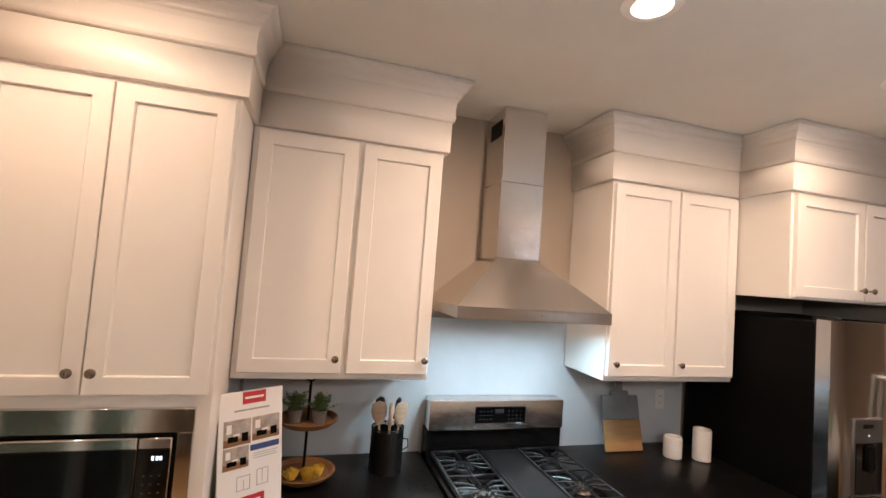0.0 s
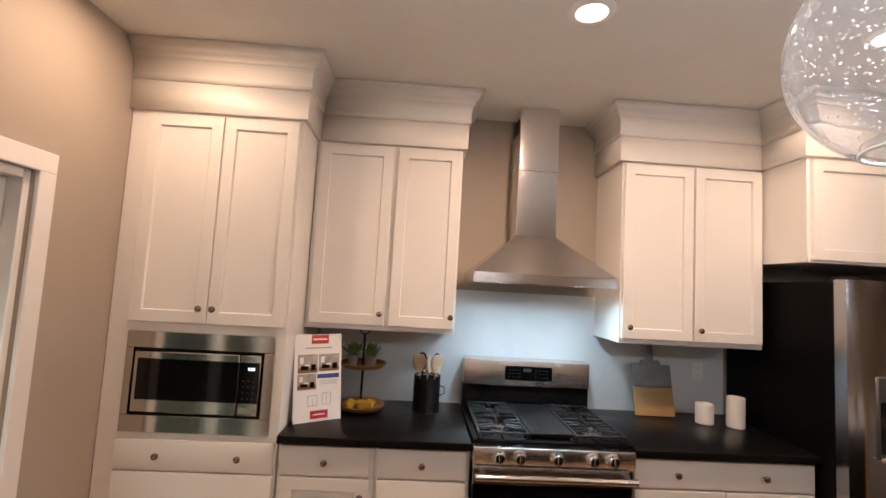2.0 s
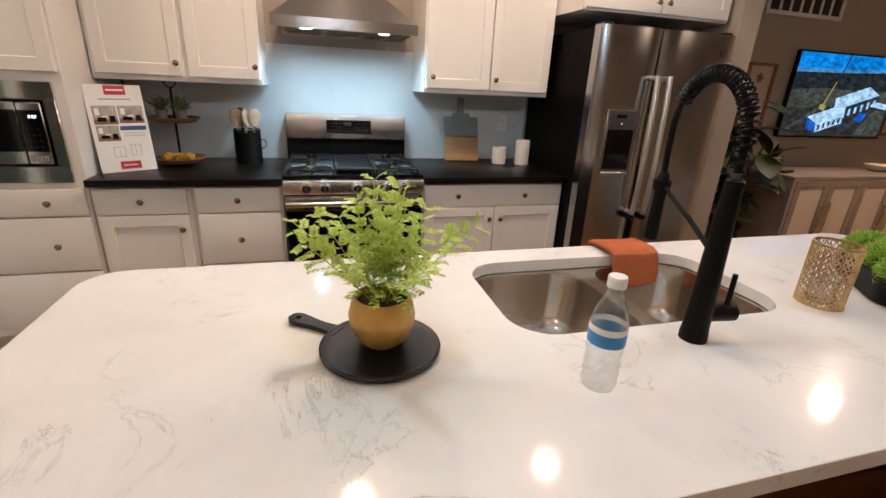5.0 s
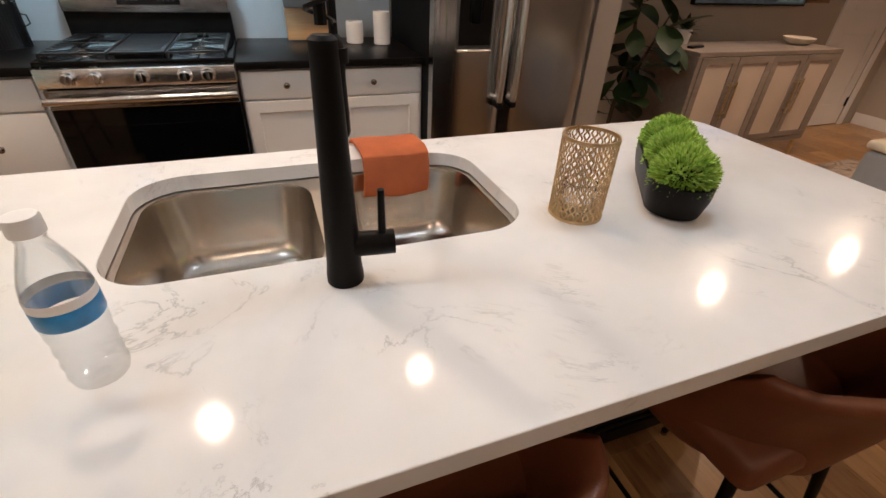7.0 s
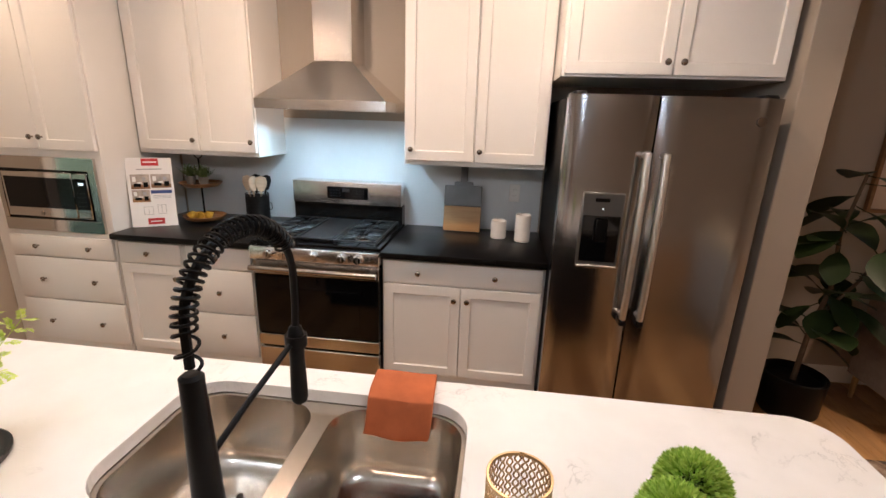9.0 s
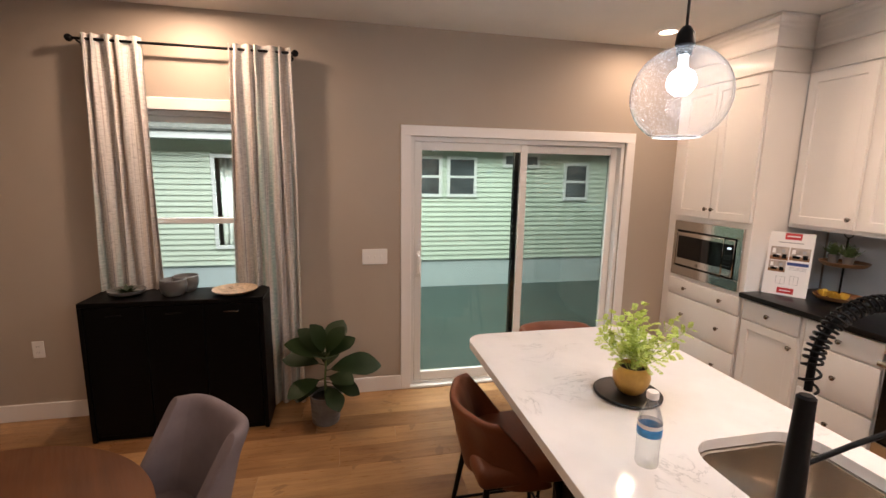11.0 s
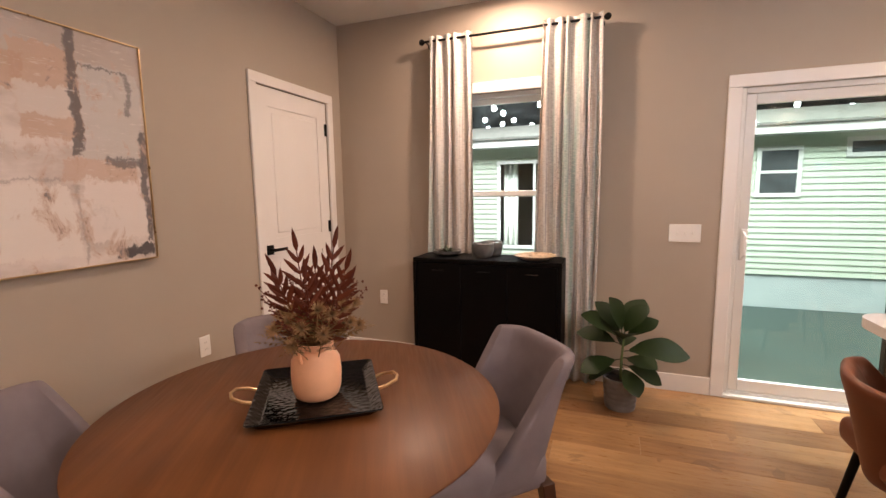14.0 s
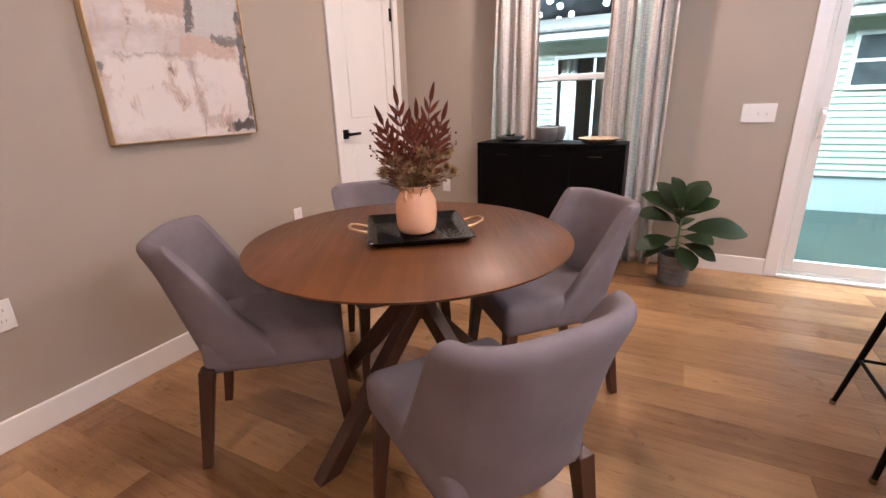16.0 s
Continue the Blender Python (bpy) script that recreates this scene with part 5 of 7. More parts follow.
# gold lattice candle holder
chd = thing("candle_holder", pose(3.127, -2.368, ISL), "gold lattice candle holder with glass votive", "candle holder")
bm = B()
Rc, Hc, n_w = 0.052, 0.165, 24
for k in range(n_w):
    a0 = 2 * math.pi * k / n_w
    for sg in (-1, 1):
        pts = []
        for j in range(37):
            u = j / 36
            a = a0 + sg * 0.40 * (math.pi / n_w) * 2 * math.sin(2 * math.pi * 4.5 * u + 1.3 * (k % 3))
            pts.append((Rc * math.cos(a), Rc * math.sin(a), 0.004 + (Hc - 0.008) * u))
        tube(bm, pts, 0.0018, 4)
part("lattice", bm, gold, chd)
for zz in (0.003, Hc - 0.003):
    bm = B()
    lathe(bm, [(Rc - 0.002, zz - 0.003), (Rc + 0.002, zz - 0.003), (Rc + 0.002, zz + 0.003), (Rc - 0.002, zz + 0.003)], 48, close=True)
    part("rim", bm, gold, chd)
bm = B()
lathe(bm, [(0, 0.001), (Rc - 0.002, 0.001), (Rc - 0.002, 0.004), (0, 0.004)], 40)
part("base_disc", bm, gold, chd)
bm = B()
lathe(bm, [(0, 0.005), (0.027, 0.005), (0.031, 0.012), (0.032, 0.070), (0.029, 0.070), (0.028, 0.014), (0, 0.012)], 28)
part("votive_cup", bm, votive_glass, chd, "clear glass cup").visible_shadow = False

# boxwood planter
pl_dir = math.degrees(math.atan2(0.235, 0.165))
plt = thing("boxwood_planter", pose(3.392, -2.335, ISL, 0, 0, pl_dir), "oblong black planter with three round grass balls", "planter")
bm = B()


def stadium(L, r, n=14):
    pts = []
    for k in range(n + 1):
        a = -math.pi / 2 + math.pi * k / n
        pts.append((L + r * math.cos(a), r * math.sin(a)))
    for k in range(n + 1):
        a = math.pi / 2 + math.pi * k / n
        pts.append((-L + r * math.cos(a), r * math.sin(a)))
    return pts


loops = []
for L, r, z in ((0.097, 0.048, 0.0), (0.100, 0.055, 0.004), (0.107, 0.063, 0.045), (0.108, 0.064, 0.074), (0.104, 0.059, 0.076), (0.103, 0.056, 0.072), (0.102, 0.054, 0.060)):
    loops.append([bm.verts.new((x, y, z)) for x, y in stadium(L, r)])
for A, C in zip(loops, loops[1:]):
    for k in range(len(A)):
        j = (k + 1) % len(A)
        bm.faces.new((A[k], A[j], C[j], C[k]))
bm.faces.new(loops[0][::-1])
bm.faces.new(loops[-1])
part("pot", bm, black_matte, plt, "matte black ribbed pot")
rnd = random.Random(9)
for bx in (-0.104, 0.0, 0.104):
    bm = B()
    c = Vector((bx, 0, 0.080))
    for k in range(3000):
        zz = 1 - 1.7 * (k + 0.5) / 3000
        a = 2.39996 * k
        rr = math.sqrt(max(0, 1 - zz * zz))
        d = Vector((rr * math.cos(a), rr * math.sin(a), zz))
        bump_ = 0.0025 * math.sin(9 * d.x + 4) * math.sin(8 * d.y + 7 * d.z)
        lean = (d + Vector((rnd.gauss(0, 0.28), rnd.gauss(0, 0.28), rnd.gauss(0, 0.22) + 0.12))).normalized()
        s = lean.cross(Vector((rnd.uniform(-1, 1), rnd.uniform(-1, 1), rnd.uniform(-1, 1)))).normalized() * 0.0020
        b0 = c + d * (0.046 + bump_)
        ln = rnd.uniform(0.017, 0.026)
        v = [bm.verts.new(p) for p in (b0 - s * 0.7, b0 + s * 0.7, b0 + lean * (ln * 0.75) + s, b0 + lean * ln, b0 + lean * (ln * 0.75) - s)]
        bm.faces.new(v)
    part("grass_ball", bm, moss_green, plt, "bright green artificial grass ball", False, fix=False)
    # core coloured near black, so the gaps between blades read as shade
    bm = B()
    bmesh.ops.create_icosphere(bm, subdivisions=3, radius=0.048, matrix=Matrix.Translation(c))
    part("ball_core", bm, dark_leaf, plt)

# towel over the sink's edge
tw = B()
cols = 18
lane = [(-1.872, 0.918), (-1.875, 0.924), (-1.90, 0.926), (-1.94, 0.927), (-1.968, 0.926), (-1.988, 0.918), (-1.996, 0.900), (-2.003, 0.878), (-2.009, 0.856), (-2.013, 0.838), (-2.014, 0.830)]
rows = []
for i, (y, z) in enumerate(lane):
    u = i / (len(lane) - 1)
    row = []
    for j in range(cols + 1):
        v = j / cols
        x = 2.752 + 0.172 * v + 0.010 * math.sin(3.0 * u)
        wob = 0.003 * math.sin(8 * v + 4 * u) * (0.3 + u)
        row.append(tw.verts.new((x, y - wob, z + 0.0015 * math.sin(7 * v + 2 * u) - 0.005 * u * u * math.sin(2.4 * v))))
    rows.append(row)
for A, C in zip(rows, rows[1:]):
    for j in range(cols):
        tw.faces.new((A[j], A[j + 1], C[j + 1], C[j]))
towel = tagged(part("hand_towel", tw, rust_cloth), "folded rust-orange hand towel over the sink edge", "towel")
md = towel.modifiers.new("thickness", "SOLIDIFY")
md.thickness, md.offset = 0.011, 1.0
soften(towel, 0.005, 3)

# ---- on the back counter ----
CT = 0.915
br_ang = math.degrees(math.atan2(0.135, 0.215))
bro = thing("floor_plan_board", pose(0.835, -0.545, CT + 0.001, -9, 0, br_ang), "white printed display board leaning on the counter", "display board")
bw, bh = 0.245, 0.425
bm = B()
box(bm, 0, bw, 0, 0.005, 0, bh, 0.001)
part("board", bm, paper, bro)
for nm, mt, rects in (
    ("red_banner", red_print, [(0.085, 0.175, bh - 0.048, bh - 0.004), (0.085, 0.175, 0.014, 0.052)]),
    ("room_photo", photo_print, [(0.018, 0.118, 0.235, 0.325), (0.124, 0.232, 0.240, 0.325), (0.018, 0.112, 0.155, 0.230)]),
    ("blue_banner", blue_print, [(0.118, 0.232, 0.205, 0.226)]),
    ("text_bars", grey_print, [(0.055, 0.19, bh - 0.072, bh - 0.066), (0.13, 0.225, 0.192, 0.194), (0.13, 0.22, 0.184, 0.186), (0.13, 0.225, 0.176, 0.178)]),
    ("plan_lines", grey_print, [(0.07, 0.072, 0.075, 0.125), (0.07, 0.12, 0.075, 0.077), (0.118, 0.12, 0.075, 0.125), (0.07, 0.12, 0.123, 0.125), (0.145, 0.147, 0.078, 0.135), (0.145, 0.19, 0.078, 0.080), (0.188, 0.19, 0.078, 0.135), (0.145, 0.19, 0.133, 0.135), (0.095, 0.097, 0.077, 0.11), (0.165, 0.167, 0.09, 0.133)]),
    ("banner_bars", paper, [(0.094, 0.166, bh - 0.030, bh - 0.022), (0.098, 0.160, 0.030, 0.036)]),
):
    for k, (a, b, c, d) in enumerate(rects):
        bm = B()
        box(bm, a, b, -0.0012 if nm != "banner_bars" else -0.0020, -0.0002 if nm != "banner_bars" else -0.0013, c, d)
        part(nm, bm, mt, bro, smooth=False)

for a, b, c, d in ((0.018, 0.118, 0.235, 0.325), (0.124, 0.232, 0.240, 0.325), (0.018, 0.112, 0.155, 0.230)):
    w_, h_ = b - a, d - c
    for mt, u0, u1, v0, v1 in ((tray_wood, 0.0, 1.0, 0.0, 0.28), (paper, 0.10, 0.28, 0.50, 0.85), (grey_print, 0.62, 0.80, 0.55, 0.80), (black_enamel, 0.15, 0.52, 0.16, 0.38), (black_enamel, 0.66, 0.90, 0.12, 0.46), (paper, 0.35, 0.58, 0.36, 0.46)):
        bm = B()
        box(bm, a + u0 * w_, a + u1 * w_, -0.0022 if v0 else -0.0018, -0.0014 if v0 else -0.0013, c + v0 * h_, c + v1 * h_)
        part("photo_patch", bm, mt, bro, smooth=False)

tt = thing("tiered_tray", pose(1.118, -0.250, CT), "two-tier round wooden tray on a black stand", "serving tray")
bm = B()
rod(bm, (0, 0, 0.0), (0, 0, 0.415), 0.006, n=10)
lathe(bm, [(0, 0), (0.055, 0), (0.05, 0.008), (0.0, 0.010)], 24)
tube(bm, [(0.028 * math.cos(a), 0, 0.442 + 0.028 * math.sin(a)) for a in [2 * math.pi * k / 18 for k in range(18)]], 0.0035, 6, True)
part("stand", bm, black_matte, tt)
for z, r in ((0.014, 0.130), (0.235, 0.126)):
    bm = B()
    lathe(bm, [(0.0065, z), (r - 0.02, z), (r, z + 0.018), (r + 0.003, z + 0.026), (r - 0.006, z + 0.026), (r - 0.024, z + 0.010), (0.0065, z + 0.010)], 40, close=True)
    part("tier", bm, tray_wood, tt, "turned acacia tier")
rnd = random.Random(3)
for px, py in ((0.045, -0.035), (-0.055, -0.02)):
    hp = thing("herb_pot", pose(1.118 + px, -0.250 + py, CT + 0.2455), "small grey pot with dusty green herb", "potted plant", "herb pots")
    bm = B()
    lathe(bm, [(0, 0), (0.023, 0), (0.032, 0.05), (0.033, 0.055), (0.029, 0.055), (0.028, 0.045), (0, 0.045)], 24)
    part("pot", bm, grey_stoneware, hp)
    bm = B()
    for d in spread_dirs(16, 35, 85, rnd):
        ln = rnd.uniform(0.05, 0.10)
        frond(bm, Vector((d.x * 0.01, d.y * 0.01, 0.045)), d, ln, 0.022, 6, 0.5, 0.15, 0.0009)
    part("leaves", bm, herb_leaf, hp, "", False, fix=False)
for px, py in ((0.012, -0.070), (0.062, -0.040), (-0.045, -0.065)):
    bm = B()
    for ring_ in range(5):
        rr, nn = 0.006 + ring_ * 0.0052, 5 + ring_
        for k in range(nn):
            a = 2 * math.pi * (k + 0.5 * (ring_ % 2)) / nn
            o = Vector((math.cos(a), math.sin(a), 0))
            leaf(bm, o * rr * 0.5 + Vector((0, 0, 0.004)), o * (0.25 + 0.22 * ring_) + Vector((0, 0, 1)), o * -1, 0.034 - 0.002 * ring_, 0.026, -0.25, 3, 0.4)
    lathe(bm, [(0, 0), (0.010, 0.0), (0.014, 0.008), (0, 0.012)], 10)
    ros = part("rose", bm, rose_yellow, None, "", False, m=pose(1.118 + px, -0.250 + py, CT + 0.025, 18, 8, 40 * px * 100) @ Matrix.Scale(1.35, 4), fix=False)
    tagged(ros, "yellow artificial rose on a wooden tray", "flower", "roses on the tray")

uc_ = thing("utensil_holder", pose(1.478, -0.205, CT), "black wire crock holding wooden spoons", "utensil holder")
bm = B()
Ru, Hu = 0.073, 0.196
for k in range(36):
    a = 2 * math.pi * k / 36
    rod(bm, (Ru * math.cos(a), Ru * math.sin(a), 0.003), (Ru * math.cos(a), Ru * math.sin(a), Hu), 0.0013, n=4)
for k in range(26):
    z = 0.003 + (Hu - 0.003) * k / 25
    tube(bm, [(Ru * math.cos(a), Ru * math.sin(a), z) for a in [2 * math.pi * j / 28 for j in range(28)]], 0.0012 if 0 < k < 25 else 0.003, 4, True)
part("wire_mesh", bm, black_matte, uc_, smooth=False)
bm = B()
lathe(bm, [(0, 0.001), (Ru - 0.002, 0.001), (Ru - 0.002, 0.004), (0, 0.004)], 28)
part("base", bm, black_matte, uc_)
bm = B()
lathe(bm, [(Ru - 0.005, 0.005), (Ru - 0.004, Hu - 0.012), (Ru - 0.006, Hu - 0.012), (Ru - 0.007, 0.005)], 28, close=True)
part("liner", bm, black_matte, uc_, "dark inner sleeve")
bm = B()
tube(bm, [(Ru, 0, 0.14), (Ru + 0.025, 0, 0.135), (Ru + 0.028, 0, 0.10), (Ru, 0, 0.085)], 0.003, 6)
part("side_ring", bm, black_matte, uc_)
for k, (ang, tilt, mt, nm, lb) in enumerate(((200, 8, light_oak, "wooden_spoon", "pale wooden spoon in a black crock"), (330, 10, light_oak, "slotted_spoon", "pale slotted wooden turner in a crock"), (120, 13, black_matte, "ladle", "black ladle in a crock"), (40, 12, black_matte, "spatula", "black spatula in a crock"), (270, 5, light_oak, "wooden_spoon", "pale wooden spoon in a black crock"))):
    bm = B()
    tube(bm, [(0, 0, 0), (0, 0, 0.22)], 0.0055, 8)
    prof = [(0, 0.205), (0.017, 0.215), (0.033, 0.245), (0.037, 0.275), (0.029, 0.303), (0.0, 0.314)]
    lathe(bm, prof, 16)
    for v in bm.verts:
        if v.co.z > 0.221:
            v.co.y *= 0.28
    ob = part(nm, bm, mt, None, m=pose(1.478, -0.205, CT + 0.0055) @ pose(0, 0, 0, 0, 0, ang) @ pose(0.030, 0, 0, 0, tilt * 0.6, 0) @ pose(0, 0, 0, 0, 0, -ang) @ pose(0, 0, 0, 0, 0, 20 * k))
    tagged(ob, lb, "utensil")

cb = thing("cutting_board", pose(2.842, -0.128, CT + 0.003, -13, 0, 0), "paddle cutting board, wood below and grey above", "cutting board")
bm = B()
box(bm, -0.122, 0.122, -0.009, 0.009, 0.0, 0.165, 0.006, seg=2)
part("wood_half", bm, pale_acacia, cb, "warm wood half")
grey_board = paint("grey_stained_board", (0.20, 0.21, 0.22), 0.5, var=0.2, scale=6, bscale=60, bstrength=0.15)
bm = B()
box(bm, -0.122, 0.122, -0.0092, 0.0092, 0.1655, 0.300, 0.008, seg=2)
box(bm, -0.062, 0.062, -0.009, 0.009, 0.285, 0.325, 0.012, seg=2)
box(bm, -0.024, 0.024, -0.009, 0.009, 0.315, 0.425, 0.008, seg=2)
part("grey_half", bm, grey_board, cb, "grey stained half with handle")
for cx, cy, r, h in ((3.084, -0.220, 0.047, 0.112), (3.230, -0.275, 0.046, 0.168)):
    bm = B()
    prof = [(0, 0.001), (r * 0.94, 0.001), (r, 0.004)] + [(r + 0.0012 * (k % 2), 0.008 + (h - 0.016) * k / 24) for k in range(25)] + [(r * 0.97, h), (r * 0.86, h), (r * 0.84, h - 0.012), (r * 0.84, 0.02), (0, 0.02)]
    lathe(bm, prof, 40)
    tagged(part("canister", bm, linen_white, None, m=pose(cx, cy, CT)), "white ribbed ceramic canister on dark worktop" if h < 0.15 else "taller white ribbed ceramic canister on worktop", "canister", "canisters")


def outlet(m, label, gang=1, switch=False):
    o = thing("light_switch" if switch else "wall_outlet", m, label, "light switch" if switch else "outlet")
    w = 0.07 if gang == 1 else 0.185
    bm = B()
    box(bm, -w / 2, w / 2, -0.006, 0, -0.058, 0.058, 0.003)
    pl = part("cover_plate", bm, plastic_white, o)
    for k in range(gang):
        x = (k - (gang - 1) / 2) * 0.046
        bm = B()
        if switch:
            box(bm, x - 0.005, x + 0.005, -0.016, -0.006, -0.010, 0.008, 0.002)
            part("toggle", bm, plastic_white, pl)
        else:
            for dz in (-0.02, 0.02):
                box(bm, x - 0.016, x + 0.016, -0.0085, -0.0062, dz - 0.014, dz + 0.014, 0.001)
            part("socket_face", bm, plastic_white, pl)
            bm = B()
            for dz in (-0.02, 0.02):
                box(bm, x - 0.007, x - 0.0055, -0.0092, -0.0084, dz - 0.003, dz + 0.006)
                box(bm, x + 0.0055, x + 0.007, -0.0092, -0.0084, dz - 0.003, dz + 0.006)
            part("slots", bm, black_matte, pl)
    return o


outlet(pose(3.175, -0.0065, 1.17), "white duplex outlet on the backsplash")
outlet(pose(1.455, S_ + 0.0005, 0.515, 0, 0, 180), "white duplex outlet on the dining wall")
outlet(pose(2.945, S_ + 0.0005, 0.50, 0, 0, 180), "white duplex outlet on the dining wall")
outlet(pose(0.0005, -5.352, 0.495, 0, 0, 90), "white duplex outlet beside the sideboard")
outlet(pose(0.0005, -3.142, 1.07, 0, 0, 90), "white triple switch plate beside the patio door", 3, True)
outlet(pose(7.5, -0.0005, 0.33), "white outlet on the living wall")


# ---- seats ----


def shell(bm, top_w, bot_w, z0, z1, back0, lean, wing0, wing1, n=22, m=10, curve=0.10, power=1.0):
    """A wrapped back: rows from bottom to top, each running from one wing round to the other."""
    rows = []
    for i in range(m + 1):
        v = i / m
        w = bot_w + (top_w - bot_w) * v
        yb = back0 - lean * v
        wing = wing0 + (wing1 - wing0) * v ** power
        z = z0 + (z1 - z0) * v
        rc = min(0.11, wing * 0.9)
        row = []
        for j in range(n + 1):
            s = -1 + 2 * j / n
            a = abs(s)
            sg = 1 if s > 0 else -1
            if a < 0.5:
                q = a / 0.5
                x = sg * q * (w - rc)
                y = yb + curve * 0.35 * q * q * rc * 2
            elif a < 0.75:
                q = (a - 0.5) / 0.25 * math.pi / 2
                x = sg * (w - rc + rc * math.sin(q))
                y = yb + curve * 0.7 * rc + rc * (1 - math.cos(q))
            else:
                q = (a - 0.75) / 0.25
                x = sg * w
                y = yb + curve * 0.7 * rc + rc + q * max(0.002, wing - rc)
            row.append(bm.verts.new((x, y, z)))
        rows.append(row)
    for A, C in zip(rows, rows[1:]):
        for j in range(n):
            bm.faces.new((A[j], A[j + 1], C[j + 1], C[j]))
    return rows


def cushion(bm, x, y0, y1, z0, z1, bev, taper=0.0):
    box(bm, -x, x, y0, y1, z0, z1, bev, seg=3)
    for v in bm.verts:
        v.co.x *= 1 - taper * (y1 - v.co.y) / (y1 - y0)


def dining_chair(m, label):
    """Faces +y."""
    c = thing("dining_chair", m, label, "chair", "chairs round the table")
    bm = B()
    shell(bm, 0.206, 0.180, 0.372, 0.812, -0.205, 0.110, 0.30, 0.085, n=16, m=8, power=0.8)
    ob = part("backrest", bm, grey_fabric, c)
    md = ob.modifiers.new("thickness", "SOLIDIFY")
    md.thickness, md.offset = 0.052, 0.0
    md = ob.modifiers.new("rounding", "SUBSURF")
    md.levels = md.render_levels = 2
    bm = B()
    cushion(bm, 0.222, -0.20, 0.262, 0.345, 0.478, 0.035, 0.16)
    part("seat", bm, grey_fabric, c)
    for sx in (-1, 1):
        for y, yt in ((0.225, 0.255), (-0.185, -0.245)):
            bm = B()
            top, bot = 0.024, 0.015
            a = Vector((sx * 0.180, y, 0.375))
            b = Vector((sx * (0.205 if y > 0 else 0.195), yt, 0.0))
            vs = []
            for p, r in ((b, bot), (a, top)):
                vs.append([bm.verts.new(p + Vector(q)) for q in ((-r, -r, 0), (r, -r, 0), (r, r, 0), (-r, r, 0))])
            for k in range(4):
                bm.faces.new((vs[0][k], vs[0][(k + 1) % 4], vs[1][(k + 1) % 4], vs[1][k]))
            bm.faces.new(vs[0][::-1])
            bm.faces.new(vs[1])
            soften(part("leg", bm, walnut_leg, c), 0.003)
    return c


TX, TY = 2.205, -4.425


def facing(x, y, deg):
    """A pose on the floor whose +y looks toward deg, counted from +x."""
    return pose(x, y, 0, 0, 0, deg - 90)


first = dining_chair(facing(2.485, -4.885, 131), "grey-mauve upholstered dining chair with walnut legs")
for x, y, a in ((2.64, -3.99, 234), (1.80, -4.035, -48), (1.825, -4.77, 46)):
    copy_thing(first, facing(x, y, a))


def stool(m):
    s = thing("counter_stool", m, "tan leather bucket counter stool on black legs", "stool", "stools at the island")
    bm = B()
    shell(bm, 0.215, 0.190, 0.515, 0.820, -0.175, 0.070, 0.26, 0.085, n=16, m=6, curve=0.6, power=0.8)
    ob = part("backrest", bm, leather, s)
    md = ob.modifiers.new("thickness", "SOLIDIFY")
    md.thickness, md.offset = 0.034, 0.3
    md = ob.modifiers.new("rounding", "SUBSURF")
    md.levels = md.render_levels = 2
    bm = B()
    cushion(bm, 0.212, -0.185, 0.215, 0.545, 0.632, 0.03, 0.06)
    part("seat", bm, leather, s)
    bm = B()
    box(bm, -0.17, 0.17, -0.15, 0.17, 0.525, 0.546, 0.004)
    part("seat_plate", bm, black_matte, s)
    feet = []
    for sx in (-1, 1):
        for sy in (-1, 1):
            bm = B()
            a, b = Vector((sx * 0.15, sy * 0.14, 0.53)), Vector((sx * 0.215, sy * 0.215, 0.004))
            rod(bm, b, a, 0.0085, 0.013, 12)
            lg = part("leg", bm, black_matte, s)
            bm = B()
            rod(bm, b - Vector((0, 0, 0.004)), b + Vector((0, 0, 0.014)), 0.0105, n=10)
            part("foot_cap", bm, nickel, lg, "pale foot glide")
            feet.append(a.lerp(b, 0.58))
    for i, j in ((0, 1), (1, 3), (3, 2), (2, 0)):
        bm = B()
        rod(bm, feet[i], feet[j], 0.0065, n=8)
        part("foot_rail", bm, black_matte, s)
    return s


st0 = stool(facing(1.72, -2.705, 90))
for x, y, a in ((2.70, -2.645, 90), (3.45, -2.645, 90), (1.14, -2.17, 0)):
    copy_thing(st0, facing(x, y, a))

# ---- dining table ----
tb = thing("dining_table", pose(TX, TY, 0, 0, 0, 28), "round walnut dining table on crossed wooden legs", "table")
bm = B()
lathe(bm, [(0, 0.710), (0.50, 0.710), (0.552, 0.722), (0.567, 0.732), (0.568, 0.736), (0.565, 0.738), (0, 0.738)], 96)
part("tabletop", bm, walnut, tb)
for k in range(4):
    bm = B()
    a = radians(45 + 90 * k)
    o = Vector((math.cos(a), math.sin(a), 0))
    s = Vector((-math.sin(a), math.cos(a), 0))
    A_, B_ = o * 0.46 + Vector((0, 0, 0.0)), o * -0.20 + Vector((0, 0, 0.7105))
    off = s * 0.030
    vs = []
    for p in (A_, B_):
        w1, w2 = 0.040, 0.026
        vs.append([bm.verts.new(p + off + o * q[0] + s * q[1]) for q in ((-w1, -w2), (w1, -w2), (w1, w2), (-w1, w2))])
    for j in range(4):
        bm.faces.new((vs[0][j], vs[0][(j + 1) % 4], vs[1][(j + 1) % 4], vs[1][j]))
    bm.faces.new(vs[0][::-1])
    bm.faces.new(vs[1])
    soften(part("leg", bm, walnut_leg, tb), 0.003)
bm = B()
rod(bm, (0, 0, 0.692), (0, 0, 0.7108), 0.26, n=32)
part("top_plate", bm, walnut_leg, tb)

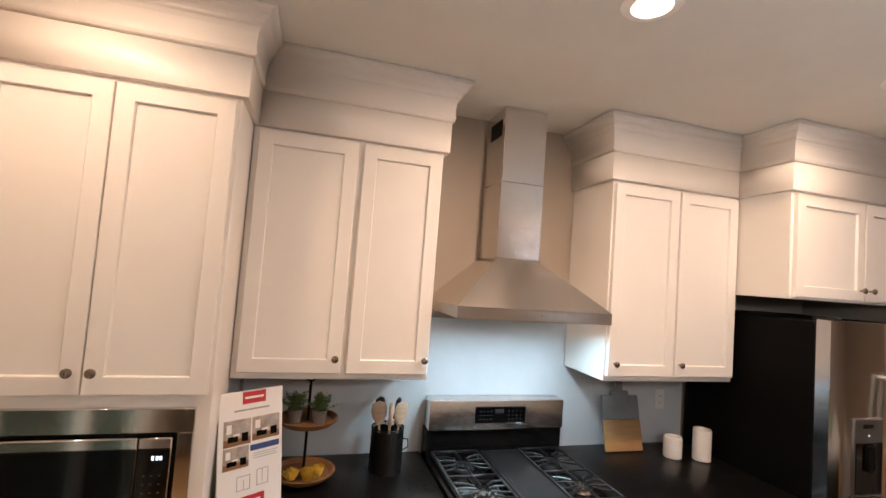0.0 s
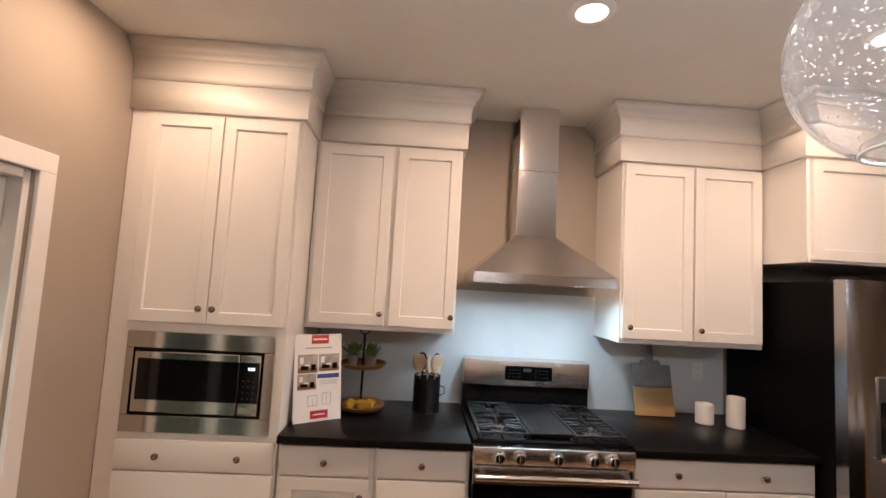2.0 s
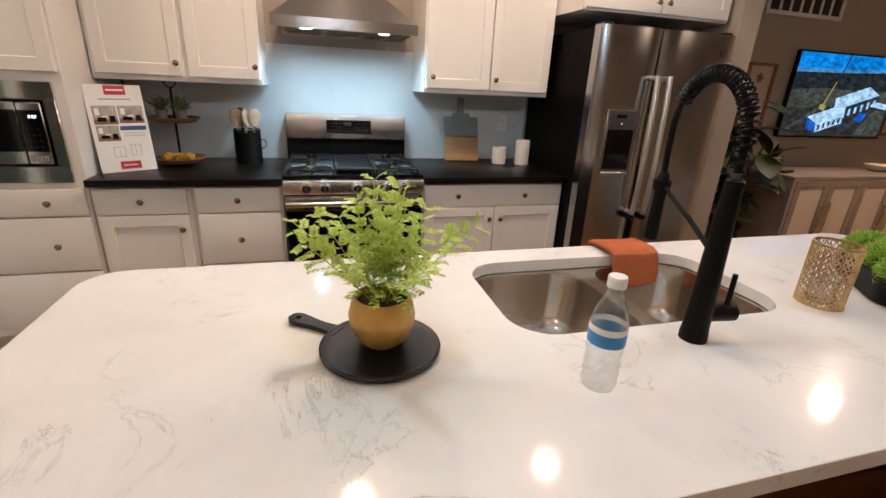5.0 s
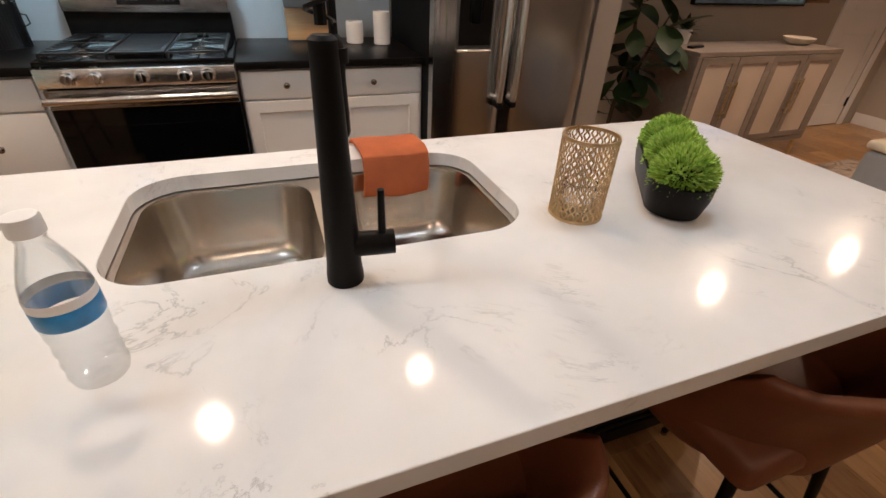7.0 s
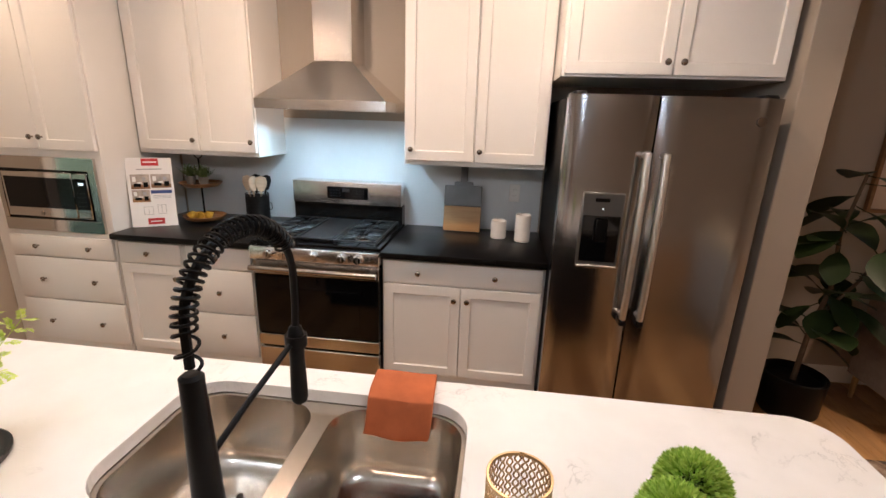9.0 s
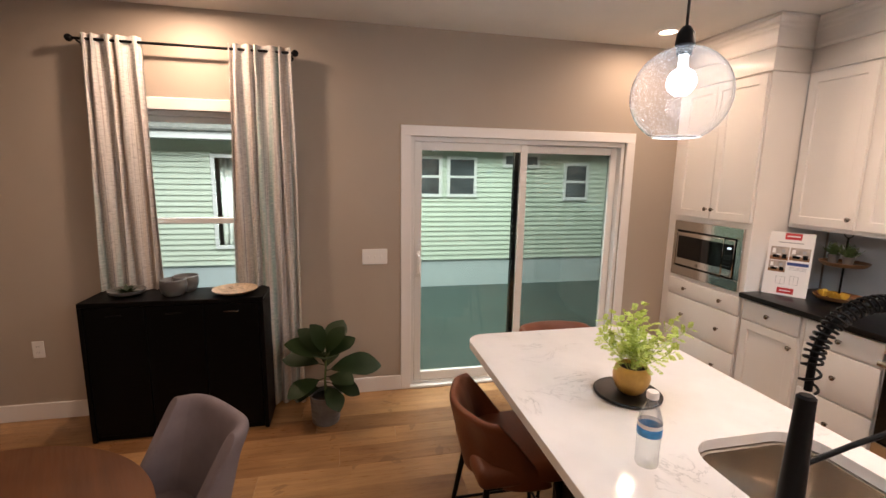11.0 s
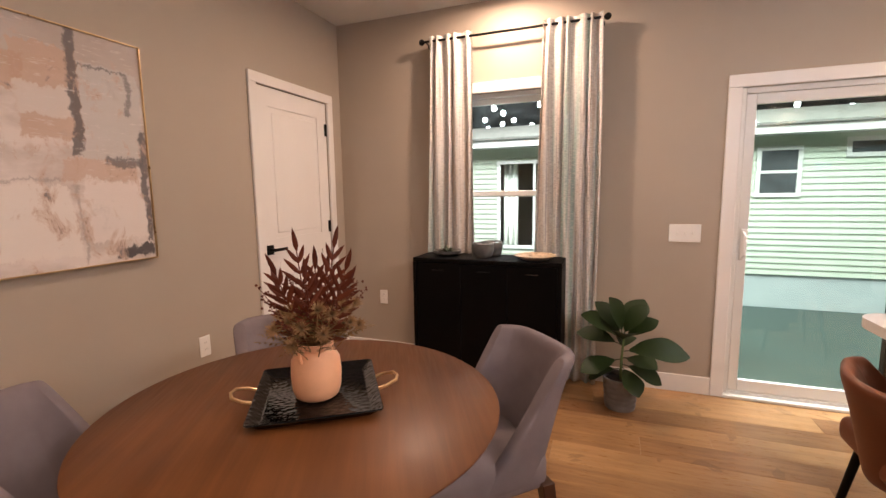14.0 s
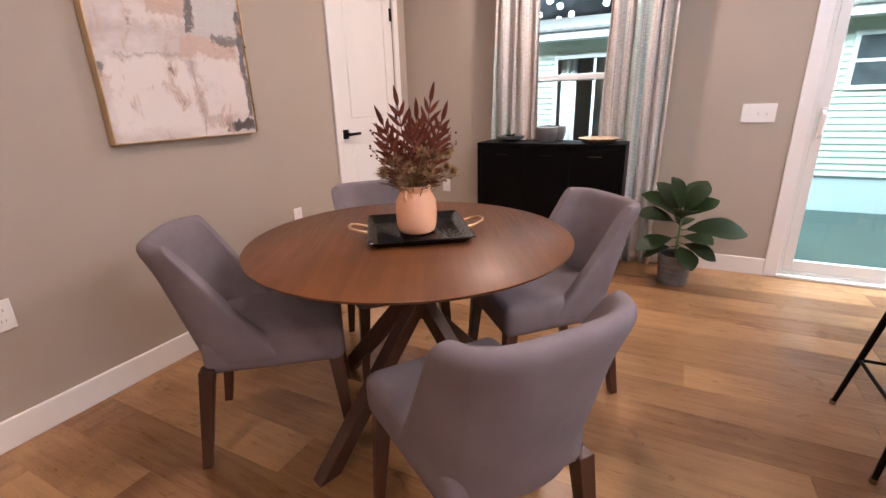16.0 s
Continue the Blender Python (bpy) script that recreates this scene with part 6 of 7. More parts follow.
TT = 0.7385
hammered, ht, hp_ = blank("hammered_black_metal")
hp_.inputs["Base Color"].default_value = (0.004, 0.004, 0.0045, 1)
hp_.inputs["Roughness"].default_value = 0.10
hp_.inputs["Specular IOR Level"].default_value = 0.3
hv = node(ht, "ShaderNodeTexVoronoi", Scale=62.0)
link(ht, coords(ht), hv.inputs["Vector"])
bump(ht, hp_, hv.outputs["Distance"], 0.42, 0.003)
tr_ang = math.degrees(math.atan2(0.275, -0.19))
ty = thing("serving_tray", pose(2.162, -4.420, TT, 0, 0, tr_ang), "black hammered metal tray with gold loop handles", "tray")
bm = B()
hx, hy = 0.175, 0.19
loops = []
for e, z, r in ((-0.022, 0.001, 0.012), (0.0, 0.022, 0.014), (0.006, 0.024, 0.016), (0.004, 0.027, 0.015), (-0.004, 0.024, 0.012), (-0.026, 0.005, 0.010)):
    loops.append([bm.verts.new((x, y, z)) for x, y in rounded(-hx - e, hx + e, -hy - e, hy + e, r, 3)])
for A, C in zip(loops, loops[1:]):
    for k in range(len(A)):
        j = (k + 1) % len(A)
        bm.faces.new((A[k], A[j], C[j], C[k]))
bm.faces.new(loops[-1])
bm.faces.new(loops[0][::-1])
part("pan", bm, hammered, ty)
for sg in (-1, 1):
    bm = B()
    pts = [(sg * (hx + 0.002), -0.045, 0.020), (sg * (hx + 0.03), -0.048, 0.028), (sg * (hx + 0.062), -0.032, 0.036), (sg * (hx + 0.070), 0.0, 0.038), (sg * (hx + 0.062), 0.032, 0.036), (sg * (hx + 0.03), 0.048, 0.028), (sg * (hx + 0.002), 0.045, 0.020)]
    tube(bm, pts, 0.0048, 8)
    part("loop_handle", bm, gold, ty, "gold loop handle")

vs_ = thing("vase", pose(2.166, -4.418, TT + 0.0055), "peach ceramic jar vase with small side lugs", "vase")
bm = B()
prof = [(0, 0), (0.062, 0), (0.072, 0.006), (0.081, 0.03), (0.084, 0.075), (0.080, 0.112), (0.066, 0.134), (0.060, 0.142), (0.062, 0.158), (0.060, 0.163), (0.054, 0.163), (0.053, 0.145), (0.058, 0.13), (0.05, 0.10), (0, 0.09)]
lathe(bm, [(q * 0.89, z * 1.04) for q, z in prof], 48)
part("body", bm, peach, vs_)
for sg in (-1, 1):
    bm = B()
    tube(bm, [(sg * 0.052, 0, 0.160), (sg * 0.068, 0, 0.156), (sg * 0.074, 0, 0.140), (sg * 0.067, 0, 0.124)], 0.0065, 8)
    part("lug", bm, peach, vs_)
dr = thing("dried_bouquet", pose(2.166, -4.418, TT + 0.10), "burgundy palm fronds and dried tan flowers", "dried flowers")
rnd = random.Random(21)
for ax, ay, ln in ((-0.36, 0.10, 0.40), (-0.16, -0.12, 0.47), (0.04, 0.12, 0.40), (0.20, -0.05, 0.48), (0.33, 0.10, 0.41), (-0.44, -0.18, 0.34), (0.02, 0.30, 0.38), (0.10, -0.30, 0.37), (0.44, -0.22, 0.34)):
    bm = B()
    q = Matrix.Rotation(radians(26), 3, "Z") @ Vector((ay, ax, 0))
    d = Vector((q.x, q.y, 1.0)).normalized()
    L = ln * 0.74
    view = Matrix.Rotation(radians(rnd.uniform(-30, 30)), 3, d) @ Vector((0.57, -0.80, 0))
    s = (view - d * view.dot(d)).normalized()
    face = s.cross(d)
    pts = [d * (L * k / 20) + face * (0.05 * L * (k / 20) ** 2) for k in range(21)]
    tube(bm, pts[::4], 0.0019, 5)
    for k in range(6, 20, 2):
        u = (k - 6) / 13
        ll = 0.078 * (0.62 + 0.45 * math.sin(math.pi * (0.22 + 0.72 * u)))
        for sg in (-1, 1):
            way = s * sg * (1.0 - 0.35 * u) + d * (0.40 + 0.85 * u) + face * rnd.uniform(-0.12, 0.12)
            leaf(bm, pts[k], way, face, ll, 0.0150, 0.10, 4, 0.22)
    leaf(bm, pts[-1], d, face, 0.075, 0.017, 0.05, 4, 0.22)
    part("palm_frond", bm, burgundy_leaf, dr, "dark burgundy palm leaf", False, fix=False)
for d in spread_dirs(46, 18, 70, rnd):
    bm = B()
    frond(bm, Vector((d.x * 0.02, d.y * 0.02, 0.055)), d, rnd.uniform(0.10, 0.165), 0.026, 9, 0.34, 0.1, 0.0009)
    part("filler_sprig", bm, filler_leaf, dr, "brown dried filler sprig", False, fix=False)
for d in spread_dirs(9, 30, 62, rnd):
    bm = B()
    tip = Vector((0, 0, 0.05)) + d * rnd.uniform(0.20, 0.25) + Vector((0, 0, 0.03))
    tube(bm, [Vector((0, 0, 0.05)), d * 0.12 + Vector((0, 0, 0.05)), tip], 0.0011, 4)
    for k in range(14):
        c = (d * 0.12 + Vector((0, 0, 0.05))).lerp(tip, 0.25 + 0.75 * k / 13) + Vector((rnd.gauss(0, 0.007), rnd.gauss(0, 0.007), rnd.gauss(0, 0.006)))
        bmesh.ops.create_icosphere(bm, subdivisions=1, radius=rnd.uniform(0.0028, 0.0046), matrix=Matrix.Translation(c))
    part("berry_sprig", bm, burgundy_leaf, dr, "rust berries on a thin stalk", True, fix=False)
for d in spread_dirs(17, 22, 60, rnd):
    bm = B()
    c = d * rnd.uniform(0.13, 0.185) + Vector((0.016, 0.010, 0.055))
    rod(bm, d * 0.02, c, 0.0014, n=4)
    for k in range(150):
        e = Vector((rnd.gauss(0, 1), rnd.gauss(0, 1), rnd.gauss(0, 1))).normalized()
        e = (e + d * 0.7).normalized()
        s = e.cross(Vector((0.3, 0.5, 0.8))).normalized() * 0.0020
        L = rnd.uniform(0.018, 0.036)
        v = [bm.verts.new(p) for p in (c - s, c + s, c + e * L)]
        bm.faces.new(v)
    part("dried_bloom", bm, dried_tan, dr, "tan thistle-like bloom", False, fix=False)

# ---- west wall: sideboard, curtains, plant ----
SBX, SBY0, SBY1, SBH = 0.385, -4.905, -3.872, 0.898
sb = thing("black_sideboard", pose(0, 0, 0), "low black sideboard with three doors beneath the window", "sideboard")
bm = B()
box(bm, 0.075, SBX - 0.02, SBY0 + 0.01, SBY1 - 0.01, 0.0, SBH - 0.03, 0.002)
part("body", bm, black_wood, sb)
bm = B()
box(bm, 0.075, SBX, SBY0, SBY1, SBH - 0.03, SBH, 0.003)
box(bm, 0.075, SBX, SBY0, SBY0 + 0.025, 0.0, SBH - 0.03, 0.002)
box(bm, 0.075, SBX, SBY1 - 0.025, SBY1, 0.0, SBH - 0.03, 0.002)
part("top_and_sides", bm, black_wood, sb)
dw = (SBY1 - SBY0 - 0.056) / 3
for k in range(3):
    ya = SBY0 + 0.028 + k * dw
    bm = B()
    box(bm, SBX - 0.02, SBX - 0.004, ya + 0.002, ya + dw - 0.002, 0.04, SBH - 0.034, 0.002)
    dd = part("door", bm, black_wood, sb)
    bm = B()
    box(bm, SBX - 0.004, SBX + 0.006, ya + dw / 2 - 0.045, ya + dw / 2 + 0.045, SBH - 0.088, SBH - 0.080, 0.002)
    part("pull", bm, nickel if k == 2 else black_matte, dd, "slim metal pull")


def bowl(name, x, y, prof, mt, label, cat, n=36):
    bm = B()
    lathe(bm, prof, n)
    return tagged(part(name, bm, mt, None, m=pose(x, y, SBH + 0.0005)), label, cat)


bowl("low_bowl", 0.225, -4.70, [(0, 0), (0.05, 0), (0.095, 0.020), (0.105, 0.040), (0.100, 0.040), (0.088, 0.022), (0, 0.012)], grey_stoneware, "low grey stoneware bowl with greenery", "bowl")
bm = B()
rnd = random.Random(2)
for d in spread_dirs(26, 10, 70, rnd):
    leaf(bm, Vector((d.x * 0.02, d.y * 0.02, 0.0)), d, Vector((0, 0, 1)), rnd.uniform(0.045, 0.07), 0.03, 0.3, 3)
tagged(part("succulent_sprig", bm, dark_leaf, None, "", False, m=pose(0.225, -4.70, SBH + 0.014), fix=False), "dark green sprig lying in a bowl", "plant")
for x, y in ((0.250, -4.425), (0.150, -4.385)):
    mg = bowl("mug_bowl", x, y, [(0, 0), (0.050, 0), (0.068, 0.02), (0.078, 0.06), (0.076, 0.100), (0.071, 0.104), (0.068, 0.098), (0.070, 0.06), (0.05, 0.02), (0, 0.015)], grey_stoneware, "deep grey stoneware bowl on the sideboard", "bowl")
    tagged(mg, group="stoneware bowls")
bowl("patterned_plate", 0.262, -4.06, [(0, 0), (0.08, 0), (0.125, 0.022), (0.140, 0.030), (0.138, 0.033), (0.118, 0.026), (0.078, 0.008), (0, 0.006)], pattern_plate, "shallow patterned cream plate on the sideboard", "plate", 24)

cr = thing("curtain_rod", pose(0, 0, 0), "thin black curtain rod with ball ends", "curtain rod")
bm = B()
rod(bm, (0.085, -4.915, 2.445), (0.085, -3.665, 2.445), 0.0085, n=12)
part("pole", bm, black_matte, cr)
for yy in (-4.93, -3.65):
    bm = B()
    bmesh.ops.create_icosphere(bm, subdivisions=3, radius=0.022, matrix=Matrix.Translation((0.085, yy, 2.445)))
    part("finial", bm, black_matte, cr)
for yy in (-4.89, -3.69):
    bm = B()
    tube(bm, [(0.001, yy, 2.43), (0.05, yy, 2.43), (0.085, yy, 2.434)], 0.006, 8)
    rod(bm, (0.001, yy, 2.43), (0.006, yy, 2.43), 0.022, n=14)
    part("bracket", bm, black_matte, cr)


def curtain(y0, y1, z0, folds, phase, spread, lab):
    bm = B()
    ny, nz = folds * 10, 26
    rows = []
    for i in range(nz + 1):
        v = i / nz
        z = 2.478 - (2.478 - z0) * v
        row = []
        for j in range(ny + 1):
            u = j / ny
            amp = 0.015 + 0.010 * min(1, v * 1.5)
            ph = 2 * math.pi * folds * u + phase + 1.0 * math.sin(2.2 * v + 5.0 * u) + 0.6 * math.sin(13.0 * u + phase)
            ya, yb = y0 - spread * v * 0.8, y1 + spread * v * 0.5
            y = ya + (yb - ya) * u + 0.010 * math.sin(ph * 0.5 + 4 * v)
            x = 0.085 + amp * math.sin(ph) + 0.008 * math.sin(5 * v + 9 * u)
            if v < 0.05:
                x = 0.085 + 0.017 * math.sin(ph)
            row.append(bm.verts.new((max(0.022, x), y, z)))
        rows.append(row)
    for A, C in zip(rows, rows[1:]):
        for j in range(ny):
            bm.faces.new((A[j], A[j + 1], C[j + 1], C[j]))
    ob = tagged(part("curtain", bm, curtain_cloth), lab, "curtain", "curtains")
    md = ob.modifiers.new("thickness", "SOLIDIFY")
    md.thickness = 0.0025


curtain(-4.868, -4.548, 0.012, 5, 0.4, 0.055, "streaked grey and cream curtain hanging in folds")
curtain(-4.062, -3.680, 0.012, 6, 1.7, 0.05, "streaked grey, teal and tan curtain in folds")


def ribbed_pot(par, r, h, mt):
    bm = B()
    prof = [(0, 0.0), (r * 0.84, 0.0)]
    for k in range(24):
        u = k / 23
        prof.append((r * (0.86 + 0.13 * u) + 0.0022 * (1 if (k // 2) % 2 else -0.3), 0.004 + (h - 0.010) * u))
    prof += [(r, h), (r * 0.92, h), (r * 0.90, h - 0.03), (0, h - 0.03)]
    lathe(bm, prof, 40)
    part("pot", bm, mt, par)
    bm = B()
    lathe(bm, [(r * 0.9, h - 0.029), (r * 0.4, h - 0.022), (0, h - 0.02)], 20)
    part("soil", bm, soil, par)


fp = thing("fiddle_leaf_plant", pose(0.365, -3.505, 0), "small fiddle-leaf plant in a ribbed grey pot", "potted plant")
ribbed_pot(fp, 0.105, 0.20, grey_stoneware)
bm = B()
tube(bm, [(0, 0, 0.17), (0.01, 0.0, 0.30), (-0.005, 0.01, 0.46)], lambda u: 0.010 - 0.004 * u, 8)
part("stem", bm, stem_green, fp)
rnd = random.Random(14)
# azimuth, tilt above the level, length, height on the stem
for az, el, ln, zz in ((88, 12, 0.36, 0.36), (100, 42, 0.22, 0.43), (70, 66, 0.22, 0.45), (-65, 42, 0.27, 0.44), (-88, 22, 0.25, 0.40), (-60, -4, 0.24, 0.31), (-100, -18, 0.20, 0.25), (25, -16, 0.21, 0.27), (45, 14, 0.22, 0.32), (5, 40, 0.25, 0.42), (170, 20, 0.22, 0.36), (-20, 70, 0.24, 0.46), (130, 60, 0.26, 0.45), (-130, 40, 0.25, 0.42), (75, -10, 0.22, 0.28), (-75, 62, 0.24, 0.45)):
    a, e = radians(az), radians(el)
    d = Vector((math.cos(a) * math.cos(e), math.sin(a) * math.cos(e), math.sin(e)))
    bm = B()
    b0 = Vector((0, 0, zz))
    tube(bm, [b0, b0 + d * 0.05], 0.003, 5)
    leaf(bm, b0 + d * 0.045, d, Vector((0.4, 0.05, 0.9)), ln * 0.90, ln * 0.58, 0.28, 10, 0.20, True)
    part("leaf", bm, dark_leaf, fp, "", True, fix=False)

# ---- painting ----
pc = thing("abstract_painting", pose(1.705, S_ + 0.001, 1.055), "framed abstract painting in blush, grey and charcoal", "painting")
bm = B()
box(bm, 0.006, 0.736, 0.006, 0.030, 0.006, 0.978)
part("canvas", bm, canvas, pc, "brushed blocks of white, blush and grey", False)
bm = B()
for a, b, c, d in ((0, 0.742, 0, 0.006), (0, 0.742, 0.978, 0.984), (0, 0.006, 0.006, 0.978), (0.736, 0.742, 0.006, 0.978)):
    box(bm, a, b, 0, 0.040, c, d, 0.001)
part("frame", bm, gold, pc, "thin gold frame")

# ---- living side ----
ls = thing("oak_sideboard", pose(5.345, -0.155, 0), "greywashed sideboard with four beige doors and gold pulls", "sideboard")
LW, LD, L0, L1 = 1.475, -0.445, 0.165, 0.88
bm = B()
box(bm, 0.02, LW - 0.02, LD + 0.02, 0, L0, L1 - 0.03)
part("body", bm, grey_wood, ls)
bm = B()
box(bm, 0, LW, LD, 0, L1 - 0.03, L1, 0.003)
part("top", bm, grey_wood, ls)
bm = B()
for x0, x1 in ((0, 0.035), (LW - 0.035, LW)):
    box(bm, x0, x1, LD, 0, L0, L1 - 0.03, 0.002)
box(bm, 0.035, LW - 0.035, LD, LD + 0.03, L0, L0 + 0.04)
part("case", bm, grey_wood, ls)
for lx in (0.04, LW - 0.04):
    for ly in (LD + 0.03, -0.03):
        bm = B()
        rod(bm, (lx, ly, 0), (lx, ly, L0), 0.012, 0.018, 8)
        part("leg", bm, gold, ls, "slim gold leg")
dwid = (LW - 0.07) / 4
for k in range(4):
    bm = B()
    x0 = 0.035 + k * dwid
    z0, z1 = L0 + 0.044, L1 - 0.034
    for a, b, c, d in ((x0 + 0.002, x0 + 0.055, z0, z1), (x0 + dwid - 0.055, x0 + dwid - 0.002, z0, z1), (x0 + 0.055, x0 + dwid - 0.055, z0, z0 + 0.045), (x0 + 0.055, x0 + dwid - 0.055, z1 - 0.045, z1)):
        box(bm, a, b, LD - 0.004, LD + 0.016, c, d, 0.001)
    dd = part("door", bm, grey_wood, ls)
    bm = B()
    box(bm, x0 + 0.055, x0 + dwid - 0.055, LD + 0.004, LD + 0.018, z0 + 0.045, z1 - 0.045)
    part("door_panel", bm, beige_panel, dd, "beige woven panel")
    bm = B()
    hx_ = x0 + (dwid - 0.028 if k % 2 == 0 else 0.028)
    rod(bm, (hx_, LD - 0.030, 0.42), (hx_, LD - 0.030, 0.68), 0.007, n=8)
    for hz in (0.45, 0.65):
        rod(bm, (hx_, LD - 0.004, hz), (hx_, LD - 0.030, hz), 0.005, n=6)
    part("pull", bm, gold, dd, "long gold pull")

tv = thing("television", pose(5.715, -0.025, 1.125), "wall-mounted flat television showing a building site", "television")
TW, TH = 1.24, 0.695
bm = B()
box(bm, 0, TW, -0.035, 0.0, 0, TH, 0.004)
part("case", bm, black_matte, tv)
bm = B()
box(bm, 0.30, 0.94, 0.0, 0.024, 0.15, 0.55)
part("wall_mount", bm, black_matte, tv)
bm = B()
box(bm, 0.012, TW - 0.012, -0.0365, -0.0352, 0.012, TH - 0.012)
scn = part("screen", bm, black_gloss, tv, "lit screen with a building yard", False)


def field(kind, depth, *uv):
    """A flat patch of the picture; corners in shares of the screen's width and height."""
    bm = B()
    w_, h_ = TW - 0.028, TH - 0.028
    lo = [bm.verts.new((0.014 + u * w_, -0.0366 - 0.00012 * depth, 0.014 + v * h_)) for u, v in uv]
    bm.faces.new(lo)
    bmesh.ops.solidify(bm, geom=bm.faces[:], thickness=0.00008)
    part("picture_field", bm, SCREEN[kind], scn, "", False)


field("sky", 1, (0, 0.80), (1, 0.84), (1, 1), (0, 1))
field("haze", 2, (0, 0.77), (0.5, 0.79), (1, 0.83), (1, 0.87), (0.4, 0.83), (0, 0.82))
field("hills", 1, (0, 0.55), (1, 0.60), (1, 0.84), (0.7, 0.80), (0.45, 0.81), (0.2, 0.77), (0, 0.78))
field("field", 2, (0, 0.34), (1, 0.42), (1, 0.60), (0.6, 0.58), (0.3, 0.60), (0, 0.56))
field("yard", 1, (0, 0), (1, 0), (1, 0.42), (0.5, 0.40), (0, 0.34))
field("field", 3, (0, 0.05), (0.05, 0.05), (0.42, 0.44), (0.38, 0.46))
field("yard", 4, (0, 0.12), (0.02, 0.10), (0.36, 0.44), (0.33, 0.46))
field("field", 3, (0.72, 0.02), (0.98, 0.02), (0.98, 0.34), (0.86, 0.36))
for dx, dy, k in ((0.0, 0.0, 1.0), (0.22, 0.19, 1.25)):
    def at_(u, v):
        return (0.22 + dx + u * k, 0.04 + dy + v * k)
    field("white", 3, at_(0.0, 0.20), at_(0.10, 0.12), at_(0.34, 0.25), at_(0.24, 0.33))
    field("blue" if k == 1.0 else "white", 4, at_(0.0, 0.20), at_(0.015, 0.05), at_(0.11, 0.0), at_(0.10, 0.12))
    field("white" if k == 1.0 else "shade", 4, at_(0.10, 0.12), at_(0.11, 0.0), at_(0.35, 0.13), at_(0.34, 0.25))
    for q in range(5):
        u = 0.125 + 0.045 * q
        field("shade" if k == 1.0 else "white", 5, at_(u, 0.115 + 0.54 * (u - 0.125) - 0.02), at_(u + 0.004, 0.028 + 0.54 * (u - 0.125)), at_(u + 0.022, 0.040 + 0.54 * (u - 0.125)), at_(u + 0.018, 0.125 + 0.54 * (u - 0.125) - 0.02))
field("blue", 5, (0.68, 0.22), (0.76, 0.18), (0.80, 0.30), (0.74, 0.33))
field("shade", 5, (0.46, 0.06), (0.66, 0.14), (0.68, 0.20), (0.50, 0.12))
field("white", 5, (0.80, 0.40), (0.98, 0.36), (0.97, 0.43), (0.84, 0.46))
field("yellow", 6, (0.30, 0.34), (0.36, 0.32), (0.37, 0.38), (0.31, 0.40))
field("yellow", 6, (0.325, 0.38), (0.34, 0.38), (0.405, 0.68), (0.395, 0.68))
field("shade", 6, (0.40, 0.66), (0.41, 0.66), (0.47, 1.0), (0.455, 1.0))

for x0, bp in ((5.27, 1.165), (7.005, 1.15)):
    fa = thing("framed_print", pose(x0, -0.002, bp), "tall wood-framed botanical print", "framed print", "prints beside the television")
    bm = B()
    w_, h_ = 0.29, 0.535
    for a, b, c, d in ((0, w_, 0, 0.022), (0, w_, h_ - 0.022, h_), (0, 0.022, 0.022, h_ - 0.022), (w_ - 0.022, w_, 0.022, h_ - 0.022)):
        box(bm, a, b, -0.03, 0, c, d, 0.002)
    part("frame", bm, tray_wood, fa)
    bm = B()
    box(bm, 0.022, w_ - 0.022, -0.010, 0, 0.022, h_ - 0.022)
    sh = part("mat", bm, beige_panel, fa)
    for k in range(3):
        bm = B()
        for j in range(7):
            a = 2 * math.pi * j / 7
            leaf(bm, Vector((w_ / 2, -0.0115, 0.12 + k * 0.15)), Vector((math.cos(a), 0, math.sin(a))), Vector((0, -1, 0)), 0.05, 0.022, 0.0, 2, 0.02)
        part("pressed_leaf", bm, filler_leaf, sh, "", False, fix=False)
bm = B()
box(bm, 7.10, 7.22, -0.062, -0.034, 1.19, 1.30, 0.006)
tagged(part("wall_thermostat", bm, plastic_white), "white wall device beside the print", "thermostat")

vt = thing("return_air_vent", pose(5.30, -0.002, 2.055), "white return-air grille with dark slots", "vent")
bm = B()
for a, b, c, d in ((0, 0.80, 0, 0.03), (0, 0.80, 0.155, 0.185), (0, 0.03, 0.03, 0.155), (0.77, 0.80, 0.03, 0.155)):
    box(bm, a, b, -0.014, 0, c, d, 0.002)
for k in range(1, 7):
    box(bm, 0.03 + k * 0.1057 - 0.009, 0.03 + k * 0.1057 + 0.009, -0.012, 0, 0.03, 0.155)
part("grille", bm, trim_white, vt)
# flat sheet on the wall; the duct's darkness is put into its colour
bm = B()
box(bm, 0.03, 0.77, -0.003, 0.0, 0.03, 0.155)
part("backing", bm, void_shade, vt)

bm = B()
lathe(bm, [(0, 0), (0.05, 0), (0.10, 0.028), (0.115, 0.052), (0.110, 0.053), (0.09, 0.032), (0, 0.012)], 28)
tagged(part("shallow_bowl", bm, throw_cloth, None, m=pose(6.60, -0.37, 0.8805)), "shallow cream bowl on the greywashed sideboard", "bowl")
bm = B()
box(bm, -0.08, 0.08, -0.022, 0.022, 0, 0.016, 0.004)
tagged(part("remote_control", bm, black_matte, None, m=pose(5.48, -0.42, 0.8805, 0, 0, 15)), "black remote control on the sideboard", "remote control")
sp = thing("small_plant", pose(5.52, -0.24, 0.8805), "small trailing plant in a white pot", "potted plant")
bm = B()
lathe(bm, [(0, 0), (0.045, 0), (0.055, 0.10), (0.050, 0.10), (0.048, 0.085), (0, 0.085)], 24)
part("pot", bm, plastic_white, sp)
bm = B()
rnd = random.Random(8)
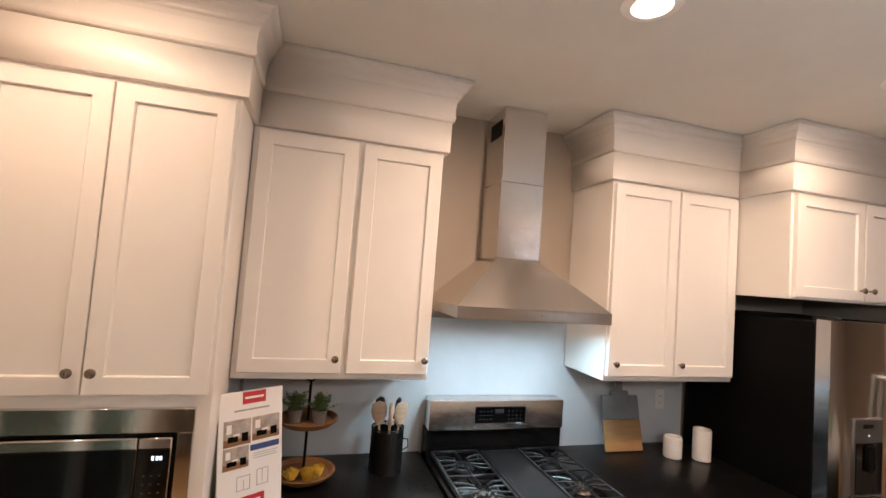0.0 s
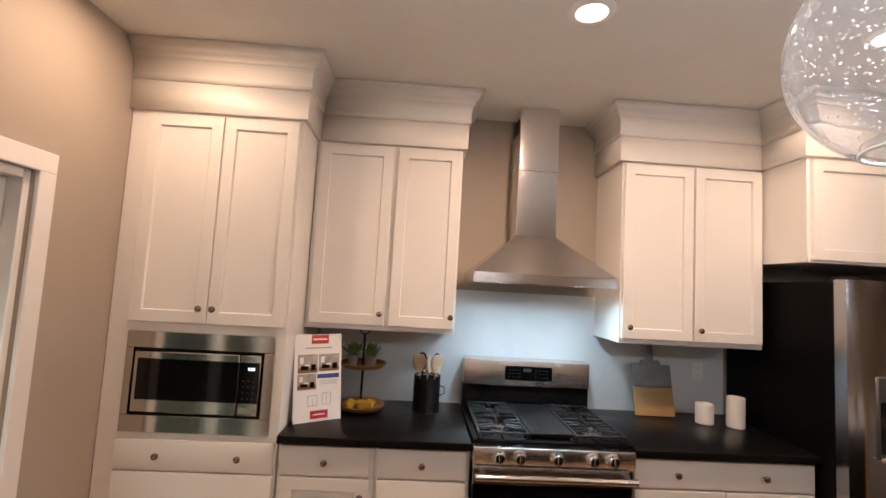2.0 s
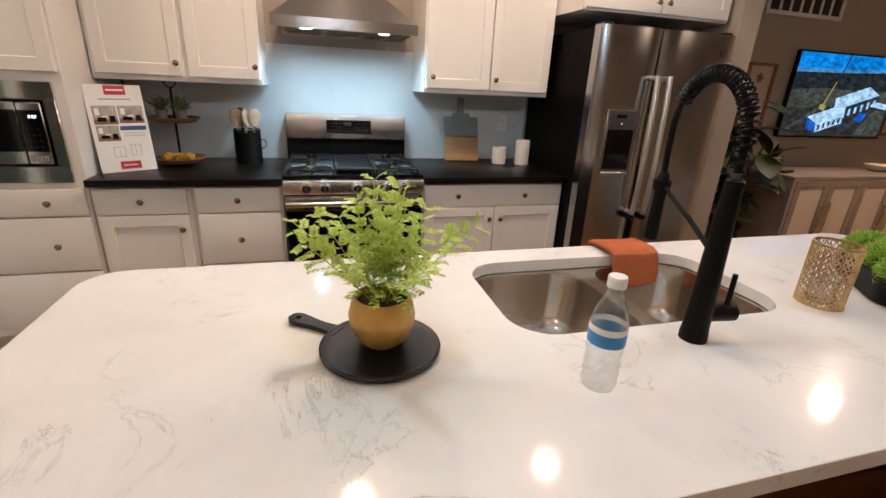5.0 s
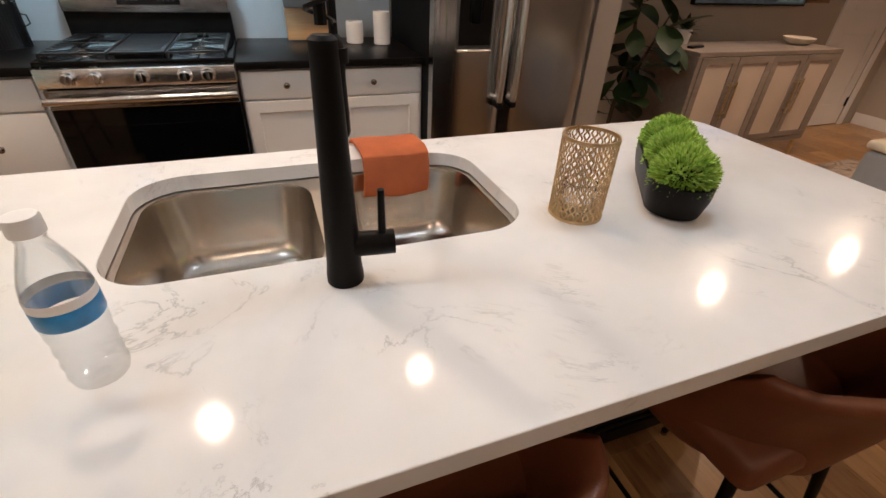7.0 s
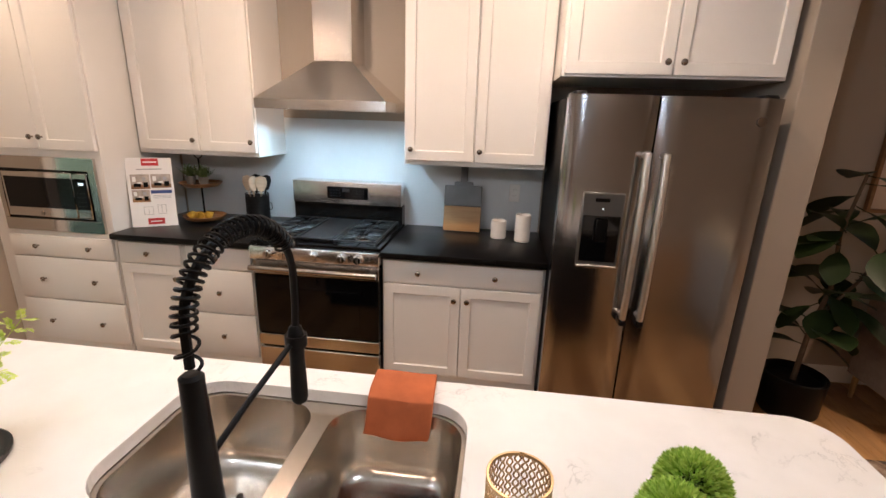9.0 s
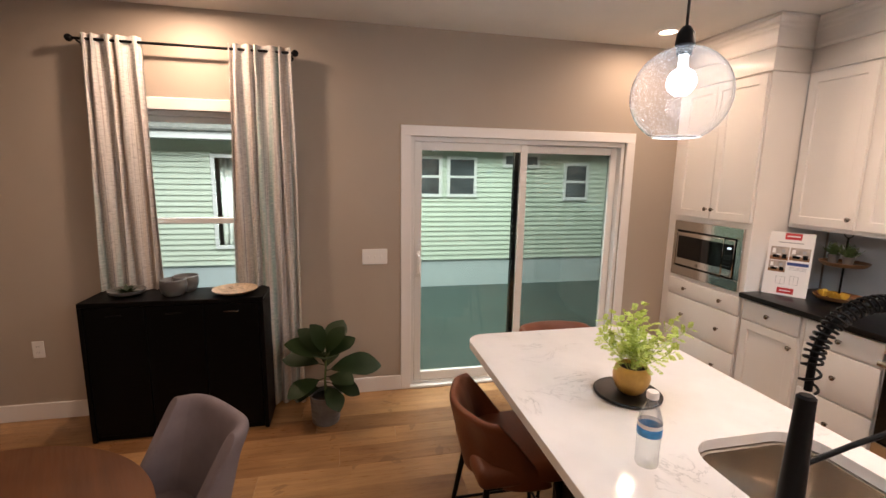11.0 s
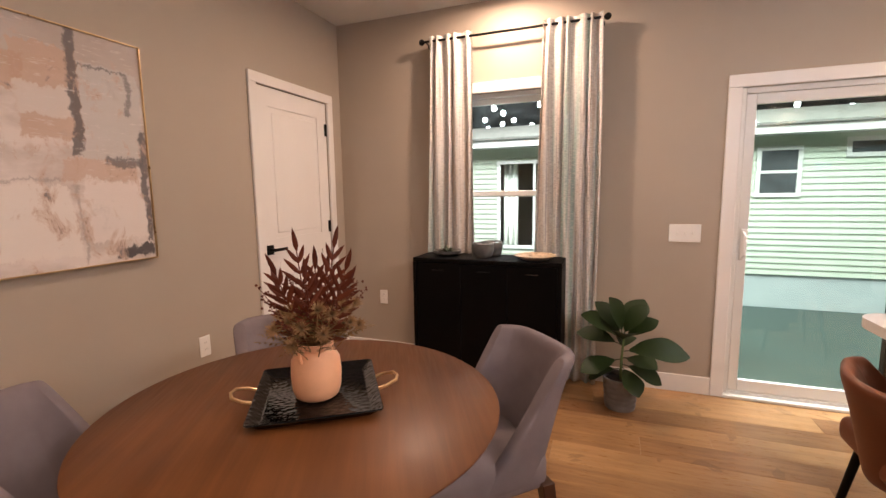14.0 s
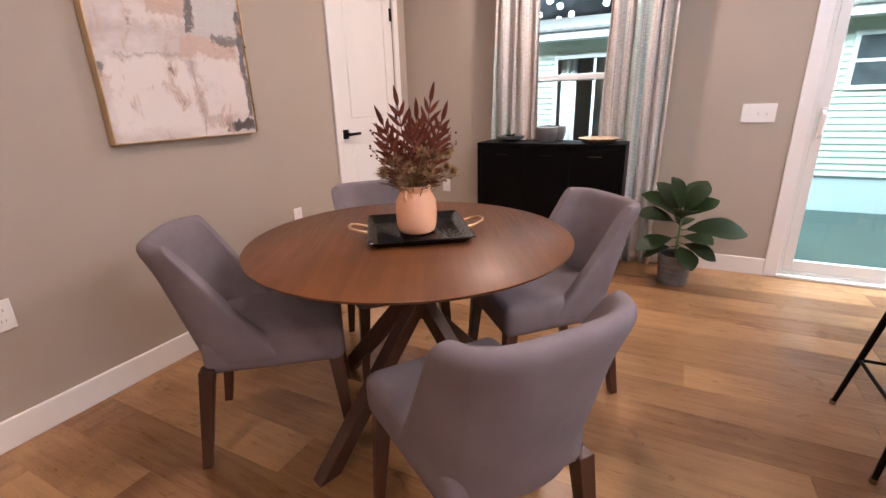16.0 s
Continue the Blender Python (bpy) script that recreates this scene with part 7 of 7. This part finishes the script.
for d in spread_dirs(22, 5, 75, rnd):
    leaf(bm, Vector((d.x * 0.01, d.y * 0.01, 0.085)), d, Vector((0, 0, 1)), rnd.uniform(0.09, 0.17), 0.035, 0.35, 4)
part("leaves", bm, dark_leaf, sp, "", False, fix=False)

tp = thing("fiddle_leaf_tree", pose(4.86, -0.42, 0), "tall fiddle-leaf fig tree in a black pot", "potted tree")
bm = B()
lathe(bm, [(0, 0), (0.125, 0), (0.155, 0.04), (0.165, 0.26), (0.160, 0.265), (0.150, 0.262), (0.145, 0.22), (0, 0.22)], 32)
part("pot", bm, black_matte, tp)
bm = B()
tube(bm, [(0, 0, 0.2), (0.02, 0.01, 0.5), (0.06, 0.0, 0.8), (0.05, 0.03, 1.1), (0.09, 0.02, 1.42)], lambda u: 0.016 - 0.008 * u, 8)
tube(bm, [(0.04, 0.005, 0.62), (0.16, -0.03, 0.85), (0.27, -0.04, 1.10)], lambda u: 0.010 - 0.004 * u, 6)
part("trunk", bm, trunk_brown, tp)
rnd = random.Random(31)
for k in range(44):
    if k % 3 == 0:
        q = rnd.uniform(0.1, 1.0)
        b0 = Vector((0.04 + 0.23 * q, 0.005 - 0.045 * q, 0.62 + 0.48 * q))
    else:
        q = rnd.uniform(0.0, 1.0)
        b0 = Vector((0.01 + 0.08 * q, 0.015, 0.40 + 1.02 * q))
    a, e = rnd.uniform(0, 2 * math.pi), radians(rnd.uniform(-30, 50))
    d = Vector((math.cos(a) * math.cos(e), math.sin(a) * math.cos(e) - 0.15, math.sin(e))).normalized()
    ln = rnd.uniform(0.20, 0.31)
    if b0.y + d.y * ln > 0.36:
        d.y = -abs(d.y)
    if b0.x + d.x * ln < -0.28:
        d.x = abs(d.x)
    bm = B()
    tube(bm, [b0, b0 + d * 0.05], 0.003, 5)
    leaf(bm, b0 + d * 0.045, d, Vector((0, 0, 1)), ln, ln * 0.58, 0.3, 9, 0.18, True)
    part("leaf", bm, dark_leaf, tp, "", True, fix=False)

bm = B()
box(bm, 4.85, 7.32, -3.3, -0.80, 0.0, 0.010, 0.003)
tagged(part("area_rug", bm, rug_wool), "faded brown patterned area rug", "rug")
ac = thing("armchair", pose(4.87, -2.92, 0.0105), "pale grey upholstered armchair with cream throw", "armchair")
bm = B()
box(bm, 0, 0.16, 0, 0.95, 0.09, 0.74, 0.03, seg=3)
part("back", bm, sofa_fabric, ac)
for y0 in (0.0, 0.80):
    bm = B()
    box(bm, 0.155, 0.80, y0, y0 + 0.15, 0.09, 0.60, 0.03, seg=3)
    part("arm", bm, sofa_fabric, ac)
bm = B()
box(bm, 0.155, 0.80, 0.155, 0.795, 0.09, 0.30, 0.02)
part("base", bm, sofa_fabric, ac)
bm = B()
box(bm, 0.16, 0.82, 0.16, 0.79, 0.305, 0.46, 0.04, seg=3)
part("seat_cushion", bm, sofa_fabric, ac)
for fx_ in (0.06, 0.74):
    for fy_ in (0.06, 0.89):
        bm = B()
        rod(bm, (fx_, fy_, 0), (fx_, fy_, 0.095), 0.014, 0.02, 8)
        part("leg", bm, walnut_leg, ac)
bm = B()
box(bm, -0.008, 0.20, 0.10, 0.952, 0.738, 0.775, 0.014, seg=3)
box(bm, 0.158, 0.20, 0.10, 0.90, 0.47, 0.745, 0.012, seg=2)
tagged(part("throw_blanket", bm, throw_cloth, None, m=pose(4.87, -2.92, 0.0135)), "cream knitted throw over the armchair", "blanket")

# ---- outside: hall and neighbouring house ----
GZ = -0.75
bm = B()
box(bm, -70, -W - 0.001, -60, 60, GZ - 0.2, GZ)
struct("ground", bm, concrete, "grey-green hall concrete floor", "ground")
bm = B()
box(bm, -70, -0.3, -60, 60, 9.9, 10.1)
box(bm, -70, -69.8, -60, 60, GZ, 9.9)
struct("backdrop", bm, hall_dark, "dark exhibition hall roof", "backdrop")
for lx, ly in ((-34.5, -9.9), (-37.7, -9.7), (-37.9, -13.9), (-40.8, -13.7), (-41.6, -9.9), (-45.4, -13.6), (-51.7, 11.8), (-47.8, 12.2), (-51.0, 17.5), (-44.0, 22.0), (-38.0, 4.0), (-46.0, 2.0), (-30.0, -20.0), (-24.0, 8.0), (-24.0, -6.0), (-44.0, -16.4), (-47.5, -15.3), (-50.0, -12.4), (-50.5, -17.8), (-55.0, -15.0), (-54.0, -19.5), (-18.0, -14.0), (-18.0, 1.0)):
    hl = thing("hall_lamp", pose(lx, ly, 8.9), "round high-bay hall lamp, lit", "hall lamp", "hall lamps")
    bm = B()
    lathe(bm, [(0, 0.35), (0.12, 0.34), (0.32, 0.05), (0.30, 0.05), (0.10, 0.30), (0, 0.31)], 20)
    rod(bm, (0, 0, 0.34), (0, 0, 0.8), 0.02, n=6)
    part("reflector", bm, nickel, hl)
    bm = B()
    bmesh.ops.create_icosphere(bm, subdivisions=2, radius=0.27, matrix=Matrix.Translation((0, 0, 0.10)))
    part("lens", bm, hall_glow, hl, "lit lens")

HX = -6.0
hs = thing("neighbour_house", pose(HX, 0, GZ), "pale green sided show home with white windows", "house")
HY0, HY1 = -13.0, 8.0
ZS, ZE = 0.60, 2.99
GW = (-5.84, -4.70, 0.92, 2.74)
bm = B()
for y0, y1, z0, z1 in ((HY0, GW[0] + 0.03, 0, ZE), (GW[1] - 0.03, HY1, 0, ZE), (GW[0] + 0.03, GW[1] - 0.03, 0, GW[2] + 0.03), (GW[0] + 0.03, GW[1] - 0.03, GW[3] - 0.03, ZE)):
    box(bm, -0.15, -0.03, y0, y1, z0, z1)
for y0, y1, z0, z1, x0, x1 in ((HY0, HY1, 0, ZE, -5.0, -4.9), (HY0, HY0 + 0.1, 0, ZE, -4.9, -0.15), (HY1 - 0.1, HY1, 0, ZE, -4.9, -0.15), (HY0 + 0.1, HY1 - 0.1, ZE - 0.1, ZE, -4.9, -0.15)):
    box(bm, x0, x1, y0, y1, z0, z1)
part("wall", bm, siding_paint, hs)
bm = B()
box(bm, -2.6, -2.5, -8.5, -2.5, 0.40, ZE - 0.1)
part("inner_wall", bm, wall_paint, hs, "tan inner wall seen through a window")
bm = B()
box(bm, -4.8, -0.16, HY0 + 0.1, HY1 - 0.1, 0.36, 0.40)
part("inner_floor", bm, walnut_leg, hs)
bm = B()
rows = [[bm.verts.new((-0.26 + 0.025 * math.sin(k * 1.25), GW[0] + 0.08 + 0.022 * k, z)) for k in range(15)] for z in (0.45, 2.72)]
for k in range(14):
    bm.faces.new((rows[0][k], rows[0][k + 1], rows[1][k + 1], rows[1][k]))
part("curtain", bm, linen_white, hs, "pale curtain inside the window").modifiers.new("thickness", "SOLIDIFY").thickness = 0.004
bm = B()
box(bm, -0.03, -0.012, HY0, HY1, 0.0, ZS, 0.003)
part("skirting", bm, skirt_paint, hs, "smooth pale skirting")
bm = B()
box(bm, -0.03, 0.32, HY0 - 0.2, HY1 + 0.2, ZE, ZE + 0.17, 0.004)
part("fascia", bm, trim_white, hs, "white fascia")
bm = B()
v = [bm.verts.new(p) for p in ((0.36, HY0 - 0.25, ZE + 0.15), (0.36, HY1 + 0.25, ZE + 0.15), (-2.6, HY1 + 0.25, ZE + 0.78), (-2.6, HY0 - 0.25, ZE + 0.78), (0.36, HY0 - 0.25, ZE + 0.19), (0.36, HY1 + 0.25, ZE + 0.19), (-2.6, HY1 + 0.25, ZE + 0.82), (-2.6, HY0 - 0.25, ZE + 0.82))]
for f in ((0, 1, 2, 3), (7, 6, 5, 4), (0, 4, 5, 1), (1, 5, 6, 2), (2, 6, 7, 3), (3, 7, 4, 0)):
    bm.faces.new([v[k] for k in f])
part("roof", bm, shingle, hs, "low grey shingled roof")
HW = [(-2.02, -1.36, 1.95, 2.81, True), (-1.26, -0.60, 1.95, 2.81, True), (-0.03, 0.84, 2.59, 2.91, False), (1.41, 2.03, 1.89, 2.73, True), (*GW, True)]
for y0, y1, z0, z1, hung in HW:
    bm = B()
    for a, b, c, d in ((y0, y1, z0, z0 + 0.07), (y0, y1, z1 - 0.07, z1), (y0, y0 + 0.07, z0 + 0.07, z1 - 0.07), (y1 - 0.07, y1, z0 + 0.07, z1 - 0.07)):
        box(bm, -0.01, 0.035, a, b, c, d, 0.003)
    if hung and y0 != GW[0]:
        box(bm, -0.005, 0.028, y0 + 0.07, y1 - 0.07, (z0 + z1) / 2 - 0.025, (z0 + z1) / 2 + 0.025)
    if y1 - y0 > 1:
        box(bm, -0.005, 0.026, (y0 + y1) / 2 + 0.18, (y0 + y1) / 2 + 0.23, z0 + 0.07, z1 - 0.07)
    wn = part("window", bm, trim_white, hs, "white framed window")
    bm = B()
    box(bm, 0.0185, 0.0225, y0 + 0.06, y1 - 0.06, z0 + 0.06, z1 - 0.06)
    part("pane", bm, pane_glass if y0 == GW[0] else unlit_room_pane, wn, "clear glass" if y0 == GW[0] else "opaque pane with the room's darkness in its colour", False).visible_shadow = y0 != GW[0]

# siding courses, each a sloping board
course = 0.105
bm = B()
v = [bm.verts.new(p) for p in ((0.018, HY0, 0), (0.018, HY1, 0), (0.0, HY1, course), (0.0, HY0, course), (-0.03, HY0, 0), (-0.03, HY1, 0), (-0.03, HY1, course), (-0.03, HY0, course))]
for f in ((0, 1, 2, 3), (4, 5, 1, 0), (7, 6, 5, 4), (3, 2, 6, 7), (0, 3, 7, 4), (1, 5, 6, 2)):
    bm.faces.new([v[k] for k in f])
SIDE = mesh_of("siding_board", bm, siding_paint, False)
zz = ZS
while zz < ZE - 0.03:
    spans = [(HY0, GW[0] + 0.02), (GW[1] - 0.02, HY1)] if GW[2] - 0.06 < zz < GW[3] - 0.02 else [(HY0, HY1)]
    for ya, yb in spans:
        k = (yb - ya) / (HY1 - HY0)
        part("siding_board", SIDE, None, hs, m=Matrix.Translation((0, ya - HY0 * k, zz)) @ Matrix.Diagonal((1, k, 1, 1)))
    zz += course

# ---- floor planks ----
bm = B()
box(bm, 0.0002, PL_W - 0.0002, 0.0003, PL_L - 0.0003, -0.012, 0.0, 0.0006)
PLANK = mesh_of("plank", bm, floor_wood, False)
rnd = random.Random(77)
row = 0
x = -0.02
while x < E_:
    off_ = rnd.uniform(0, PL_L)
    y = S_ - off_
    while y < 0:
        y0c, y1c = max(y, S_), min(y + PL_L, 0.0)
        if y1c - y0c > 0.02:
            s = (y1c - y0c) / PL_L
            part("plank", PLANK, None, floor, m=Matrix.Translation((x, y0c, 0)) @ Matrix.Diagonal((1, s, 1, 1)))
        y += PL_L
    x += PL_W
